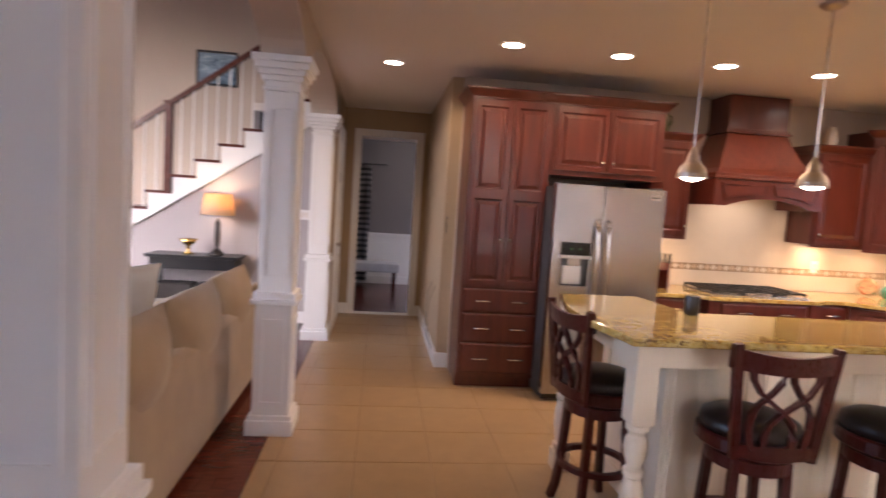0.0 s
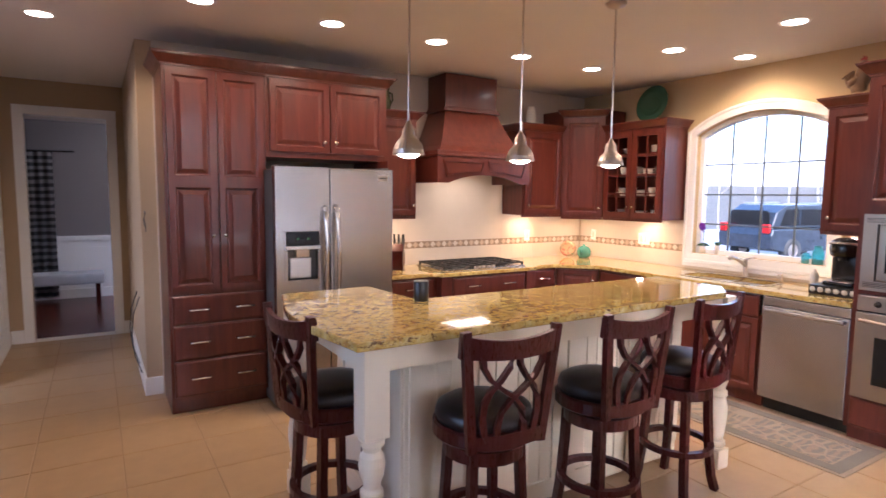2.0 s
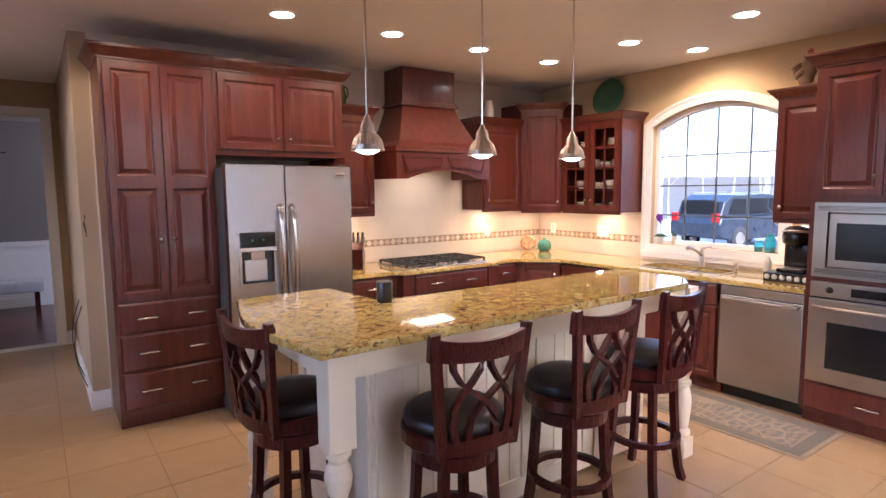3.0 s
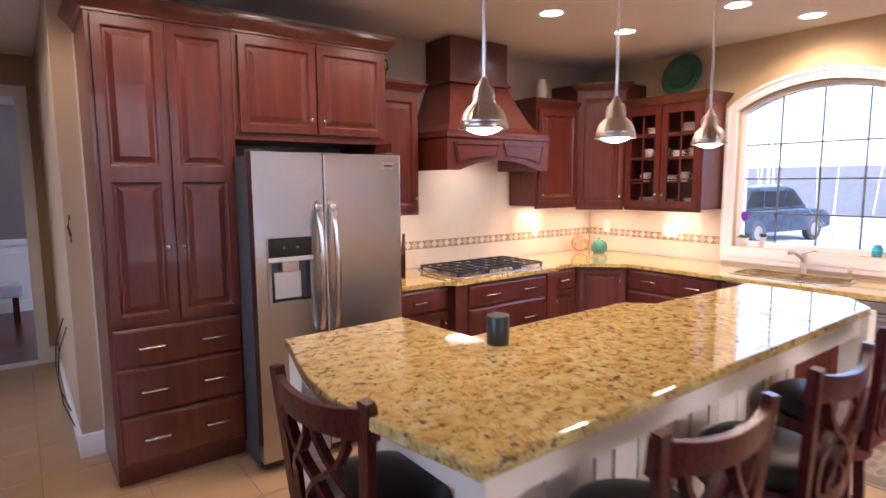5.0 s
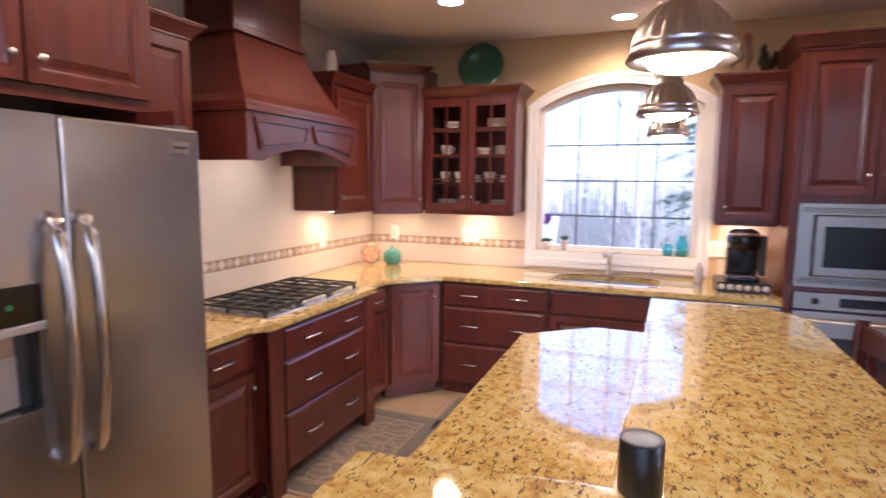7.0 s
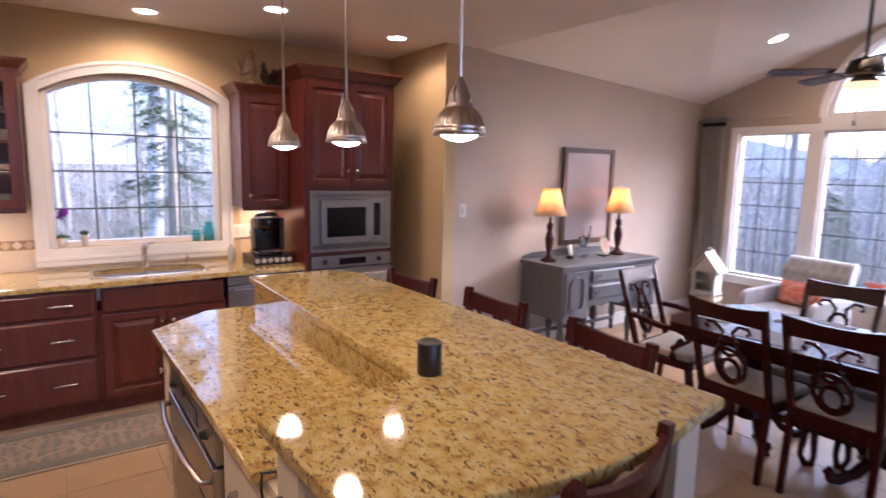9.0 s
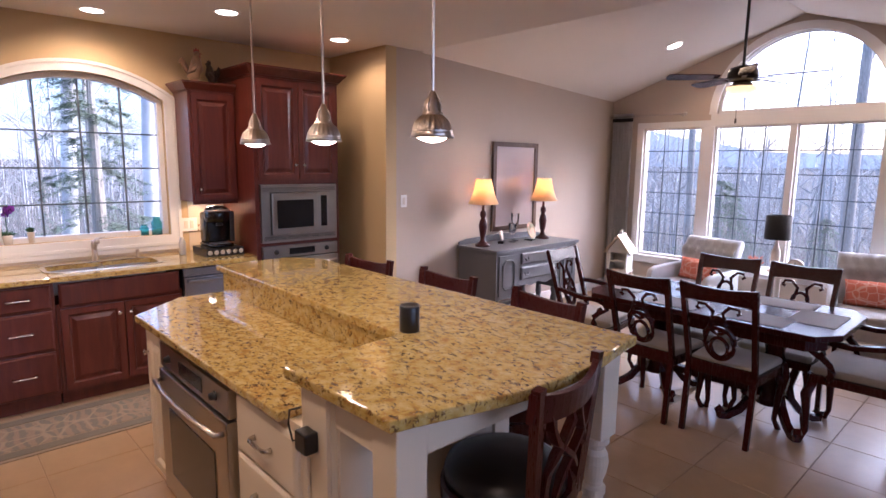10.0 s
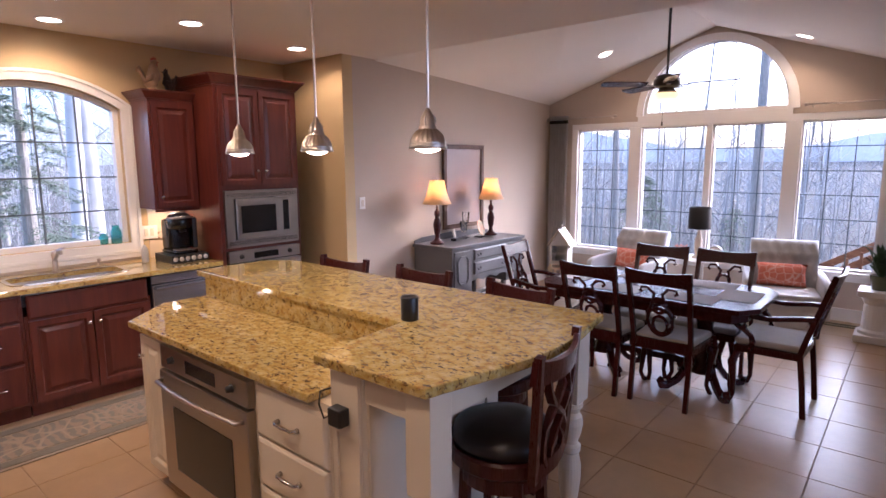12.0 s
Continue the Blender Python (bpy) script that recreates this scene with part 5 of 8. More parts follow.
part("spout", tube(bmesh.new(), [(-0.065, 0, 0.05), (-0.10, 0, 0.075), (-0.12, 0, 0.12)], [0.018, 0.013, 0.009], 8), TEAL, tp, "", True)
PATTERN = material("painted_dish", (0.5, 0.3, 0.2), 0.3)
n = Nodes(PATTERN)
vor = n.node("ShaderNodeTexVoronoi", Scale=38.0)
n.link(n.coords(), vor.inputs["Vector"])
n.colour(n.mix(n.ramp(vor.outputs["Distance"], (0.40, (0, 0, 0)), (0.55, (1, 1, 1))), n.ramp(n.noise(n.coords(), 16, 2), (0.4, (0.45, 0.10, 0.05)), (0.6, (0.12, 0.25, 0.14))), (0.40, 0.26, 0.13)))
ds = thing("decorative_dish", 4.86, 5.57, CT1 + 0.001, 0, "painted floral tray leaning in the worktop corner", "tray")
part("dish", lathe(bmesh.new(), [(0, 0), (0.06, 0), (0.085, 0.012), (0.088, 0.016), (0.06, 0.008), (0, 0.007)], 0, 0, 30, pose(0, 0, 0.088, 74, 0, -45)), PATTERN, ds, "", True)
# coffee maker on its pod drawer
pd = thing("pod_drawer", 4.86, 2.80, CT1 + 0.001, -90, "low black coffee pod drawer under the coffee maker", "drawer box")
part("case", bx(-0.155, -0.16, 0, 0.155, 0.16, 0.065, 0.004), BLACK, pd)
WHITEFOIL = glazed("white_foil", (0.55, 0.53, 0.50), 0.35)
for i in range(6):
    part("coffee_pod", lathe(bmesh.new(), [(0, 0.004), (0.018, 0.004), (0.020, 0), (0, 0)], 0, 0, 14, pose(-0.128 + 0.051 * i, -0.160, 0.034, 90, 0, 0)), WHITEFOIL, pd, "", True)
km = thing("coffee_maker", 4.88, 2.80, CT1 + 0.067, -90, "black single-serve coffee maker", "coffee maker")
BLACKGLOSS = leather_material("glossy_black_plastic", (0.010, 0.010, 0.011), 0.16)
part("foot", bx(-0.095, -0.125, 0.0, 0.095, 0.14, 0.026, 0.010), BLACKGLOSS, km, "", True)
part("body", bx(-0.093, -0.02, 0.02, 0.093, 0.14, 0.285, 0.03), BLACKGLOSS, km, "", True)
part("brew_head", lathe(bmesh.new(), [(0, 0.200), (0.075, 0.200), (0.094, 0.212), (0.100, 0.250), (0.097, 0.290), (0.084, 0.318), (0.055, 0.334), (0, 0.340)], 0, 0, 36, pose(0, -0.015, 0) @ Matrix.Diagonal((1, 1.12, 1, 1))), BLACKGLOSS, km, "", True)
part("spout", lathe(bmesh.new(), [(0, 0.175), (0.024, 0.175), (0.030, 0.205), (0, 0.205)], 0, -0.065, 16), BLACK, km, "", True)
part("drip_tray", bx(-0.07, -0.125, 0.026, 0.07, -0.02, 0.034, 0.003), NICKEL, km)
part("handle", tube(bmesh.new(), [(-0.096, -0.01, 0.295), (-0.082, -0.09, 0.300), (-0.045, -0.124, 0.304), (0.0, -0.134, 0.306), (0.045, -0.124, 0.304), (0.082, -0.09, 0.300), (0.096, -0.01, 0.295)], 0.008, 8), NICKEL, km, "silver lid handle", True)
part("water_tank", bx(0.098, -0.05, 0.03, 0.135, 0.13, 0.29, 0.01), leather_material("smoky_tank", (0.03, 0.03, 0.035), 0.1), km)
bt = thing("soap_bottle", 4.98, 3.05, CT1 + 0.001, 0, "small clear soap bottle beside the window", "bottle")
part("bottle", lathe(bmesh.new(), [(0, 0), (0.026, 0), (0.028, 0.01), (0.028, 0.10), (0.018, 0.125), (0.012, 0.13), (0.012, 0.145), (0, 0.147)], 0, 0, 18), WHITEFOIL, bt, "", True)

# window sill things: orchid, succulent, blue bottle
LEAF = leather_material("green_leaf", (0.035, 0.085, 0.025), 0.45)
PURPLE = leather_material("purple_petal", (0.17, 0.02, 0.33), 0.55)
SILL = WZ0 + 0.001
oc = thing("orchid", 5.255, 4.17, SILL, 0, "purple orchid in a white pot on the window sill", "potted plant")
part("pot", lathe(bmesh.new(), [(0, 0), (0.025, 0), (0.035, 0.07), (0.032, 0.07), (0, 0.055)], 0, 0, 18), CERAMIC, oc, "", True)
part("stem", tube(bmesh.new(), [(0, 0, 0.05), (0.005, 0.0, 0.16), (-0.01, 0.0, 0.25), (-0.05, -0.01, 0.29), (-0.08, -0.02, 0.26)], 0.003, 6), LEAF, oc)
bm = bmesh.new()
for k in range(6):
    c = Vector((0.0 - 0.016 * k, -0.005 * k, 0.22 + 0.02 * math.sin(k * 1.1) + 0.012 * k))
    for j in range(5):
        a = j * math.tau / 5 + k
        lathe(bm, [(0, 0.004), (0.012, 0.002), (0.014, 0), (0, -0.002)], 0, 0, 7, Matrix.Translation(c + Vector((0.0, math.cos(a) * 0.014, math.sin(a) * 0.014))) @ pose(0, 0, 0, 20 * j, 90, 15 * k))
part("blossoms", bm, PURPLE, oc)
bm = bmesh.new()
for k in range(5):
    a = k * math.tau / 5
    tube(bm, [(0, 0, 0.055), (0.03 * math.cos(a), 0.03 * math.sin(a), 0.085), (0.065 * math.cos(a), 0.065 * math.sin(a), 0.07)], [0.010, 0.014, 0.002], 5)
part("leaves", bm, LEAF, oc)
sc = thing("succulent", 5.26, 4.03, SILL, 0, "small succulent in a white cup on the window sill", "potted plant")
part("pot", lathe(bmesh.new(), [(0, 0), (0.02, 0), (0.026, 0.075), (0.034, 0.085), (0.030, 0.085), (0, 0.07)], 0, 0, 16), CERAMIC, sc, "", True)
bm = bmesh.new()
for k in range(14):
    a, r = k * 2.4, 0.006 + 0.0016 * k
    tube(bm, [(r * 0.4 * math.cos(a), r * 0.4 * math.sin(a), 0.075), (r * math.cos(a), r * math.sin(a), 0.112 - 0.001 * k), (r * 1.5 * math.cos(a), r * 1.5 * math.sin(a), 0.12 - 0.001 * k)], [0.006, 0.007, 0.002], 5)
part("leaves", bm, LEAF, sc)
AQUA = material("aqua_glass", (0.20, 0.72, 0.80), 0.05)
Nodes(AQUA).b.inputs["Transmission Weight"].default_value = 0.75
for x, y, h, r in ((5.25, 3.16, 0.15, 0.042), (5.265, 3.255, 0.085, 0.036)):
    b = thing("aqua_jar", x, y, SILL, 0, "aqua blue glass jar on the window sill", "jar", "sill jars")
    part("glass", lathe(bmesh.new(), [(0, 0), (r, 0), (r, h * 0.7), (r * 0.65, h * 0.85), (r * 0.7, h), (r * 0.6, h), (r * 0.55, h * 0.85), (r * 0.9, h * 0.68), (r * 0.9, 0.006), (0, 0.006)], 0, 0, 20), AQUA, b, "", True)

# outlets and switches
def plate(x, y, z, rz, label="white wall switch plate", name="light_switch", n=1):
    t = thing(name, x, y, z, rz, label, "switch", "outlets and switches")
    part("cover", bx(-0.036 * n, -0.006, -0.058, 0.036 * n, 0.0, 0.058, 0.003), WHITE, t)
    for i in range(n):
        c = (i - (n - 1) / 2) * 0.048
        part("rocker", bx(c - 0.014, -0.010, -0.032, c + 0.014, -0.004, 0.032, 0.002), CERAMIC, t)
    return t


plate(4.38, YN - 0.012, 1.16, 0, "cream electrical outlet on the backsplash", "outlet")
plate(XE - 0.012, 5.50, 1.16, -90, "cream electrical outlet on the backsplash", "outlet")
plate(XE - 0.012, 4.80, 1.16, -90, "cream electrical outlet on the backsplash", "outlet", 2)
plate(XE - 0.012, 2.92, 1.14, -90, "cream double outlet beside the coffee maker", "outlet", 2)
plate(XD - 0.001, 1.265, 1.335, -90)

# rugs
RUG = fabric_material("rug_field", (0.190, 0.130, 0.070), 0.1, 300)
n = Nodes(RUG)
vor = n.node("ShaderNodeTexVoronoi", Scale=7.0)
vor.feature = "DISTANCE_TO_EDGE"
n.link(n.coords(), vor.inputs["Vector"])
wav = n.node("ShaderNodeTexWave", Scale=5.0, Distortion=9.0, Detail=3.0)
n.link(n.coords(), wav.inputs["Vector"])
c1 = n.mix(n.ramp(wav.outputs["Fac"], (0.45, (0, 0, 0)), (0.58, (1, 1, 1))), (0.215, 0.145, 0.078), (0.125, 0.105, 0.064))
n.colour(n.mix(n.ramp(vor.outputs["Distance"], (0.02, (1, 1, 1)), (0.06, (0, 0, 0))), c1, (0.275, 0.200, 0.115)))
RUG_B = fabric_material("rug_border", (0.120, 0.092, 0.052), 0.2, 260)
RUG_C = fabric_material("rug_cream", (0.260, 0.185, 0.100), 0.12, 260)


def rug(x, y, rz, w, d, label):
    t = thing("rug", x, y, 0.002, rz, label, "rug", "kitchen rugs")
    part("backing", bx(-w / 2, -d / 2, 0, w / 2, d / 2, 0.006, 0.002), RUG_C, t)
    part("border", ring_prism(bmesh.new(), [(-w / 2 + 0.03, -d / 2 + 0.03), (w / 2 - 0.03, -d / 2 + 0.03), (w / 2 - 0.03, d / 2 - 0.03), (-w / 2 + 0.03, d / 2 - 0.03)], [(-w / 2 + 0.11, -d / 2 + 0.11), (w / 2 - 0.11, -d / 2 + 0.11), (w / 2 - 0.11, d / 2 - 0.11), (-w / 2 + 0.11, d / 2 - 0.11)], "z", 0.005, 0.0085), RUG_B, t)
    part("field", bx(-w / 2 + 0.125, -d / 2 + 0.125, 0.004, w / 2 - 0.125, d / 2 - 0.125, 0.008), RUG, t)
    for r in (0.10, 0.17):
        part("medallion", lathe(bmesh.new(), [(r, 0.0078), (r, 0.0088), (r + 0.02, 0.0088), (r + 0.02, 0.0078)], 0, 0, 32), RUG_C, t)
    return t


rug(4.23, 3.50, 90, 2.35, 0.62, "long patterned beige and sage kitchen rug before the sink")
rug(3.55, 4.90, 0, 1.15, 0.62, "patterned beige and sage rug before the cooktop")

# ---------------- dining room ----------------
def dining_chair(x, y, rz, arms=False, group="chairs round the table"):
    t = thing("dining_armchair" if arms else "dining_chair", x, y, 0, rz, "dark wood dining armchair with scrolled arms and cream seat" if arms else "dark wood dining chair with looped splat and cream seat", "chair", group)
    w = 0.235 if arms else 0.215

    def back(u, z):
        k = max(0.0, z - 0.45)
        return (u, -0.205 - 0.30 * k + 0.35 * u * u, z)
    bm = prism(bmesh.new(), [(-w, -0.20), (w, -0.20), (w + 0.025, 0.20), (w, 0.225), (-w, 0.225), (-w - 0.025, 0.20)], "z", 0.395, 0.445, 0.004)
    part("seat_frame", bm, WALNUT, t)
    bm = prism(bmesh.new(), [(-w + 0.015, -0.185), (w - 0.015, -0.185), (w + 0.012, 0.19), (w - 0.01, 0.212), (-w + 0.01, 0.212), (-w - 0.012, 0.19)], "z", 0.446, 0.492, 0.020)
    part("seat", bm, SEATCLOTH, t, "cream upholstered seat")
    for s in (-1, 1):
        pts = [(s * (w - 0.02), -0.235, 0.0), (s * (w - 0.02), -0.215, 0.22)] + [back(s * (w - 0.018 + 0.010 * k / 5), 0.44 + 0.55 * k / 5) for k in range(6)]
        part("back_post", tube(bmesh.new(), pts, 0, square=(0.030, 0.034)), WALNUT, t)
        pts = [(s * (w - 0.01), 0.19, 0.40), (s * (w + 0.015), 0.215, 0.31), (s * (w + 0.005), 0.205, 0.18), (s * (w - 0.005), 0.20, 0.07), (s * (w + 0.012), 0.222, 0.02), (s * (w + 0.016), 0.228, 0.0)]
        part("front_leg", tube(bmesh.new(), pts, [0.030, 0.030, 0.021, 0.016, 0.018, 0.020], 10), WALNUT, t, "", True)
    bm = bmesh.new()
    rows = []
    for i in range(11):
        u = -w - 0.008 + (2 * w + 0.016) * i / 10
        dip = 0.018 * (1 - (2 * i / 10 - 1) ** 2)
        p, q, n = Vector(back(u, 0.885 + dip * 0.6)), Vector(back(u, 1.0 - dip)), Vector((0, 0.024, 0))
        rows.append([bm.verts.new(v) for v in (p - n / 2, p + n / 2, q + n / 2, q - n / 2)])
    fs = [f for p, q in zip(rows, rows[1:]) for f in [bm.faces.new((p[i], p[(i + 1) % 4], q[(i + 1) % 4], q[i])) for i in range(4)]]
    fs += [bm.faces.new(rows[0]), bm.faces.new(rows[-1])]
    bmesh.ops.recalc_face_normals(bm, faces=fs)
    part("crest_rail", bm, WALNUT, t)
    part("lower_rail", tube(bmesh.new(), [back(-w + 0.02 + (2 * w - 0.04) * k / 6, 0.455) for k in range(7)], 0, square=(0.022, 0.05)), WALNUT, t)
    for cz, rx, rz_ in ((0.745, 0.050, 0.055), (0.625, 0.085, 0.105), (0.60, 0.050, 0.065)):
        ring = [back(rx * math.cos(i * math.tau / 24), cz + rz_ * math.sin(i * math.tau / 24)) for i in range(24)]
        part("splat_ring", tube(bmesh.new(), ring, 0, square=(0.016, 0.020), closed=True), WALNUT, t)
    for s in (-1, 1):
        path = [(0.012, 0.52), (0.085, 0.60), (0.090, 0.68), (0.040, 0.76), (0.028, 0.83), (0.070, 0.875), (0.115, 0.872), (0.128, 0.845), (0.108, 0.835)]
        part("splat_scroll", tube(bmesh.new(), [back(s * u, z) for u, z in path], 0, square=(0.015, 0.018)), WALNUT, t)
        if arms:
            pts = [back(s * w, 0.70), (s * (w + 0.03), -0.15, 0.69), (s * (w + 0.045), 0.0, 0.665), (s * (w + 0.05), 0.12, 0.67), (s * (w + 0.05), 0.19, 0.645), (s * (w + 0.05), 0.20, 0.60), (s * (w + 0.05), 0.165, 0.575), (s * (w + 0.05), 0.135, 0.60)]
            part("arm", tube(bmesh.new(), pts, 0, square=(0.040, 0.030)), WALNUT, t)
            pts = [(s * (w + 0.05), 0.15, 0.575), (s * (w + 0.045), 0.10, 0.53), (s * (w + 0.03), 0.09, 0.48), (s * (w + 0.015), 0.11, 0.42)]
            part("arm_support", tube(bmesh.new(), pts, 0, square=(0.030, 0.034)), WALNUT, t)
    return t


ch = dining_chair(1.395, 0.87, 180)
copy_thing(ch, pose(1.885, 0.89, 0, 0, 0, 178))
copy_thing(ch, pose(1.27, 0.33, 0, 0, 0, 0))
copy_thing(ch, pose(1.77, 0.33, 0, 0, 0, 3))
ac = dining_chair(0.79, 0.47, -92, True)
copy_thing(ac, pose(2.56, 0.60, 0, 0, 0, 97))

tb = thing("dining_table", 1.65, 0.55, 0, 0, "dark polished wood dining table with scrolled pedestals", "table")
bm = prism(bmesh.new(), [(-0.82, -0.30), (-0.72, -0.46), (0.72, -0.46), (0.82, -0.30), (0.82, 0.30), (0.72, 0.46), (-0.72, 0.46), (-0.82, 0.30)], "z", 0.715, 0.752, 0.008)
part("tabletop", bm, WALNUT, tb)
part("apron", prism(bmesh.new(), [(-0.74, -0.26), (-0.66, -0.39), (0.66, -0.39), (0.74, -0.26), (0.74, 0.26), (0.66, 0.39), (-0.66, 0.39), (-0.74, 0.26)], "z", 0.635, 0.714, 0.006), WALNUT, tb)
for px in (-0.40, 0.40):
    part("pedestal", lathe(bmesh.new(), [(0.11, 0.634), (0.12, 0.60), (0.07, 0.56), (0.055, 0.48), (0.085, 0.38), (0.095, 0.30), (0.06, 0.22), (0.07, 0.16), (0.09, 0.13), (0, 0.12)], px, 0, 22), WALNUT, tb, "", True)
    for k in range(4):
        a = math.pi / 4 + k * math.pi / 2
        c, s = math.cos(a), math.sin(a)
        path = [(0.05, 0.42), (0.11, 0.43), (0.15, 0.36), (0.12, 0.26), (0.13, 0.16), (0.20, 0.075), (0.28, 0.03), (0.325, 0.032), (0.335, 0.065), (0.31, 0.082)]
        part("scroll_foot", tube(bmesh.new(), [(px + c * r, s * r, z) for r, z in path], 0, square=(0.045, 0.042)), WALNUT, tb)
part("stretcher", bx(-0.36, -0.03, 0.17, 0.36, 0.03, 0.22, 0.006), WALNUT, tb)
MAT_G = fabric_material("placemat_weave", (0.30, 0.29, 0.29), 0.1, 200)
for x, y, r in ((1.30, 0.82, 0), (1.83, 0.82, 0), (1.30, 0.27, 0), (1.83, 0.27, 0), (1.03, 0.55, 90), (2.28, 0.55, 90)):
    o = tagged(part("placemat", bx(-0.19, -0.135, 0, 0.19, 0.135, 0.004, 0.0015), MAT_G), "grey woven placemat on the dining table", "placemat", "placemats")
    o.matrix_basis = pose(x, y, 0.7525, 0, 0, r)

# tufted armchairs with cushions
CORAL = material("coral_pattern_cloth", (0.75, 0.25, 0.16), 0.9)
n = Nodes(CORAL)
vor = n.node("ShaderNodeTexVoronoi", Scale=13.0)
vor.feature = "DISTANCE_TO_EDGE"
vor.inputs["Randomness"].default_value = 0.35
n.link(n.coords(), vor.inputs["Vector"])
n.colour(n.mix(n.ramp(vor.outputs["Distance"], (0.035, (1, 1, 1)), (0.06, (0, 0, 0))), n.ramp(n.noise(n.coords(), 90, 2), (0.3, (0.62, 0.17, 0.10)), (0.7, (0.74, 0.24, 0.15))), (0.78, 0.46, 0.36)))


def pillow(bm, w, h, d, k=8):
    """A stuffed rectangle, thick in the middle, standing on its long edge."""
    rows = []
    for side in (1, -1):
        g = [[bm.verts.new((w * (i / k - 0.5) * (1 - 0.06 * math.sin(math.pi * j / k)), side * d / 2 * (math.sin(math.pi * i / k) * math.sin(math.pi * j / k)) ** 0.45, h * (j / k) )) for i in range(k + 1)] for j in range(k + 1)]
        for j in range(k):
            for i in range(k):
                bm.faces.new((g[j][i], g[j][i + 1], g[j + 1][i + 1], g[j + 1][i]))
    bmesh.ops.remove_doubles(bm, verts=bm.verts, dist=1e-5)
    bmesh.ops.recalc_face_normals(bm, faces=bm.faces)
    return bm


def tufted_chair(x, y, rz):
    t = thing("tufted_armchair", x, y, 0, rz, "white button-tufted armchair with rolled back by the window", "armchair", "tufted armchairs")
    part("seat", bx(-0.30, -0.22, 0.19, 0.30, 0.32, 0.42, 0.035), LINEN, t, "", True)
    bm = bmesh.new()
    k, rows = 24, []
    for j in range(15):
        f = j / 14
        z = 0.36 + 0.52 * f
        row = []
        for i in range(k + 1):
            u = -0.315 + 0.63 * i / k
            puff = 0.040 * abs(math.sin(math.pi * (i / 4 + (j % 6 >= 3) * 0.5))) * abs(math.sin(math.pi * j / 3.0 + 0.3))
            roll = 0.06 * max(0, f - 0.78) / 0.22
            row.append(bm.verts.new((u, -0.22 - 0.10 * f + puff - roll, z)))
        rows.append(row)
    rows.append([bm.verts.new((v.co.x, v.co.y - 0.055, v.co.z + 0.004)) for v in rows[-1]])
    rows.append([bm.verts.new((v.co.x, v.co.y - 0.03, v.co.z - 0.055)) for v in rows[-1]])
    rows.append([bm.verts.new((v.co.x, -0.36, 0.55)) for v in rows[-1]])
    rows.append([bm.verts.new((v.co.x, -0.34, 0.19)) for v in rows[-1]])
    rows.append([bm.verts.new((v.co.x, -0.20, 0.19)) for v in rows[-1]])
    for p, q in zip(rows, rows[1:] + rows[:1]):
        for i in range(k):
            bm.faces.new((p[i], p[i + 1], q[i + 1], q[i]))
    for e in (0, k):
        bm.faces.new([r[e] for r in rows])
    bmesh.ops.recalc_face_normals(bm, faces=bm.faces)
    bk = part("backrest", bm, LINEN, t, "", True)
    bm = bmesh.new()
    for j, z in enumerate((0.52, 0.62, 0.72)):
        for i in range(5 if j % 2 else 4):
            u = -0.21 + (0.105 * i if j % 2 else 0.105 * i + 0.052)
            lathe(bm, [(0, 0.008), (0.010, 0.005), (0.011, 0), (0, 0)], 0, 0, 8, pose(u, -0.22 - 0.10 * (z - 0.36) / 0.52 + 0.004, z, -90, 0, 0))
    part("tuft_buttons", bm, LINEN, bk)
    for s in (-1, 1):
        bm = prism(bmesh.new(), [(-0.30, 0.19), (0.28, 0.19), (0.29, 0.46), (0.27, 0.53), (0.18, 0.56), (-0.30, 0.58)], "x", s * 0.305, s * 0.375, 0.022)
        part("arm", bm, LINEN, t, "", True)
        for yy in (-0.28, 0.27):
            part("leg", lathe(bmesh.new(), [(0.026, 0.19), (0.020, 0.10), (0.013, 0.0), (0, 0)], s * 0.29, yy, 12), WALNUT, t, "dark tapered leg", True)
    m = pose(x, y, 0, 0, 0, rz)
    p = tagged(part("throw_pillow", pillow(bmesh.new(), 0.46, 0.24, 0.15), CORAL, None, "", True), "coral lumbar pillow with pale ring pattern", "pillow", "coral pillows")
    p.matrix_basis = m @ pose(0.02, -0.12, 0.425, 16, 0, 0)
    return t


tufted_chair(1.08, -1.62, 14)
tufted_chair(2.76, -1.62, -10)

# lamp table between the armchairs
lt = thing("lamp_table", 1.95, -1.80, 0, 0, "small round white side table by the window", "side table")
part("top", lathe(bmesh.new(), [(0, 0.62), (0.25, 0.62), (0.255, 0.61), (0.25, 0.595), (0, 0.595)], 0, 0, 32), WHITE, lt)
part("stem", lathe(bmesh.new(), [(0.03, 0.595), (0.028, 0.3), (0.04, 0.1), (0.16, 0.03), (0.16, 0), (0, 0)], 0, 0, 22), WHITE, lt, "", True)
tl = thing("table_lamp", 2.00, -1.83, 0.621, 0, "white table lamp with a black drum shade, unlit", "lamp")
part("base", lathe(bmesh.new(), [(0, 0), (0.065, 0), (0.068, 0.015), (0.03, 0.04), (0.045, 0.12), (0.045, 0.20), (0.02, 0.28), (0.012, 0.34), (0, 0.345)], 0, 0, 20), CERAMIC, tl, "", True)
part("shade", lathe(bmesh.new(), [(0.125, 0.34), (0.12, 0.585), (0.117, 0.585), (0.122, 0.34), (0.125, 0.34)], 0, 0, 28), BLACKCLOTH, tl, "black drum shade", True)
part("spider", tube(bmesh.new(), [(-0.118, 0, 0.56), (0, 0, 0.565), (0.118, 0, 0.56)], 0.003, 6), NICKEL, tl)
part("stem", tube(bmesh.new(), [(0, 0, 0.34), (0, 0, 0.565)], 0.004, 6), NICKEL, tl)
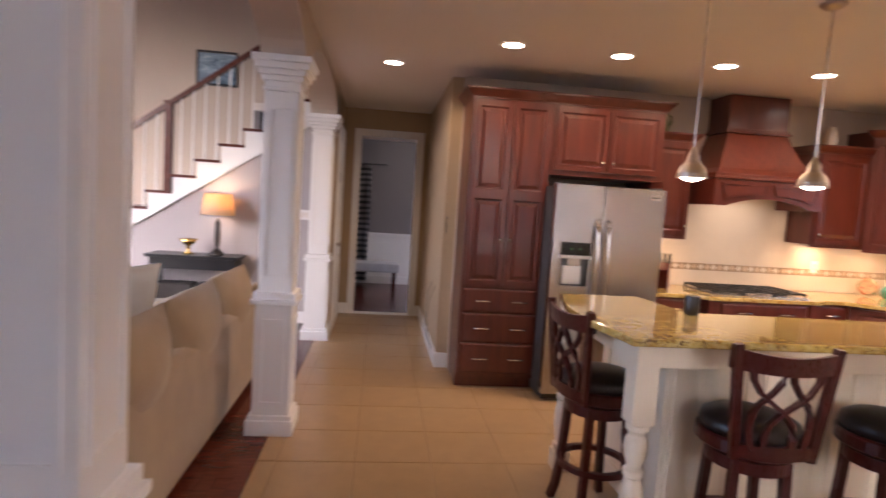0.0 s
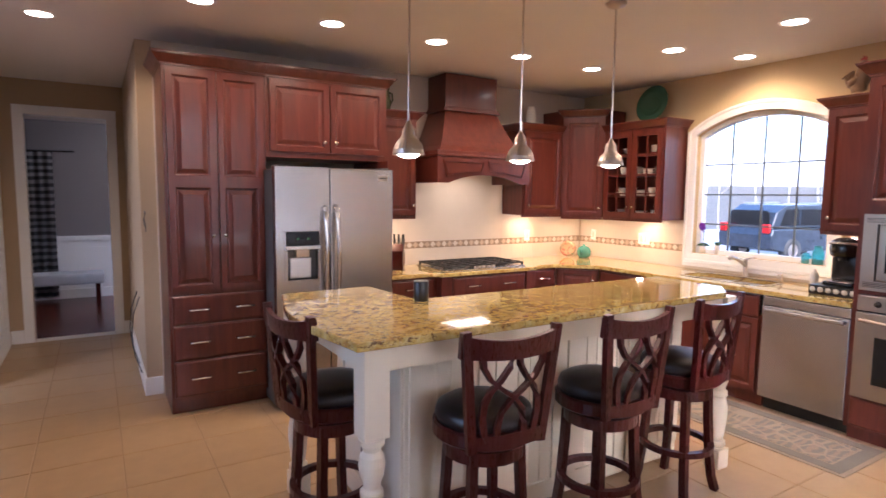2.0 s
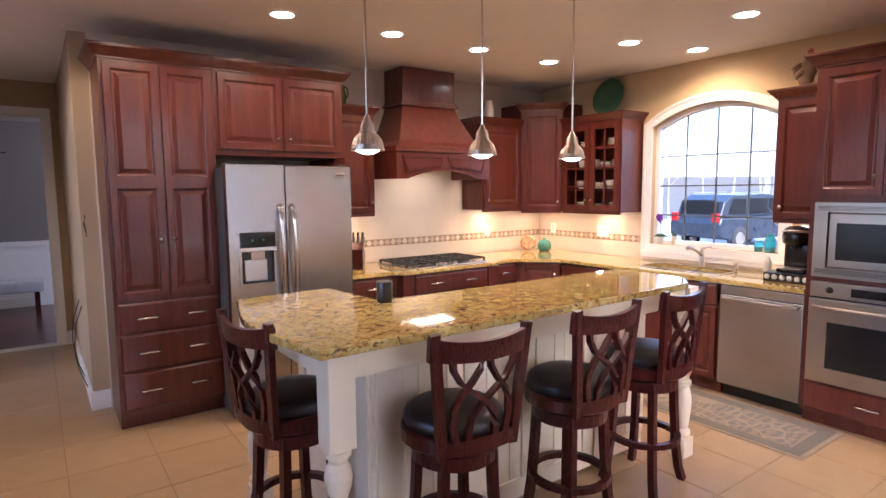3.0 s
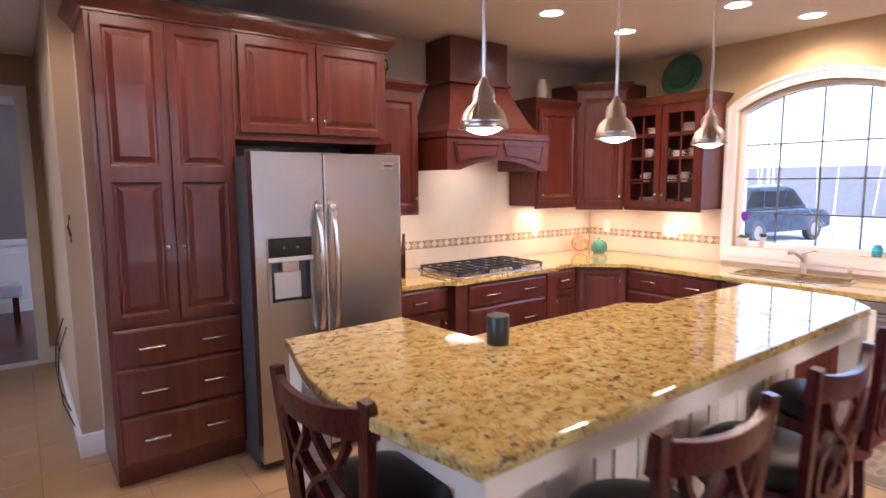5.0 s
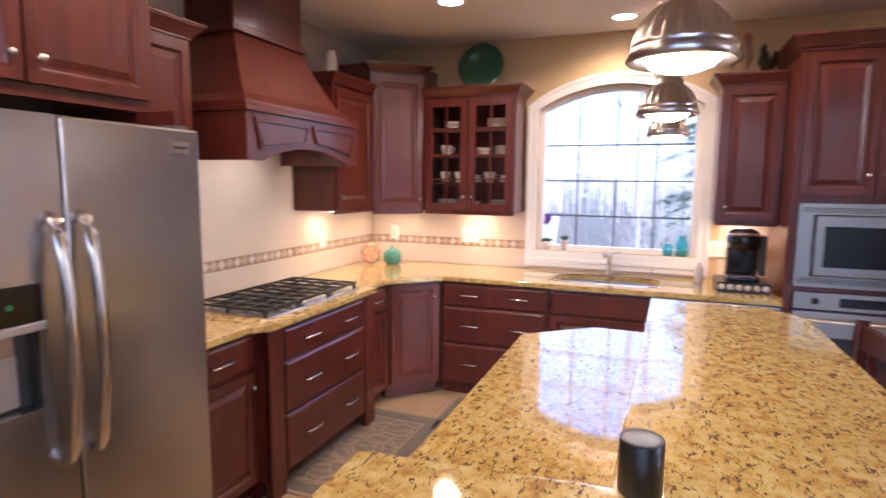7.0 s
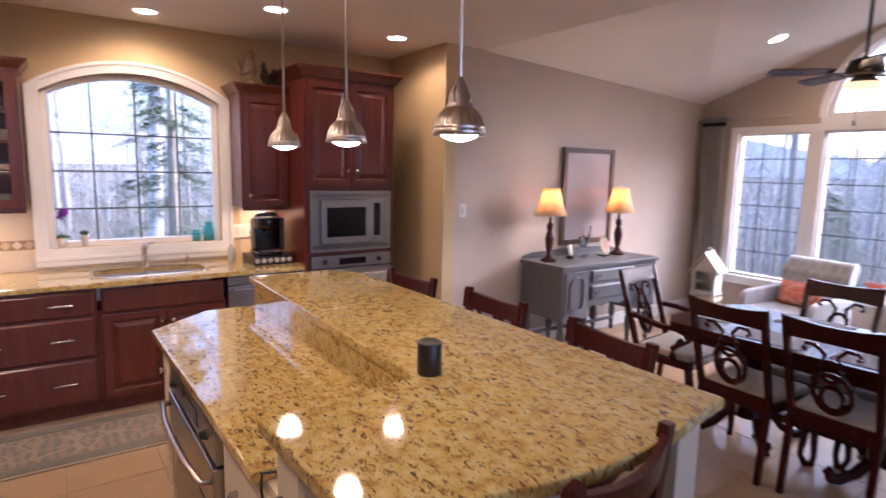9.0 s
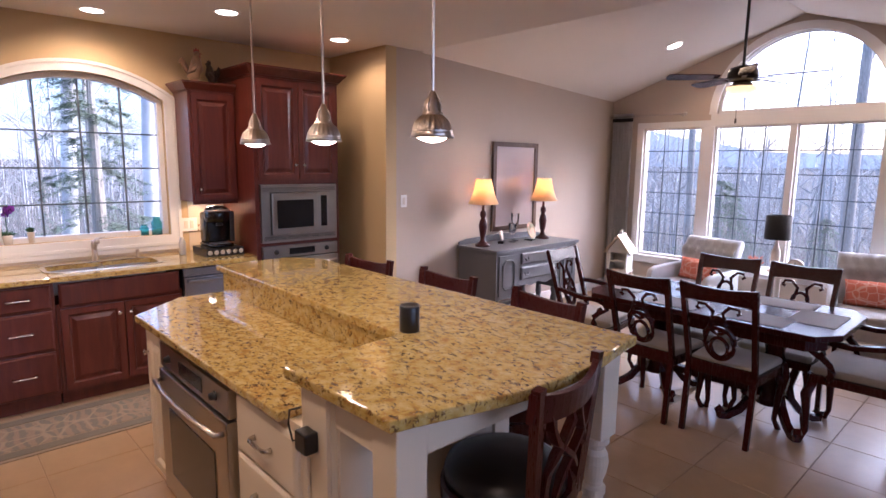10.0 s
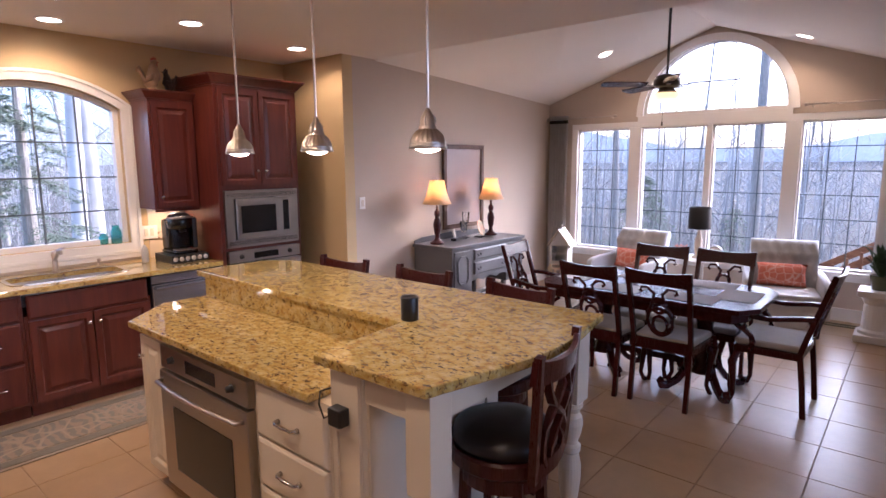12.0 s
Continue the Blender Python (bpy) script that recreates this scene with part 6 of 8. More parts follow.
ck2 = thing("desk_clock", 1.80, -1.78, 0.621, 8, "small round white desk clock on the side table", "clock")
part("case", lathe(bmesh.new(), [(0, 0.02), (0.075, 0.02), (0.08, 0.015), (0.08, -0.015), (0, -0.015)], 0, 0, 26, pose(0, 0, 0.083, 90, 0, 180)), NICKEL, ck2, "", True)
part("dial", lathe(bmesh.new(), [(0, 0.0235), (0.066, 0.0235), (0.066, 0.020), (0, 0.020)], 0, 0, 26, pose(0, 0, 0.083, 90, 0, 180)), CERAMIC, ck2)
part("pointer", bx(-0.003, 0.0225, 0.083, 0.003, 0.0255, 0.13), BLACK, ck2)
fl = thing("flower_pot", 2.16, -1.74, 0.621, 0, "small pot of orange flowers on the side table", "potted plant")
part("pot", lathe(bmesh.new(), [(0, 0), (0.035, 0), (0.045, 0.06), (0.04, 0.06), (0, 0.05)], 0, 0, 16), CERAMIC, fl, "", True)
bm = bmesh.new()
for k in range(26):
    a, r, h = random.uniform(0, 6.28), random.uniform(0.02, 0.07), random.uniform(0.08, 0.14)
    tube(bm, [(r * 0.3 * math.cos(a), r * 0.3 * math.sin(a), 0.05), (r * math.cos(a), r * math.sin(a), h), (1.25 * r * math.cos(a), 1.25 * r * math.sin(a), h + 0.012)], [0.004, 0.010, 0.003], 5)
part("blossoms", bm, leather_material("orange_petal", (0.70, 0.16, 0.06), 0.6), fl)

# sideboard
GREYPAINT = plaster("grey_furniture_paint", (0.100, 0.100, 0.108), 0.06, 0.35, 0.04)
sb = thing("sideboard", 3.715, 0.565, 0, -90, "grey painted antique sideboard with turned legs", "sideboard")
SW, SD, ST = 1.345, 0.535, 0.86
part("top", bx(-0.02, -0.02, ST - 0.035, SW + 0.02, SD, ST, 0.006), GREYPAINT, sb)
part("end_cabinet", bx(0, 0, 0.36, 0.34, SD - 0.01, ST - 0.036), GREYPAINT, sb)
part("end_cabinet", bx(SW - 0.34, 0, 0.36, SW, SD - 0.01, ST - 0.036), GREYPAINT, sb)
part("middle_case", bx(0.341, 0.0, 0.50, SW - 0.341, SD - 0.01, ST - 0.036), GREYPAINT, sb)
part("gallery", prism(bmesh.new(), [(0.0, ST), (SW, ST), (SW, ST + 0.03), (SW - 0.12, ST + 0.055), (SW / 2, ST + 0.075), (0.12, ST + 0.055), (0, ST + 0.03)], "y", SD - 0.022, SD - 0.004), GREYPAINT, sb)
for a, b in ((0.03, 0.31), (SW - 0.31, SW - 0.03)):
    d = part("door", bx(a, -0.014, 0.40, b, -0.001, ST - 0.06, 0.003), GREYPAINT, sb)
    c, zc, hw_, hz = (a + b) / 2, 0.60, 0.095, 0.155
    oct_ = lambda g: [(c - hw_ + g, zc - hz + 0.05), (c - hw_ + 0.05, zc - hz + g), (c + hw_ - 0.05, zc - hz + g), (c + hw_ - g, zc - hz + 0.05), (c + hw_ - g, zc + hz - 0.05), (c + hw_ - 0.05, zc + hz - g), (c - hw_ + 0.05, zc + hz - g), (c - hw_ + g, zc + hz - 0.05)]
    part("octagonal_moulding", ring_prism(bmesh.new(), oct_(0.0), oct_(0.018), "y", -0.026, -0.0145), GREYPAINT, d)
for z0, z1 in ((0.685, 0.80), (0.525, 0.655)):
    d = part("drawer", slab_front(bmesh.new(), 0.37, SW - 0.37, z0, z1), GREYPAINT, sb)
    for x in (0.44, SW - 0.44):
        part("drop_pull", tube(bmesh.new(), [(x - 0.03, -0.022, (z0 + z1) / 2 + 0.01), (x - 0.022, -0.035, (z0 + z1) / 2 - 0.014), (x + 0.022, -0.035, (z0 + z1) / 2 - 0.014), (x + 0.03, -0.022, (z0 + z1) / 2 + 0.01)], 0.005, 6), BLACK, d)
part("skirt", prism(bmesh.new(), [(0.341, 0.50), (0.341, 0.455), (0.45, 0.47), (0.55, 0.445), (SW / 2, 0.475), (SW - 0.55, 0.445), (SW - 0.45, 0.47), (SW - 0.341, 0.455), (SW - 0.341, 0.50)], "y", 0.0, 0.02), GREYPAINT, sb)
for x in (0.04, 0.34, SW - 0.34, SW - 0.04):
    for y in (0.04, SD - 0.06):
        part("leg", lathe(bmesh.new(), [(0.034, 0.36), (0.034, 0.31), (0.022, 0.30), (0.032, 0.26), (0.036, 0.20), (0.020, 0.11), (0.026, 0.09), (0.018, 0.07), (0.024, 0.03), (0.016, 0), (0, 0)], x, y, 14), GREYPAINT, sb, "", True)
part("stretcher", bx(0.06, SD - 0.085, 0.12, SW - 0.06, SD - 0.055, 0.15, 0.004), GREYPAINT, sb)


def buffet_lamp(x, y):
    t = thing("buffet_lamp", x, y, ST + 0.001, 0, "dark turned table lamp with a lit cream bell shade", "lamp", "sideboard lamps")
    part("base", lathe(bmesh.new(), [(0, 0), (0.075, 0), (0.078, 0.015), (0.055, 0.03), (0.030, 0.05), (0.022, 0.08), (0.034, 0.13), (0.044, 0.21), (0.034, 0.26), (0.020, 0.285), (0.032, 0.31), (0.030, 0.35), (0.014, 0.365), (0.012, 0.42), (0, 0.42)], 0, 0, 22), DARKWOOD, t, "", True)
    prof = [(0.155, 0.43), (0.130, 0.48), (0.108, 0.54), (0.092, 0.61), (0.078, 0.68), (0.075, 0.68), (0.089, 0.61), (0.105, 0.54), (0.127, 0.48), (0.152, 0.43), (0.155, 0.43)]
    part("shade", lathe(bmesh.new(), prof, 0, 0, 24), SHADE_LIT, t, "cream fabric bell shade", True)
    part("harp", tube(bmesh.new(), [(0, 0, 0.42), (0.03, 0, 0.50), (0.03, 0, 0.62), (0, 0, 0.69)], 0.003, 6), NICKEL, t)
    part("finial", lathe(bmesh.new(), [(0, 0.71), (0.008, 0.70), (0.006, 0.69), (0.010, 0.68), (0, 0.68)], 0, 0, 10), NICKEL, t, "", True)
    part("bulb", lathe(bmesh.new(), [(0, 0.575), (0.022, 0.56), (0.028, 0.535), (0.018, 0.50), (0.012, 0.47), (0, 0.47)], 0, 0, 14), BULB, t, "", True)
    lamp("buffet_bulb", "POINT", 1.1, (1.0, 0.70, 0.42), pose(x, y, ST + 0.60), 0.03)
    return t


SHADE_LIT = fabric_material("translucent_shade", (0.82, 0.70, 0.50))
n = Nodes(SHADE_LIT)
tr = SHADE_LIT.node_tree.nodes.new("ShaderNodeBsdfTranslucent")
tr.inputs["Color"].default_value = (0.74, 0.50, 0.26, 1)
mx = SHADE_LIT.node_tree.nodes.new("ShaderNodeMixShader")
mx.inputs[0].default_value = 0.55
out = SHADE_LIT.node_tree.nodes["Material Output"]
n.link(n.b.outputs[0], mx.inputs[1])
n.link(tr.outputs[0], mx.inputs[2])
n.link(mx.outputs[0], out.inputs["Surface"])
buffet_lamp(4.02, 0.44)
buffet_lamp(4.02, -0.55)
mr = thing("framed_print", XD - 0.005, -0.33, 1.46, -90, "pale pinkish print in a brown wooden frame above the sideboard", "picture")
part("frame", ring_prism(bmesh.new(), [(-0.38, -0.50), (0.38, -0.50), (0.38, 0.47), (-0.38, 0.47)], [(-0.33, -0.45), (0.33, -0.45), (0.33, 0.42), (-0.33, 0.42)], "y", -0.03, 0.0), wood("mirror_frame_wood", (0.05, 0.025, 0.014), (0.10, 0.055, 0.03), (0.16, 0.09, 0.05), 0.4), mr)
part("print", bx(-0.332, -0.014, -0.452, 0.332, -0.006, 0.422), plaster("pale_print", (0.46, 0.39, 0.375), 0.2, 0.12, 0.0), mr)
pt = thing("display_plate", 4.00, -0.30, ST + 0.001, -70, "patterned oval plate on a dark stand", "plate")
part("plate", lathe(bmesh.new(), [(0, 0), (0.06, 0), (0.10, 0.014), (0.102, 0.018), (0.06, 0.006), (0, 0.006)], 0, 0, 26, pose(0, 0, 0.105, 72, 0, 0) @ Matrix.Diagonal((1.25, 0.95, 1, 1))), PATTERN, pt, "", True)
part("easel", tube(bmesh.new(), [(-0.06, -0.045, 0.03), (-0.06, -0.045, 0.004), (0, 0.06, 0.006), (0.06, -0.045, 0.004), (0.06, -0.045, 0.03)], 0.006, 6), BLACK, pt)
el = thing("small_clock", 4.03, 0.14, ST + 0.001, -60, "small round ornament clock on a dark stand", "ornament")
part("dial", lathe(bmesh.new(), [(0, 0.012), (0.05, 0.012), (0.055, 0.006), (0.05, -0.01), (0, -0.01)], 0, 0, 22, pose(0, 0, 0.085, 78, 0, 0)), CERAMIC, el, "", True)
part("stand", bx(-0.045, -0.03, 0, 0.045, 0.03, 0.03, 0.006), BLACK, el)
CLEAR = material("drinking_glass", (0.95, 0.95, 0.95), 0.02)
Nodes(CLEAR).b.inputs["Transmission Weight"].default_value = 1.0
Nodes(CLEAR).b.inputs["IOR"].default_value = 1.08
for x, y, h in ((4.05, -0.06, 0.20), (4.10, -0.16, 0.30)):
    g = thing("glass_vase", x, y, ST + 0.001, 0, "clear glass stemmed vase on the sideboard", "vase", "clear glass")
    part("glass", lathe(bmesh.new(), [(0, 0), (0.04, 0), (0.006, 0.012), (0.006, h * 0.35), (0.035, h * 0.5), (0.045, h), (0.042, h), (0.032, h * 0.52), (0, h * 0.40)], 0, 0, 20), CLEAR, g, "", True)

# curtains
n = Nodes(CURTAIN)
tr = CURTAIN.node_tree.nodes.new("ShaderNodeBsdfTranslucent")
tr.inputs["Color"].default_value = (0.70, 0.67, 0.64, 1)
mx = CURTAIN.node_tree.nodes.new("ShaderNodeMixShader")
mx.inputs[0].default_value = 0.45
n.link(n.b.outputs[0], mx.inputs[1])
n.link(tr.outputs[0], mx.inputs[2])
n.link(mx.outputs[0], CURTAIN.node_tree.nodes["Material Output"].inputs["Surface"])


def curtain(x0, x1, label):
    t = thing("curtain", 0, 0, 0, 0, label, "curtain", "dining curtains")
    bm = bmesh.new()
    k = 48
    lo, hi = [], []
    for i in range(k + 1):
        x = x0 + (x1 - x0) * i / k
        y = YS + 0.085 + 0.028 * math.sin(i * 0.92) + 0.008 * math.sin(i * 2.3)
        lo.append((x, y)), hi.append((x, y))
    rows = [[bm.verts.new((x, y * 1.0 + 0.006 * math.sin(j + x * 30), z)) for x, y in lo] for j, z in enumerate((0.03, 0.6, 1.2, 1.8, 2.29, 2.36))]
    for p, q in zip(rows, rows[1:]):
        for i in range(k):
            bm.faces.new((p[i], p[i + 1], q[i + 1], q[i]))
    bmesh.ops.solidify(bm, geom=bm.faces[:], thickness=0.004)
    part("drape", bm, CURTAIN, t, "", True)
    bm = bmesh.new()
    rows = [[bm.verts.new((x, y + 0.008, z)) for x, y in lo] for z in (2.255, 2.30)]
    for i in range(k):
        bm.faces.new((rows[0][i], rows[0][i + 1], rows[1][i + 1], rows[1][i]))
    bmesh.ops.solidify(bm, geom=bm.faces[:], thickness=0.003)
    part("dark_band", bm, BLACKCLOTH, t, "black band near the top")
    return t


curtain(3.93, 4.22, "pale grey gathered curtain with a black band")
curtain(-0.10, 0.30, "pale grey gathered curtain with a black band")
for a, b in ((3.25, 4.24), (-0.15, 1.12)):
    t = thing("curtain_rod", 0, 0, 0, 0, "slim bronze curtain rod with ball finials", "curtain rod", "curtain rods")
    part("rod", tube(bmesh.new(), [(a, YS + 0.09, 2.32), (b, YS + 0.09, 2.32)], 0.009, 10), NICKEL, t, "", True)
    for x in (a, b):
        part("finial", lathe(bmesh.new(), [(0, 0.022), (0.016, 0.014), (0.022, 0), (0.016, -0.014), (0, -0.022)], 0, 0, 14, pose(x, YS + 0.09, 2.32)), NICKEL, t, "", True)
    for x in (a + 0.06, b - 0.06):
        part("bracket", tube(bmesh.new(), [(x, YS + 0.001, 2.30), (x, YS + 0.05, 2.30), (x, YS + 0.09, 2.315)], 0.007, 8), NICKEL, t)

# little white house on a stand
hs = thing("decorative_birdhouse", 3.74, -1.80, 0, 12, "white wooden decorative birdhouse lantern on a stand", "ornament")
bm = bmesh.new()
for sx in (-0.11, 0.11):
    for sy in (-0.11, 0.11):
        box(bm, sx - 0.015, sy - 0.015, 0, sx + 0.015, sy + 0.015, 0.38, 0.003)
box(bm, -0.14, -0.14, 0.30, 0.14, 0.14, 0.33, 0.003), box(bm, -0.13, -0.13, 0.10, 0.13, 0.13, 0.12, 0.003)
part("stand", bm, CREAM, hs)
bm = bmesh.new()
ring_prism(bm, [(-0.12, 0.385), (0.12, 0.385), (0.12, 0.64), (-0.12, 0.64)], [(-0.09, 0.41), (0.09, 0.41), (0.09, 0.62), (-0.09, 0.62)], "y", 0.105, 0.12)
box(bm, -0.12, -0.12, 0.385, -0.105, 0.105, 0.64), box(bm, 0.105, -0.12, 0.385, 0.12, 0.105, 0.64), box(bm, -0.105, -0.12, 0.385, 0.105, -0.105, 0.64), box(bm, -0.13, -0.13, 0.37, 0.13, 0.13, 0.385), box(bm, -0.09, 0.09, 0.50, 0.09, 0.10, 0.52)
# white darkened in the paint so the house reads as shaded
SHADED_WHITE = plaster("shaded_white_paint", (0.55, 0.54, 0.52), 0.08, 0.8)
part("house", bm, SHADED_WHITE, hs)
part("gable", prism(bmesh.new(), [(-0.12, 0.64), (0.12, 0.64), (0, 0.80)], "y", -0.12, 0.12), SHADED_WHITE, hs)
bm = bmesh.new()
for s in (-1, 1):
    prism(bm, [(s * 0.16, 0.605), (s * 0.17, 0.62), (0, 0.845), (0, 0.815)], "y", -0.15, 0.15)
part("roof", bm, CREAM, hs)
part("finial", lathe(bmesh.new(), [(0.02, 0.83), (0.012, 0.86), (0.02, 0.875), (0, 0.90)], 0, 0, 10), WHITE, hs, "", True)

# white pedestal with a plant
pe = thing("plaster_pedestal", 0.30, -1.72, 0, 0, "white plaster pedestal with fluted shaft", "pedestal")
bm = bmesh.new()
box(bm, -0.17, -0.17, 0, 0.17, 0.17, 0.07, 0.008), box(bm, -0.17, -0.17, 0.44, 0.17, 0.17, 0.50, 0.008)
lathe(bm, [(0.15, 0.07), (0.15, 0.10), (0.125, 0.12), (0.115, 0.36), (0.14, 0.40), (0.15, 0.44)], 0, 0, 20)
part("shaft", bm, WHITE, pe)
pp = thing("potted_fern", 0.30, -1.72, 0.501, 0, "dark green leafy plant in a brown pot on the pedestal", "potted plant")
part("pot", lathe(bmesh.new(), [(0, 0), (0.07, 0), (0.095, 0.13), (0.10, 0.14), (0.09, 0.14), (0, 0.12)], 0, 0, 20), OLIVE, pp, "", True)
bm = bmesh.new()
for k in range(60):
    a, r, h = random.uniform(0, 6.28), random.uniform(0.05, 0.20), random.uniform(0.10, 0.32)
    c, s = math.cos(a), math.sin(a)
    w_ = 0.022
    v = [bm.verts.new(p) for p in ((0.02 * c, 0.02 * s, 0.12), (r * 0.6 * c - w_ * s, r * 0.6 * s + w_ * c, 0.12 + h * 0.8), (r * c, r * s, 0.12 + h), (r * 0.6 * c + w_ * s, r * 0.6 * s - w_ * c, 0.12 + h * 0.8))]
    bm.faces.new(v)
part("leaves", bm, LEAF, pp)
vt = thing("floor_vent", 0.62, -2.12, 0.0005, 0, "bronze slotted floor register by the wall", "vent")
bm = ring_prism(bmesh.new(), [(-0.16, -0.06), (0.16, -0.06), (0.16, 0.06), (-0.16, 0.06)], [(-0.145, -0.045), (0.145, -0.045), (0.145, 0.045), (-0.145, 0.045)], "z", 0.0, 0.006)
for k in range(14):
    box(bm, -0.14 + 0.021 * k, -0.046, 0.001, -0.132 + 0.021 * k, 0.046, 0.004)
part("grille", bm, OLIVE, vt)

# ceiling fan
fn = thing("ceiling_fan", RIDGE_X, -0.78, 0, 42, "dark bronze ceiling fan with five blades and lit glass bowl", "ceiling fan")
BRONZE = leather_material("dark_bronze", (0.020, 0.014, 0.011), 0.32)
part("downrod", tube(bmesh.new(), [(0, 0, RIDGE_Z - 0.01), (0, 0, 2.55)], 0.013, 10), BRONZE, fn)
part("canopy", lathe(bmesh.new(), [(0, RIDGE_Z + 0.03), (0.07, RIDGE_Z + 0.0), (0.06, RIDGE_Z - 0.05), (0.02, RIDGE_Z - 0.09), (0, RIDGE_Z - 0.09)], 0, 0, 20), BRONZE, fn, "", True)
part("motor", lathe(bmesh.new(), [(0, 2.57), (0.05, 2.565), (0.11, 2.545), (0.125, 2.51), (0.125, 2.46), (0.10, 2.435), (0.06, 2.425), (0, 2.42)], 0, 0, 28), BRONZE, fn, "", True)
part("light_kit", lathe(bmesh.new(), [(0, 2.43), (0.07, 2.425), (0.10, 2.40), (0.105, 2.385), (0.09, 2.38), (0, 2.38)], 0, 0, 24), NICKEL, fn, "", True)
FANGLASS = glow_material("lit_amber_glass", (1.0, 0.62, 0.22), 0.35)
part("glass_bowl", lathe(bmesh.new(), [(0.125, 2.385), (0.12, 2.36), (0.09, 2.325), (0.04, 2.305), (0, 2.30)], 0, 0, 28), FANGLASS, fn, "glowing amber glass bowl", True)
for k in range(5):
    a = k * math.tau / 5
    m = pose(0, 0, 0, 0, 0, math.degrees(a))
    bm = prism(bmesh.new(), [(0.20, -0.05), (0.30, -0.062), (0.60, -0.068), (0.64, -0.05), (0.65, 0.0), (0.64, 0.05), (0.60, 0.068), (0.30, 0.062), (0.20, 0.05)], "z", -0.004, 0.004)
    bmesh.ops.transform(bm, matrix=m @ pose(0, 0, 2.47) @ pose(0, 0, 0, 12, 0, 0), verts=bm.verts)
    b = part("blade", bm, WALNUT, fn)
    bm = box(bmesh.new(), 0.10, -0.02, 2.45, 0.24, 0.02, 2.458, 0.003, m)
    part("blade_iron", bm, BRONZE, b)
part("pull_chain", tube(bmesh.new(), [(0.03, 0, 2.31), (0.03, 0, 2.12)], 0.002, 5), BRONZE, fn)
part("chain_pull", lathe(bmesh.new(), [(0, 2.12), (0.008, 2.11), (0.010, 2.08), (0, 2.07)], 0.03, 0, 8), BRONZE, fn)
lamp("fan_lamp", "POINT", 0.8, (1.0, 0.66, 0.34), pose(RIDGE_X, -0.78, 2.26), 0.06)

# ---------------- living room, stairs, hall ----------------
YL = 7.42
bm = bmesh.new()
run, rise, X0, ZT0 = 0.266, 0.195, -2.64, 1.495
box(bm, -6.0, 9.0, 0, -0.62, 9.12, 5.2)
structure("wall_stair", bm, WALL, "tall beige stairwell wall")
bm = bmesh.new()
x = lambda z: X0 + (z - ZT0) / rise * run
prism(bm, [(-6.0, 0), (XW - 0.14, 0), (XW - 0.14, 2.60), (X0 - 6 * run, 0.04), (-6.0, 0.03)], "y", YL, YL + 0.10)
structure("wall_under_stair", bm, WALL_GREY, "grey-lilac wall under the staircase")
bm = bmesh.new()
box(bm, -6.12, YS, 0, -6.0, -0.5, 5.2), box(bm, -6.12, 6.0, 0, -6.0, 9.12, 5.2), box(bm, -6.12, -0.5, 0, -6.0, 6.0, 0.3), box(bm, -6.12, -0.5, 4.4, -6.0, 6.0, 5.2)
structure("wall_living_west", bm, WALL_GREY, "grey-lilac living room wall")
structure("wall_living_south", bx(-6.0, YS - 0.12, 0, -0.6, YS, 5.2), WALL_GREY, "grey-lilac living room wall")
structure("ceiling_living", bx(-6.12, YS - 0.12, 5.2, -0.6, 9.12, 5.3), CEIL, "high off-white living room ceiling")
structure("wall_upper", bx(-0.74, YS - 0.12, H + 0.001, -0.60, 9.12, 5.2), WALL, "beige upper wall over the columns")

sr = thing("staircase", 0, 0, 0, 0, "white staircase with dark red treads and wooden handrail", "staircase", "", "structure")
TREAD = wood("dark_red_tread", (0.045, 0.010, 0.007), (0.085, 0.022, 0.014), (0.13, 0.04, 0.024), 0.25, (2, 14, 14))
for k in range(-7, 8):
    z, xx = ZT0 + rise * k, X0 + run * k
    if z < 0.1:
        continue
    part("tread", bx(xx - 0.03, YL - 0.045, z - 0.032, xx + run, 8.99, z, 0.006), TREAD, sr, "dark red-brown tread")
    part("riser", bx(xx, YL - 0.02, z - rise, xx + 0.015, 8.99, z - 0.033), WHITE, sr)
pts = []
for k in range(-7, 8):
    pts += [(X0 + run * k, ZT0 + rise * (k - 1) - 0.033), (X0 + run * k, ZT0 + rise * k - 0.033)]
pts = [p for p in pts if p[1] > 0.1]
pts += [(X0 + run * 8, pts[-1][1]), (X0 + run * 8, pts[-1][1] - 0.25), (pts[0][0], pts[0][1] - 0.16)]
part("stringer", prism(bmesh.new(), pts, "y", YL - 0.022, YL - 0.001), WHITE, sr, "white stepped stringer")
for k in range(-5, 8):
    for f in (0.25, 0.75):
        xx, z = X0 + run * (k + f), ZT0 + rise * k
        top = ZT0 + rise * (k + f) + 0.82
        part("baluster", tube(bmesh.new(), [(xx, YL + 0.03, z), (xx, YL + 0.03, z + 0.2), (xx, YL + 0.03, top)], [0.015, 0.012, 0.009], 6), WHITE, sr)
part("handrail", tube(bmesh.new(), [(X0 + run * f, YL + 0.03, ZT0 + rise * f + 0.85) for f in (-5, -1, 3, 8)], 0, square=(0.06, 0.055)), TREAD, sr, "dark wood handrail")
for k in (0.75, 5.4):
    xx, z = X0 + run * k, ZT0 + rise * int(k)
    part("newel_post", box(bx(xx - 0.04, YL - 0.01, z, xx + 0.04, YL + 0.07, z + 1.0, 0.006), xx - 0.05, YL - 0.02, z + 1.0, xx + 0.05, YL + 0.08, z + 1.03, 0.004), TREAD, sr, "dark wood newel post")
structure("baseboard_living", bx(-6.0, YL - 0.018, 0, XW - 0.15, YL - 0.001, 0.14, 0.003), WHITE, "white painted baseboard")
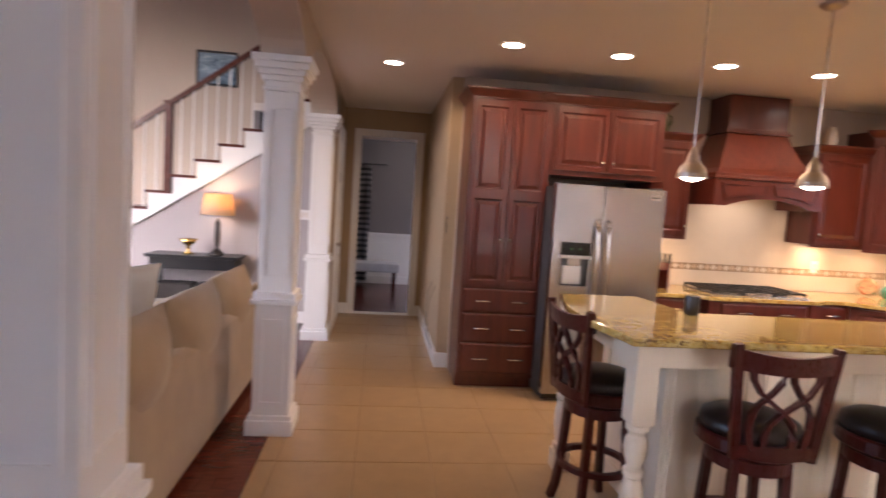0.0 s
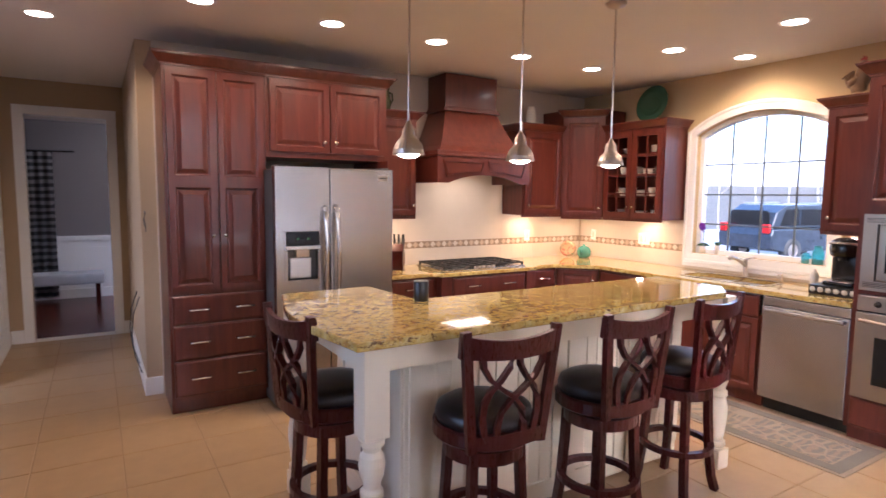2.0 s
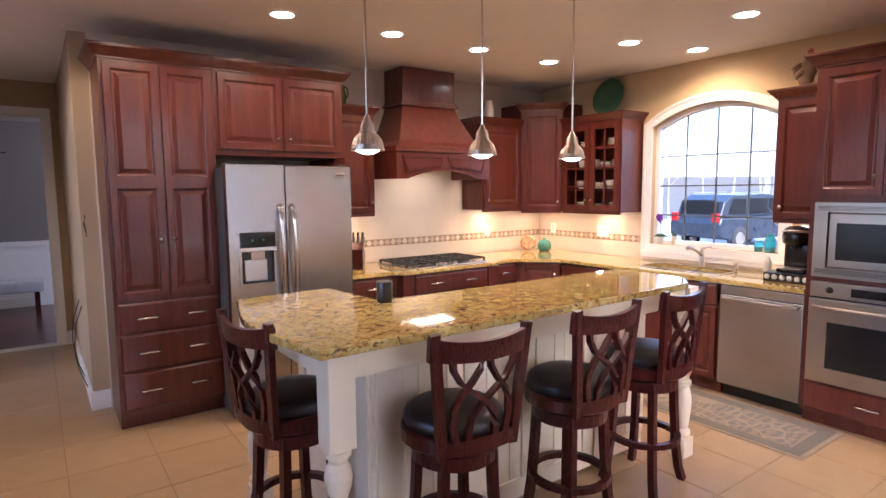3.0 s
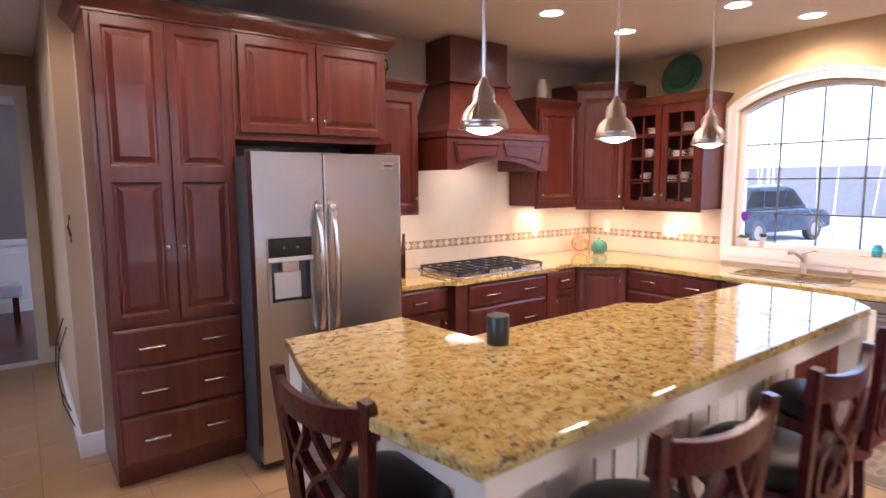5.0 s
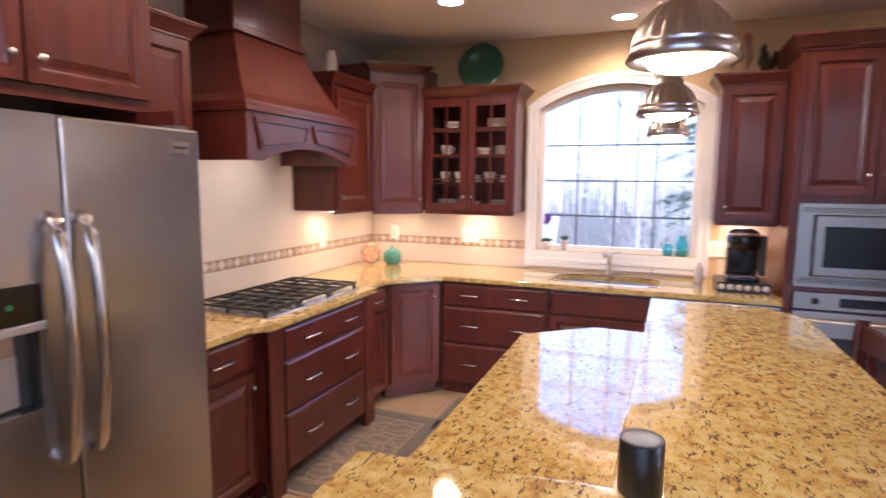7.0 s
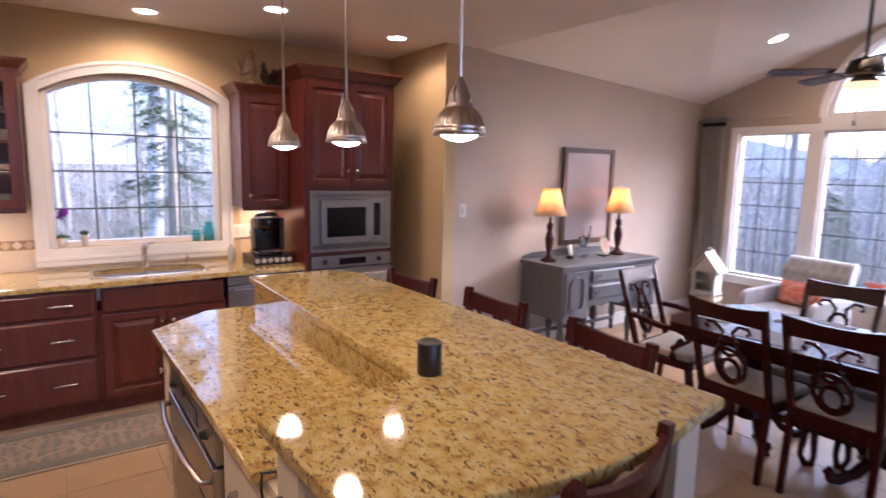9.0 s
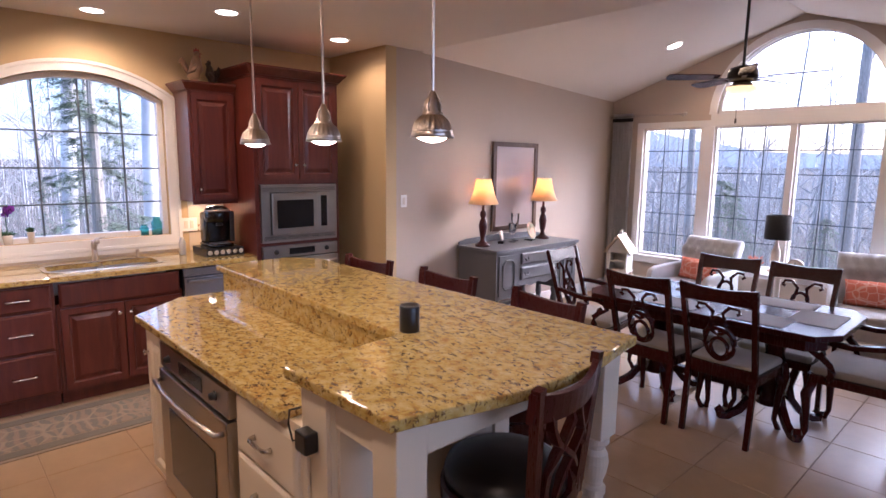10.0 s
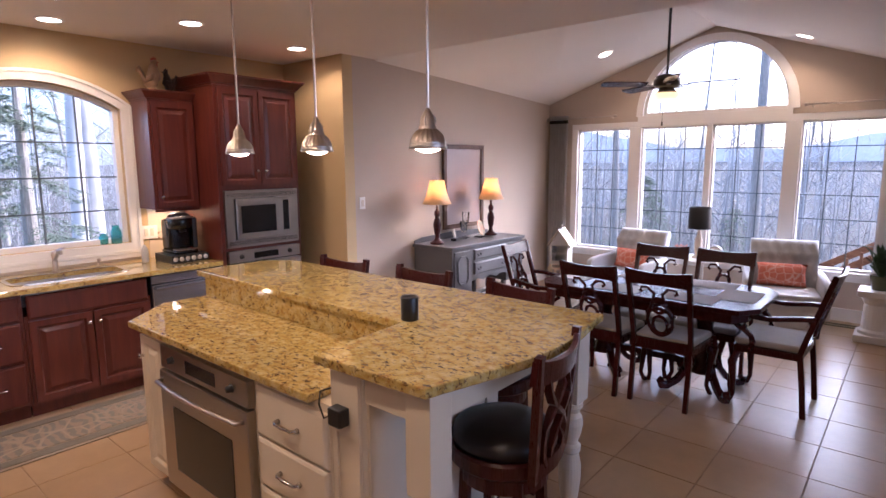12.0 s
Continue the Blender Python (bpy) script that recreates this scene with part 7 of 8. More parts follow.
pc = thing("framed_picture", -2.36, 8.985, 3.23, 0, "black-framed blue-grey landscape picture over the stairs", "picture")
part("frame", ring_prism(bmesh.new(), [(-0.28, -0.24), (0.28, -0.24), (0.28, 0.24), (-0.28, 0.24)], [(-0.25, -0.21), (0.25, -0.21), (0.25, 0.21), (-0.25, 0.21)], "y", -0.03, 0.0), BLACK, pc)
ART = material("blue_landscape", (0.3, 0.4, 0.5), 0.3)
n = Nodes(ART)
n.colour(n.ramp(n.noise(n.coords((1, 1, 2)), 6, 4, 0.6, 1.0), (0.3, (0.05, 0.09, 0.14)), (0.55, (0.25, 0.36, 0.48)), (0.75, (0.65, 0.72, 0.76))))
part("print", bx(-0.252, -0.012, -0.212, 0.252, -0.004, 0.212), ART, pc)

cn = thing("console_table", -2.02, 7.20, 0, 0, "black console table against the stair wall", "console table")
part("top", bx(-0.50, -0.19, 0.765, 0.50, 0.19, 0.80, 0.005), BLACK, cn)
part("apron", bx(-0.46, -0.16, 0.64, 0.46, 0.16, 0.764, 0.003), BLACK, cn)
for sx in (-0.44, 0.44):
    for sy in (-0.14, 0.14):
        part("leg", bx(sx - 0.025, sy - 0.025, 0, sx + 0.025, sy + 0.025, 0.64, 0.003), BLACK, cn)
part("shelf", bx(-0.44, -0.15, 0.15, 0.44, 0.15, 0.17, 0.003), BLACK, cn)
bk = tagged(part("storage_basket", prism(bmesh.new(), [(-0.20, -0.12), (0.20, -0.12), (0.20, 0.12), (-0.20, 0.12)], "z", 0, 0.30, 0.02), leather_material("dark_wicker", (0.03, 0.024, 0.02), 0.8)), "dark woven basket under the console table", "basket")
bk.matrix_basis = pose(-2.24, 7.2, 0.171)
copy_thing(bk, pose(-1.80, 7.2, 0.171))
ll = thing("table_lamp", -1.80, 7.20, 0.801, 0, "glass table lamp with a lit cream shade on the console", "lamp")
part("base", lathe(bmesh.new(), [(0, 0), (0.085, 0), (0.085, 0.02), (0.04, 0.05), (0.02, 0.08), (0.035, 0.18), (0.03, 0.36), (0.012, 0.42), (0, 0.42)], 0, 0, 18), BRONZE, ll, "", True)
part("shade", lathe(bmesh.new(), [(0.185, 0.46), (0.145, 0.70), (0.142, 0.70), (0.182, 0.46), (0.185, 0.46)], 0, 0, 24), SHADE_LIT, ll, "", True)
part("stem", tube(bmesh.new(), [(0, 0, 0.42), (0, 0, 0.69)], 0.004, 6), NICKEL, ll)
part("spider", tube(bmesh.new(), [(-0.143, 0, 0.69), (0.143, 0, 0.69)], 0.003, 6), NICKEL, ll)
part("bulb", lathe(bmesh.new(), [(0, 0.62), (0.028, 0.60), (0.028, 0.56), (0.012, 0.52), (0, 0.52)], 0, 0, 12), BULB, ll, "", True)
lamp("living_bulb", "POINT", 1.2, (1.0, 0.66, 0.34), pose(-1.80, 7.20, 1.46), 0.03)
gb = thing("gold_bowl", -2.10, 7.16, 0.801, 0, "small footed gold bowl on the console table", "bowl")
part("bowl", lathe(bmesh.new(), [(0, 0), (0.06, 0), (0.02, 0.03), (0.02, 0.09), (0.06, 0.12), (0.10, 0.17), (0.095, 0.17), (0.05, 0.12), (0, 0.11)], 0, 0, 22), material("gold_metal", (0.75, 0.50, 0.16), 0.25, 1.0), gb, "", True)

# sofa, its back to the kitchen
sf = thing("sofa", -1.40, 3.95, 0, 90, "tan upholstered three-seat sofa with loose back cushions", "sofa")
part("base", bx(-1.30, -0.36, 0.10, 1.30, 0.46, 0.42, 0.04), SOFA, sf, "", False)
part("back_frame", prism(bmesh.new(), [(-0.48, 0.06), (-0.36, 0.06), (-0.30, 0.66), (-0.34, 0.71), (-0.44, 0.71), (-0.475, 0.67)], "x", -1.30, 1.30, 0.02), SOFA, sf)
for s in (-1, 1):
    part("arm", prism(bmesh.new(), [(-0.47, 0.08), (0.46, 0.08), (0.46, 0.55), (0.40, 0.62), (-0.30, 0.66), (-0.42, 0.80), (-0.47, 0.78)], "x", s * 1.30, s * 1.48, 0.04), SOFA, sf, "", True)
for k in range(3):
    cx = -0.86 + 0.86 * k
    o = part("back_cushion", pillow(bmesh.new(), 0.88, 0.52, 0.36), SOFA, sf, "", True)
    o.matrix_basis = pose(cx, -0.30, 0.45, 6, 0, 0)
    part("seat_cushion", bx(cx - 0.425, -0.20, 0.425, cx + 0.425, 0.46, 0.56, 0.04), SOFA, sf)
for sx in (-1.35, 1.35):
    for sy in (-0.36, 0.38):
        part("foot", bx(sx - 0.035, sy - 0.035, 0, sx + 0.035, sy + 0.035, 0.10), WALNUT, sf)
p = tagged(part("throw_pillow", pillow(bmesh.new(), 0.45, 0.42, 0.16), LINEN, None, "", True), "cream striped throw pillow on the sofa", "pillow")
p.matrix_basis = pose(-1.72, 4.75, 0.57, 10, 0, 70)

# hall door, hall things, room beyond
hdw = thing("door_1", XW + 0.121, 7.15, 0, 90, "white six-panel door in the hall, closed", "door", "", "structure")
bm = bx(0, -0.012, 0.01, 0.76, 0.0, 2.30)
for a, b in ((0.09, 0.35), (0.41, 0.67)):
    for z0, z1 in ((0.22, 0.85), (0.97, 1.72), (1.84, 2.20)):
        raised_panel(bm, a, b, z0, z1, 0.03, -0.006)
part("leaf", bm, WHITE, hdw)
part("door_casing", ring_prism(bmesh.new(), [(-0.08, 0.0), (0.84, 0.0), (0.84, 2.39), (-0.08, 2.39)], [(0.0, 0.001), (0.76, 0.001), (0.76, 2.305), (0.0, 2.305)], "y", -0.02, 0.0), WHITE, hdw)
part("door_handle", lathe(bmesh.new(), [(0, 0.06), (0.022, 0.055), (0.026, 0.035), (0.01, 0.02), (0.01, 0.008), (0.025, 0), (0, 0)], 0, 0, 14, pose(0.06, -0.012, 1.0, 90, 0, 0)), NICKEL, hdw, "nickel knob", True)
hr = thing("wall_rack", 0.610, 6.00, 0, 0, "black curved wire rack on the hall wall", "rack")
part("wire", tube(bmesh.new(), [(-0.002, 0, 0.12), (-0.05, 0, 0.27), (-0.065, 0, 0.44), (-0.05, 0, 0.61), (-0.002, 0, 0.75)], 0.004, 8), IRON, hr, "", True)
part("wire", tube(bmesh.new(), [(-0.002, 0.3, 0.12), (-0.05, 0.3, 0.27), (-0.065, 0.3, 0.44), (-0.05, 0.3, 0.61), (-0.002, 0.3, 0.75)], 0.004, 8), IRON, hr, "", True)
for z, d in ((0.27, 0.05), (0.44, 0.065), (0.61, 0.05)):
    part("cross_wire", tube(bmesh.new(), [(-d, 0, z), (-d, 0.3, z)], 0.003, 6), IRON, hr)
kh = thing("key_hook", 0.625, 5.772, 1.38, 0, "small black iron key hook on the wall end", "hook")
part("hook", tube(bmesh.new(), [(0.03, -0.002, 0.06), (0.03, -0.03, 0.05), (0.02, -0.035, 0.0), (0.03, -0.02, -0.05), (0.03, -0.04, -0.09)], 0.006, 6), BLACK, kh)
plate(-0.84, YL - 0.001, 1.31, 0, "white triple wall switch plate", "light_switch", 3)
vn = thing("return_vent", -1.05, YL - 0.001, 2.05, 0, "white wall air vent", "vent")
bm = ring_prism(bmesh.new(), [(-0.10, -0.08), (0.10, -0.08), (0.10, 0.08), (-0.10, 0.08)], [(-0.08, -0.06), (0.08, -0.06), (0.08, 0.06), (-0.08, 0.06)], "y", -0.012, 0.0)
part("frame", bm, WHITE, vn)
for k in range(6):
    part("slat", bx(-0.082, -0.008, -0.055 + 0.02 * k, 0.082, -0.002, -0.043 + 0.02 * k), WHITE, vn)
bm = bmesh.new()
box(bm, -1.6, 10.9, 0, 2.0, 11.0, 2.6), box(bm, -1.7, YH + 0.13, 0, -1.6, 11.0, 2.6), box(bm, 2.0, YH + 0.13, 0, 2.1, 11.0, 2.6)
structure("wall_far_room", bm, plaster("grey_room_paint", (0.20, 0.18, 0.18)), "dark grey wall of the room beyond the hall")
structure("ceiling_far_room", bx(-1.7, YH + 0.13, 2.6, 2.1, 11.0, 2.7), CEIL, "ceiling of the room beyond")
bm = bmesh.new()
box(bm, -1.6, 10.87, 0, 2.0, 10.899, 0.14, 0.003), box(bm, -1.6, 10.86, 0.86, 2.0, 10.899, 0.93, 0.004), box(bm, -1.6, 10.89, 0.14, 2.0, 10.899, 0.86)
for k in range(5):
    ring_prism(bm, [(-1.4 + k * 0.66, 0.24), (-0.86 + k * 0.66, 0.24), (-0.86 + k * 0.66, 0.76), (-1.4 + k * 0.66, 0.76)], [(-1.37 + k * 0.66, 0.27), (-0.89 + k * 0.66, 0.27), (-0.89 + k * 0.66, 0.73), (-1.37 + k * 0.66, 0.73)], "y", 10.878, 10.889)
structure("wainscot", bm, WHITE, "white panelled wainscot")
d2 = thing("door_2", 0.47, YH + 0.16, 0, 80, "white door standing open beyond the hall", "door", "", "structure")
bm = bx(0.0, -0.035, 0.01, 0.74, 0.0, 2.30)
for a, b in ((0.09, 0.34), (0.40, 0.65)):
    for z0, z1 in ((0.22, 0.85), (0.97, 1.72), (1.84, 2.20)):
        raised_panel(bm, a, b, z0, z1, 0.03, -0.030)
part("leaf", bm, WHITE, d2)
PLAID = fabric_material("patterned_curtain", (0.40, 0.38, 0.36))
n = Nodes(PLAID)
wv = n.node("ShaderNodeTexWave", Scale=3.2, Distortion=1.5)
wv.bands_direction = "Z"
n.link(n.coords(), wv.inputs["Vector"])
n.colour(n.ramp(wv.outputs["Fac"], (0.4, (0.10, 0.10, 0.11)), (0.6, (0.55, 0.52, 0.50))))
fc = thing("patterned_curtain", 0, 0, 0, 0, "grey and cream patterned curtain in the far room", "curtain")
bm = bmesh.new()
rows = [[bm.verts.new((-0.62 + 0.45 * i / 30, 10.78 + 0.03 * math.sin(i * 0.9), z)) for i in range(31)] for z in (0.05, 2.15)]
for i in range(30):
    bm.faces.new((rows[0][i], rows[0][i + 1], rows[1][i + 1], rows[1][i]))
bmesh.ops.solidify(bm, geom=bm.faces[:], thickness=0.004)
part("drape", bm, PLAID, fc, "", True)
part("rod", tube(bmesh.new(), [(-0.8, 10.79, 2.16), (0.1, 10.79, 2.16)], 0.010, 8), BLACK, fc)
bc = thing("bench", -0.20, 10.35, 0, 0, "low cream upholstered bench in the far room", "bench")
part("seat", bx(-0.6, -0.22, 0.30, 0.6, 0.22, 0.45, 0.03), LINEN, bc)
for sx in (-0.52, 0.52):
    for sy in (-0.16, 0.16):
        part("leg", bx(sx - 0.03, sy - 0.03, 0, sx + 0.03, sy + 0.03, 0.30), WALNUT, bc)
# added fill light and glowing disc, out of view, to brighten the far room
lamp("far_room_lamp", "POINT", 1.2, (0.95, 0.9, 0.85), pose(0.9, 9.6, 2.3), 0.15)
flr = tagged(part("far_room_ceiling_light", lathe(bmesh.new(), [(0, 2.598), (0.15, 2.598), (0.14, 2.56), (0.06, 2.53), (0, 2.525)], 0.9, 9.6, 20), BULB, None, "", True), "added round glowing disc out of view, brightening the far room", "light")

# ---------------- outdoors ----------------
GZ = -1.75
GRASS = material("winter_ground", (0.16, 0.13, 0.09), 0.95)
n = Nodes(GRASS)
c = n.ramp(n.noise(n.world(), 0.35, 5, 0.65), (0.3, (0.045, 0.046, 0.035)), (0.5, (0.075, 0.068, 0.052)), (0.7, (0.115, 0.100, 0.078)))
n.colour(n.mix(0.5, c, n.ramp(n.noise(n.world(), 9, 4), (0.35, (0.05, 0.045, 0.036)), (0.65, (0.13, 0.115, 0.092)))))
n.bump(n.noise(n.world(), 12, 3), 0.6, 0.05)


def soft(q):
    q = max(0.0, min(1.0, q))
    return q * q * (3 - 2 * q)


def ground_z(x, y):
    """Height of the terrain: falling away to the south, up to the driveway in the north-east, hills far off."""
    d = math.hypot(x - 2, y - 2)
    dip = -5.0 * max(0, min(1, (d - 16) / 40)) * max(0, min(1, (x * 0.15 - y - 2) / 20))
    hill = 9 * max(0, min(1, (d - 110) / 160)) ** 1.2
    return GZ + dip + hill + 1.45 * soft((x - 8) / 6) * soft((y - 4.5) / 4) * soft((60 - d) / 25)


bm = bmesh.new()
K = 64
gv = {}
for i in range(K + 1):
    for j in range(K + 1):
        f = lambda q: math.copysign(abs(q) ** 2.2, q) * 900
        gx, gy = f(2 * i / K - 1), f(2 * j / K - 1)
        d = math.hypot(gx - 2, gy - 2)
        gv[i, j] = bm.verts.new((gx, gy, ground_z(gx, gy) + 0.25 * noise.noise(Vector((gx * 0.1, gy * 0.1, 0))) * min(1, d / 30)))
for i in range(K):
    for j in range(K):
        bm.faces.new((gv[i, j], gv[i + 1, j], gv[i + 1, j + 1], gv[i, j + 1]))
structure("ground", bm, GRASS, "leaf-strewn winter ground rising to far hills", True)
ASPH = plaster("driveway_asphalt", (0.34, 0.335, 0.33), 0.15, 0.9, 0.3)
structure("driveway", prism(bmesh.new(), [(14.0, 8.3), (24, 7.4), (34, 9), (30, 34), (20, 36), (13.5, 16)], "z", GZ + 0.3, GZ + 1.49), ASPH, "grey asphalt driveway")

# grey bark, its tones lightened to imitate haze outdoors
BARK = material("hazed_grey_bark", (0.13, 0.11, 0.09), 0.9)
n = Nodes(BARK)
b1 = n.noise(n.coords((6, 6, 1)), 6, 5, 0.7)
n.colour(n.ramp(b1, (0.3, (0.26, 0.235, 0.20)), (0.6, (0.42, 0.385, 0.335)), (0.75, (0.54, 0.50, 0.44))))
n.bump(b1, 0.7, 0.03)


# pale bark for the far woods; distance haze is painted into the colour
HAZE = plaster("haze_painted_far_bark", (0.46, 0.45, 0.43), 0.15, 0.95)


def grow(bm, p, d, length, r, depth, rng):
    k = 4
    pts, q, dd = [p], p, d.copy()
    for i in range(k):
        dd = (dd + Vector((rng.uniform(-1, 1), rng.uniform(-1, 1), rng.uniform(-0.3, 0.6))) * (0.035 if depth == 0 else 0.16)).normalized()
        q = q + dd * length / k
        pts.append(q)
    bm.bar(pts, [r * (1 - 0.62 * i / k) for i in range(k + 1)], 7 if depth == 0 else 4 if depth == 1 else 3)
    if depth >= 3:
        return
    for i in range((11, 5, 4)[depth]):
        f = rng.uniform(0.32 if depth == 0 else 0.2, 0.98)
        j = min(k - 1, int(f * k))
        at = pts[j].lerp(pts[j + 1], f * k - j)
        a = rng.uniform(0, math.tau)
        nd = (dd * 0.7 + Vector((math.cos(a), math.sin(a), rng.uniform(0.1, 0.6))) * 0.9).normalized()
        grow(bm, at, nd, length * rng.uniform(0.25, 0.42) * (1.15 - 0.5 * f if depth == 0 else 1), r * (1 - 0.6 * f) * 0.42, depth + 1, rng)


def bare_tree(seed, x, y, h, r, bark):
    t = thing("bare_tree", x, y, GZ - 0.1, 0, "tall leafless deciduous tree outside the windows", "tree", "bare trees")
    rng = random.Random(seed)
    bm = Sticks()
    grow(bm, Vector((0, 0, 0)), Vector((rng.uniform(-0.06, 0.06), rng.uniform(-0.06, 0.06), 1)), h, r, 0, rng)
    bm.part("trunk_and_limbs", bark, t)
    return t


BIRCH = plaster("pale_birch_bark", (0.62, 0.60, 0.57), 0.3, 0.8, 0.4)
for seed, x_, y_, h_, r_ in ((31, 14.1, 2.40, 15, 0.17), (32, 13.5, 0.95, 16, 0.17), (33, 13.4, 0.55, 15, 0.14)):
    bare_tree(seed, x_, y_, h_, r_, BIRCH)
kinds = [bare_tree(11, 7.1, -11.5, 16, 0.11, BARK), bare_tree(12, 3.55, -12.5, 18, 0.15, BARK), bare_tree(13, -0.9, -13.0, 15, 0.09, BARK), bare_tree(14, 18.5, -1.0, 17, 0.11, BARK)]
for o in kinds:
    o.location.z = ground_z(o.location.x, o.location.y)
rng = random.Random(5)
spots = []
while len(spots) < 70:
    if len(spots) < 44:
        x_, y_ = rng.uniform(-24, 30), rng.uniform(-58, -17)
    else:
        x_, y_ = rng.uniform(14, 60), rng.uniform(-16, 30)
    if (12 < x_ < 36 and 4 < y_ < 37) or any(math.hypot(x_ - a, y_ - b) < 2.2 for a, b in spots):
        continue
    spots.append((x_, y_))
for i, (x_, y_) in enumerate(spots):
    s = rng.uniform(0.55, 1.0)
    o = copy_thing(kinds[i % 4], pose(x_, y_, ground_z(x_, y_), rng.uniform(-3, 3), rng.uniform(-3, 3), rng.uniform(0, 360)))
    o.scale = (s, s, s)

# needle greens made paler than real ones to suggest haze
NEEDLE = material("hazed_evergreen_needles", (0.035, 0.06, 0.03), 0.7)
n = Nodes(NEEDLE)
isl = NEEDLE.node_tree.nodes.new("ShaderNodeNewGeometry")
n.colour(n.ramp(isl.outputs["Random Per Island"], (0.0, (0.10, 0.13, 0.08)), (1.0, (0.24, 0.28, 0.18))))


def evergreen(seed, x, y, h, w):
    t = thing("evergreen_tree", x, y, ground_z(x, y), 0, "green conifer with drooping boughs outside the windows", "tree", "evergreen trees")
    rng = random.Random(seed)
    part("trunk", tube(bmesh.new(), [(0, 0, 0), (0.03, 0, h * 0.5), (0, 0, h)], [0.16, 0.09, 0.02], 8), BARK, t)
    vs, fs = [], []
    for k in range(108):
        f = min(0.98, (k // 8) / 13.5 + rng.uniform(0.02, 0.09))
        a, reach = rng.uniform(0, math.tau), w * (1 - f) ** 0.7 * rng.uniform(0.55, 1.15) + 0.15
        for j in range(26):
            g, side = rng.uniform(0.2, 1.0), rng.choice((-1, 1))
            root = Vector((reach * g * math.cos(a), reach * g * math.sin(a), h * f - 0.30 * reach * g * g))
            b = a + side * rng.uniform(0.5, 1.1)
            twig = Vector((math.cos(b), math.sin(b), rng.uniform(-0.6, 0.0))) * rng.uniform(0.12, 0.34) * (1.3 - 0.6 * g)
            for q in range(26):
                p = root + twig * rng.random()
                c = rng.uniform(0, math.tau)
                ln, wd = rng.uniform(0.03, 0.07), rng.uniform(0.003, 0.006)
                u = Vector((math.cos(c), math.sin(c), rng.uniform(-0.5, 0.3))) * ln
                v = Vector((-math.sin(c), math.cos(c), 0.4)) * wd
                i0 = len(vs)
                vs += [p, p + u * 0.5 + v, p + u, p + u * 0.5 - v]
                fs.append((i0, i0 + 1, i0 + 2, i0 + 3))
    me = bpy.data.meshes.new("crown")
    me.from_pydata(vs, [], fs)
    me.materials.append(NEEDLE)
    o = new("crown", me)
    o.parent = t
    return t


ev = [evergreen(21, 9.9, 2.62, 5.6, 1.25), evergreen(22, 9.0, -18.5, 3.6, 2.2)]
for x_, y_, s, kind_ in ((17.5, -3.0, 0.8, 0), (24, -8, 1.0, 1), (17.5, 14.6, 0.5, 1), (13.5, -17, 0.8, 1), (18, -14, 0.9, 1), (10.5, -24, 0.9, 1), (21.5, 17.6, 0.7, 1), (6.2, -22, 0.7, 1), (-4.2, -22, 0.9, 1), (12.4, 5.2, 0.35, 0), (12.6, 0.1, 0.5, 1), (11.6, 3.7, 0.5, 1)):
    o = copy_thing(ev[kind_], pose(x_, y_, ground_z(x_, y_), 0, 0, x_ * 37))
    o.scale = (s, s, s)
# hills all round the horizon, haze put in as pale blue and glow
HILL = plaster("haze_painted_hill", (0.36, 0.38, 0.41), 0.08, 1.0)
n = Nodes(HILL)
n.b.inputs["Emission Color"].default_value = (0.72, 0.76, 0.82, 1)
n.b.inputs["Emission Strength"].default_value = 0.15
bm = bmesh.new()
rows = [[], []]
for i in range(121):
    a = math.tau * i / 120
    h = 13 + 12 * noise.noise(Vector((math.cos(a) * 2.2, math.sin(a) * 2.2, 0.3))) + 3 * noise.noise(Vector((math.cos(a) * 9, math.sin(a) * 9, 2)))
    for r, z in ((rows[0], -14), (rows[1], max(1.0, h))):
        r.append(bm.verts.new((2 + 260 * math.cos(a), 2 + 260 * math.sin(a), z)))
for i in range(120):
    bm.faces.new((rows[0][i], rows[0][i + 1], rows[1][i + 1], rows[1][i]))
structure("backdrop_hills", bm, HILL, "far hills, haze painted on as pale blue with a slight glow")
# brush and far woods
bm = Sticks()
rng = random.Random(9)
for k in range(1100):
    if k % 3:
        x_, y_ = rng.uniform(-18, 24), rng.uniform(-40, -9.5)
    else:
        x_, y_ = rng.uniform(11, 30), rng.uniform(-14, 5)
    z_ = ground_z(x_, y_)
    for j in range(4):
        a, h = rng.uniform(0, 6.28), rng.uniform(0.8, 3.4)
        bm.bar([(x_, y_, z_), (x_ + 0.3 * h * math.cos(a), y_ + 0.3 * h * math.sin(a), z_ + h * 0.6), (x_ + 0.55 * h * math.cos(a + 0.4), y_ + 0.55 * h * math.sin(a + 0.4), z_ + h)], [0.011, 0.007, 0.002], 3)
tagged(bm.part("brush", BARK), "bare winter undergrowth outside", "undergrowth", "", "stuff")
bm = Sticks()
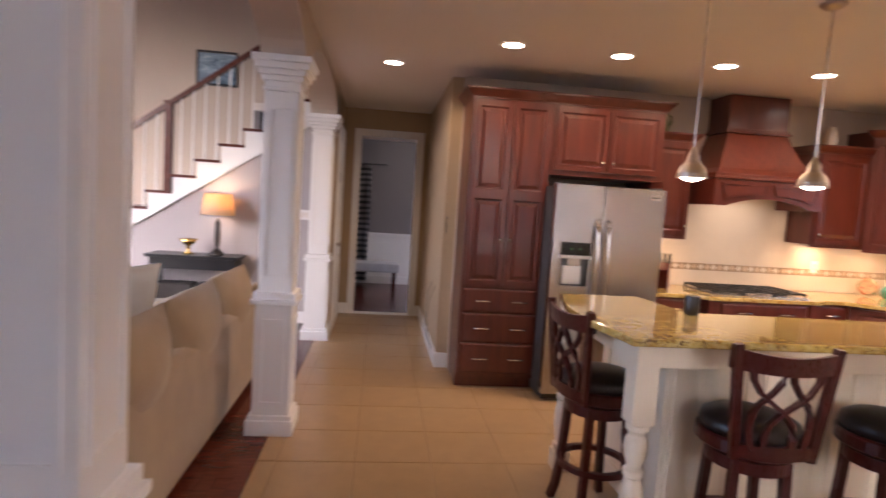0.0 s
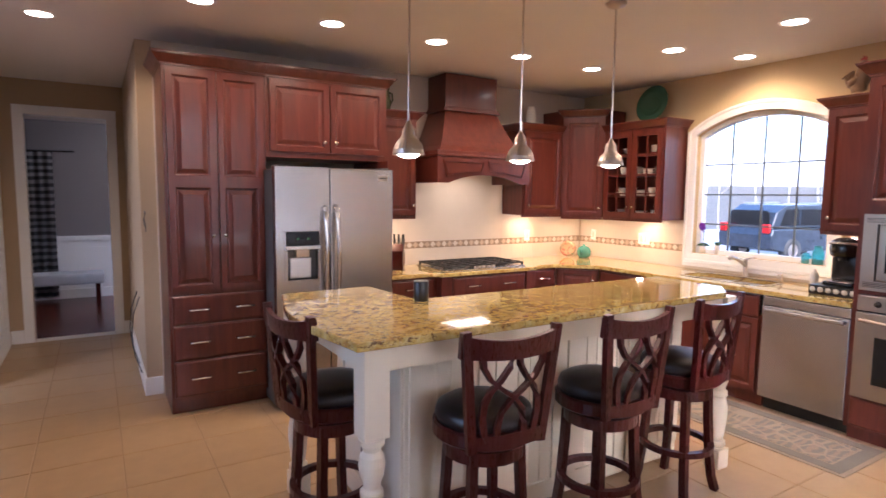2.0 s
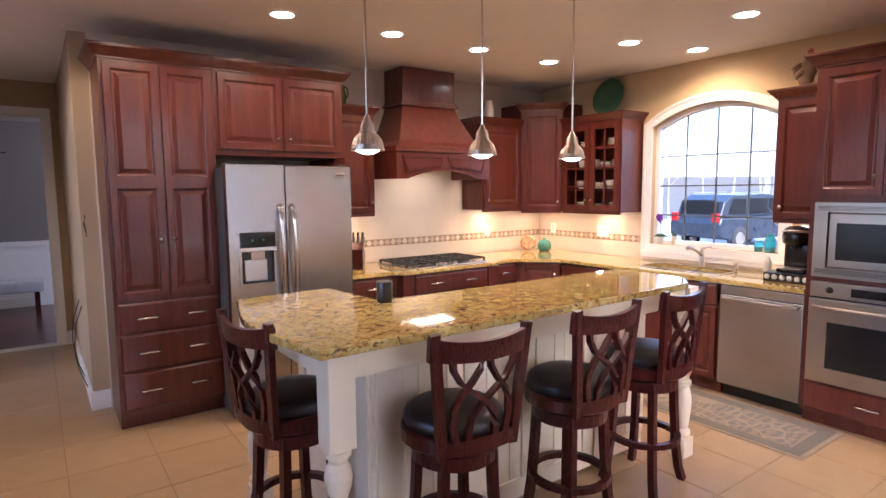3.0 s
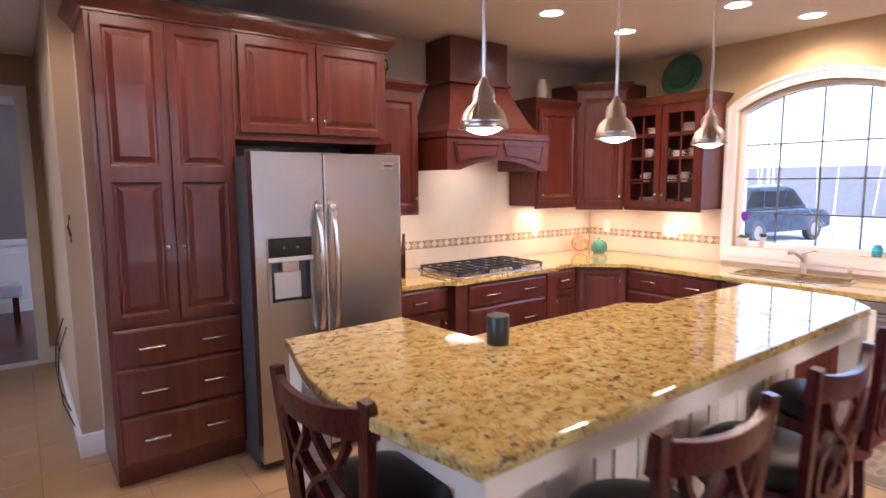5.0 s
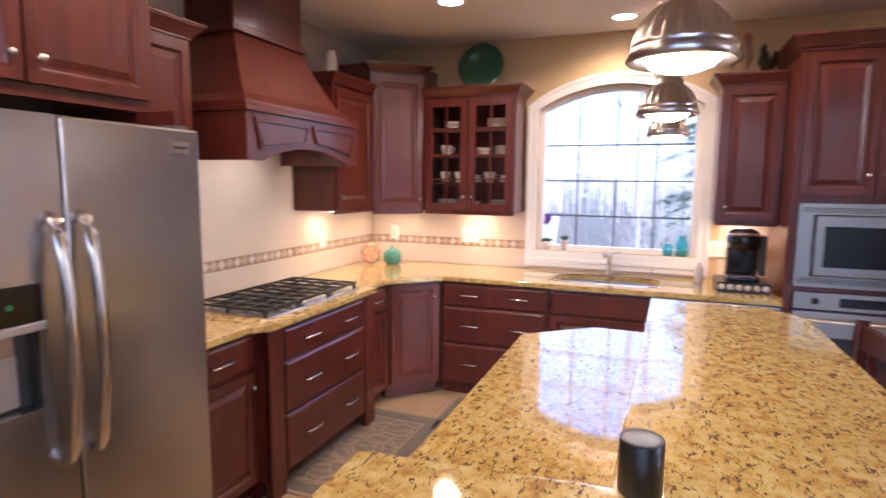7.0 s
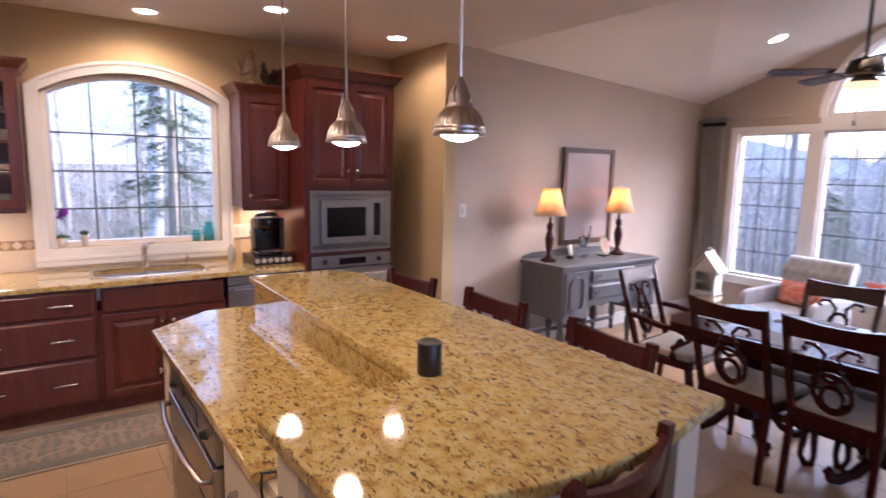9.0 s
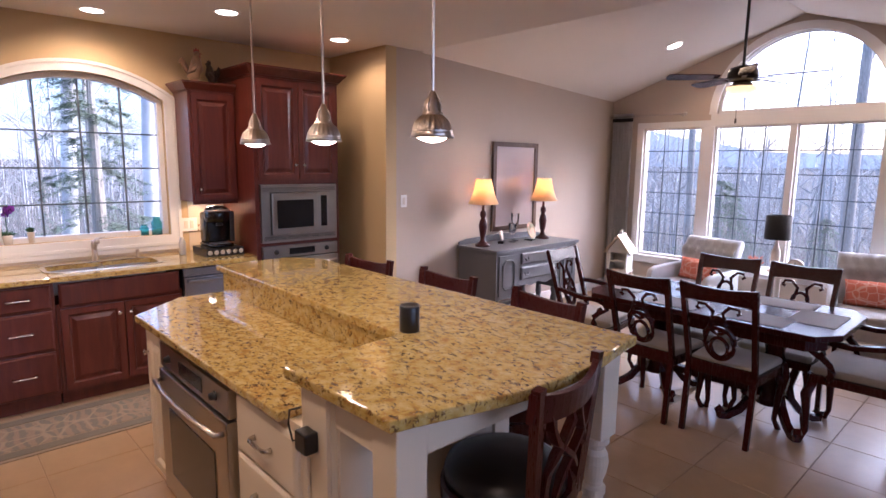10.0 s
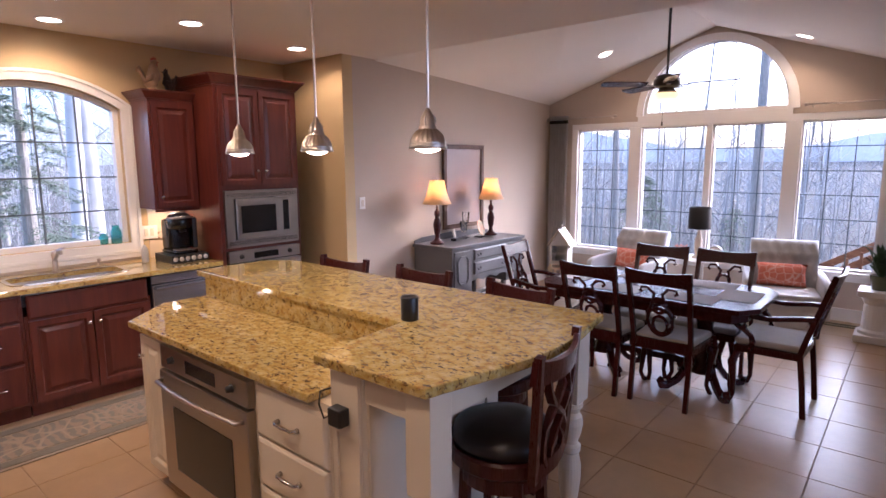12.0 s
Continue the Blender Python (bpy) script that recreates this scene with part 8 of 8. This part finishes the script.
for k in range(1900):
    a = rng.uniform(-math.pi * 0.95, math.pi * 0.07)
    d = rng.uniform(24, 60) if k % 5 == 0 else rng.uniform(45, 170)
    x_, y_ = 2 + d * math.cos(a), 2 + d * math.sin(a)
    z_ = ground_z(x_, y_)
    if 14 < x_ < 46 and 3 < y_ < 37:
        continue
    h = rng.uniform(6, 12)
    bm.bar([(x_, y_, z_ - 1), (x_ + rng.uniform(-0.6, 0.6), y_, z_ + h)], [0.07, 0.015], 3)
    for j in range(13):
        b, f, l_ = rng.uniform(0, 6.28), rng.uniform(0.15, 0.95), rng.uniform(0.8, 2.6)
        bm.bar([(x_, y_, z_ + h * f), (x_ + 0.6 * l_ * math.cos(b), y_ + 0.6 * l_ * math.sin(b), z_ + h * f + 0.35 * l_), (x_ + l_ * math.cos(b + 0.4), y_ + l_ * math.sin(b + 0.4), z_ + h * f + 0.9 * l_)], [0.030, 0.020, 0.006], 3)
tagged(bm.part("far_woods", HAZE), "distant bare winter woods, bark paled for haze", "woods", "", "stuff")

# wooden stair rail of the deck outside the gable windows
dk = thing("deck_stair_rail", 0, -4.0, 0, 0, "weathered brown wooden stair rail outside the windows", "railing")
DECKWOOD = wood("deck_wood", (0.12, 0.055, 0.03), (0.19, 0.095, 0.052), (0.26, 0.14, 0.08), 0.7, (2, 14, 14), 0.0, 0.2)
slant = lambda x, z: z + (0.95 - x) * 0.62
for z_ in (0.36, 0.20):
    part("rail", tube(bmesh.new(), [(1.25, 0, slant(1.25, z_)), (-0.9, 0, slant(-0.9, z_))], 0, square=(0.05, 0.09)), DECKWOOD, dk)
for x_ in (1.2, -0.85):
    part("post", bx(x_ - 0.045, 0.03, GZ - 0.1, x_ + 0.045, 0.12, slant(x_, 0.46), 0.005), DECKWOOD, dk)
for k in range(12):
    x_ = 1.05 - 0.15 * k
    part("baluster", bx(x_ - 0.018, 0.028, slant(x_, -0.45), x_ + 0.018, 0.062, slant(x_, 0.34), 0.003), DECKWOOD, dk)

# parked car on the driveway
car = thing("parked_car", 18.85, 10.1, GZ + 1.492, -9, "dark blue parked sport utility car on the driveway", "car")
CARPAINT = leather_material("dark_blue_car_paint", (0.025, 0.032, 0.045), 0.15)
WHEEL = leather_material("tyre_rubber", (0.02, 0.02, 0.02), 0.7)
bm = prism(bmesh.new(), [(-2.25, 0.42), (-2.28, 0.80), (-2.20, 0.98), (1.15, 1.02), (2.05, 0.92), (2.28, 0.75), (2.30, 0.42), (1.80, 0.32), (-1.80, 0.32)], "y", -0.90, 0.90, 0.06)
part("body", bm, CARPAINT, car)
bm = prism(bmesh.new(), [(-2.12, 0.985), (-1.95, 1.45), (-1.55, 1.66), (0.10, 1.68), (0.45, 1.60), (1.20, 1.02)], "y", -0.78, 0.78, 0.05)
part("cabin", bm, CARPAINT, car)
for s in (-1, 1):
    for a, b, c_, d_ in ((-1.80, -1.02, -1.58, -1.02), (-0.94, 0.02, -0.94, 0.02), (0.10, 0.92, 0.10, 0.42)):
        bm = prism(bmesh.new(), [(a, 1.08), (b, 1.08), (d_, 1.54), (c_, 1.54)], "y", s * 0.782, s * 0.792)
        part("side_window", bm, DARKGLASS, car)
    part("roof_rail", tube(bmesh.new(), [(-1.5, s * 0.66, 1.70), (0.0, s * 0.66, 1.72)], 0.02, 8), NICKEL, car)
    for x_ in (-1.38, 1.40):
        w_ = part("wheel", lathe(bmesh.new(), [(0.20, -0.10), (0.33, -0.11), (0.355, -0.07), (0.355, 0.07), (0.33, 0.11), (0.20, 0.10)], 0, 0, 28, pose(x_, s * 0.82, 0.355, 90, 0, 0)), WHEEL, car, "", True)
        part("rim", lathe(bmesh.new(), [(0, 0.09), (0.06, 0.10), (0.20, 0.085), (0.21, 0.10), (0.21, -0.10), (0, -0.09)], 0, 0, 20, pose(x_, s * 0.82, 0.355, 90, 0, 0)), NICKEL, w_)
    part("headlight", bx(2.12, s * 0.60 - 0.16, 0.72, 2.29, s * 0.60 + 0.16, 0.88, 0.03), CHROME, car)
    part("taillight", bx(-2.31, s * 0.72 - 0.10, 0.86, -2.20, s * 0.72 + 0.10, 1.12, 0.02), glazed("red_lens", (0.35, 0.01, 0.01), 0.1), car)
bm = prism(bmesh.new(), [(-0.68, 1.06), (0.68, 1.06), (0.60, 1.50), (-0.60, 1.50)], "x", -2.09, -2.03)
part("rear_window", bm, DARKGLASS, car)
bm = bmesh.new()
v = [bm.verts.new(p) for p in ((1.13, -0.70, 1.08), (1.13, 0.70, 1.08), (0.50, 0.64, 1.585), (0.50, -0.64, 1.585))]
f_ = bm.faces.new(v)
bmesh.ops.solidify(bm, geom=[f_], thickness=0.012)
o = part("windscreen", bm, DARKGLASS, car)
o.location = (0.03, 0, 0.03)

# ---------------- backsplash tiles ----------------
def tile_mesh(name, w, h, d, mat, bevel=0.003):
    """A flat tile standing in x and z, its face toward -y."""
    bm = rect_loft(bmesh.new(), [(0, w, 0, h, 0), (0, w, 0, h, -d + bevel), (bevel, w - bevel, bevel, h - bevel, -d)])
    me = bpy.data.meshes.new(name)
    bm.to_mesh(me)
    bm.free()
    me.materials.append(mat)
    return me


def lay(me, name, parent, m):
    ob = new(name, me)
    ob.parent = parent
    ob.matrix_basis = m
    return ob


def splash(name, x, y, rz, runs, tw=0.150):
    """Field tiles in rows with a band of small diamonds; runs: (start, end, z0, z1)."""
    t = thing(name, x, y, 0, rz, "cream stone backsplash with a diamond accent band", "", "", "structure")
    L = max(r[1] for r in runs)
    for a, b, z0, z1 in runs:
        part("grout_bed", bx(a, 0.0005, z0, b, 0.0055, z1), SPLASH_GROUT, t)
    field, tan = {}, tile_mesh("accent_tile", 0.044, 0.044, 0.006, SPLASH_TAN, 0.002)
    pale = tile_mesh("accent_tile", 0.044, 0.044, 0.006, SPLASH, 0.002)
    for a, b, z0, z1 in runs:
        z, row = z0, 0
        while z < z1 - 0.02:
            band_row = abs(z - 1.065) < 0.03 and z0 < 1.0
            hgt = 0.075 if band_row else min(0.150 if z > 1.1 else 1.065 - z if z < 1.06 else 0.15, z1 - z)
            q = a
            if band_row:
                k = 0
                part("accent_strip", bx(a, -0.0015, z + 0.004, b, 0.001, z + 0.071), SPLASH_DARK, t)
                while q < b - 0.06:
                    lay(pale if k % 2 else tan, "accent_tile", t, pose(q + 0.033, 0.002, z + 0.0375) @ pose(0, 0, 0, 0, 45, 0) @ pose(-0.022, 0, -0.022))
                    q, k = q + 0.066, k + 1
            else:
                q = a - (tw / 2 if row % 2 else 0)
                while q < b - 0.004:
                    s, e = max(q, a), min(q + tw, b)
                    if e - s > 0.01:
                        key = (round(e - s, 3), round(hgt, 3))
                        if key not in field:
                            field[key] = tile_mesh("tile", e - s - 0.0016, hgt - 0.0016, 0.007, SPLASH, 0.0012)
                        lay(field[key], "tile", t, pose(s + 0.0008, 0.0068, z + 0.0008))
                    q += tw
            z, row = z + hgt, row + 1
    return t


SPLASH_TAN = tile_material("backsplash_tan_accent", (0.52, 0.39, 0.27), 0.15, 0.4)
SPLASH_GROUT = plaster("splash_grout", (0.64, 0.56, 0.465), 0.08, 0.9)
splash("backsplash_north", 2.37, YN - 0.006, 0, [(0.0, 0.45, 0.915, 1.40), (0.45, 1.66, 0.915, 1.80), (1.66, 2.815, 0.915, 1.40)], 0.15)
splash("backsplash_east", XE - 0.006, YN - 0.012, -90, [(0.0, 1.395, 0.915, 1.372), (2.80, 3.11, 0.915, 1.355)])
splash("backsplash_window", XE - 0.006, 4.32, -90, [(0.0, 1.34, 0.915, 0.955)])

# ---------------- floors ----------------
structure("floor", bx(XW - 0.003, YS, -0.10, XE + 0.1, YH + 0.13, -0.004), GROUT, "grouted tile floor of kitchen, dining room and hall")
fl_ = bpy.data.objects["floor"]
TS = 0.457
tile_cache = {}
i0 = math.floor((XW - 0.42) / TS)
for i in range(i0, 12):
    for j in range(-6, 19):
        x0, x1 = max(0.42 + i * TS, XW), min(0.42 + (i + 1) * TS, XE)
        y0, y1 = max(0.14 + j * TS, YS), min(0.14 + (j + 1) * TS, YH)
        if x1 - x0 < 0.02 or y1 - y0 < 0.02 or (y0 > YN and x0 > 0.74) or (x0 > XD + 0.1 and y1 < YC - 0.1):
            continue
        key = (round(x1 - x0, 3), round(y1 - y0, 3))
        if key not in tile_cache:
            a, b = key
            g, e = 0.0025, 0.0022
            bm = bmesh.new()
            rows = [[bm.verts.new(p) for p in ((u, u, z), (a - u, u, z), (a - u, b - u, z), (u, b - u, z))] for u, z in ((g, -0.004), (g, -e), (g + e, 0.0))]
            for p, q in zip(rows, rows[1:]):
                for k in range(4):
                    bm.faces.new((p[k], p[(k + 1) % 4], q[(k + 1) % 4], q[k]))
            bm.faces.new(rows[-1])
            me = bpy.data.meshes.new("floor_tile")
            bm.to_mesh(me)
            bm.free()
            me.materials.append(TILE)
            tile_cache[key] = me
        lay(tile_cache[key], "floor_tile", fl_, pose(x0, y0, 0))
structure("floor_living", bx(-6.0, YS, -0.10, XW - 0.004, 9.0, -0.003), REDWOOD, "polished red-brown plank floor of the living room")
structure("floor_far_room", bx(-1.7, YH + 0.131, -0.10, 2.1, 11.0, 0.0), REDWOOD, "polished red-brown wood floor")
fw = bpy.data.objects["floor_living"]
me = bpy.data.meshes.new("plank")
bm = bx(0, 0, -0.0028, 0.0805, 1.298, 0.0, 0.0)
bm.to_mesh(me)
bm.free()
me.materials.append(REDWOOD)
for i in range(22):
    for j in range(7):
        lay(me, "plank", fw, pose(XW - 0.086 - 0.082 * i, -1.1 + 1.30 * j + (0.65 if i % 2 else 0.0) + 0.13 * (i % 3), 0))
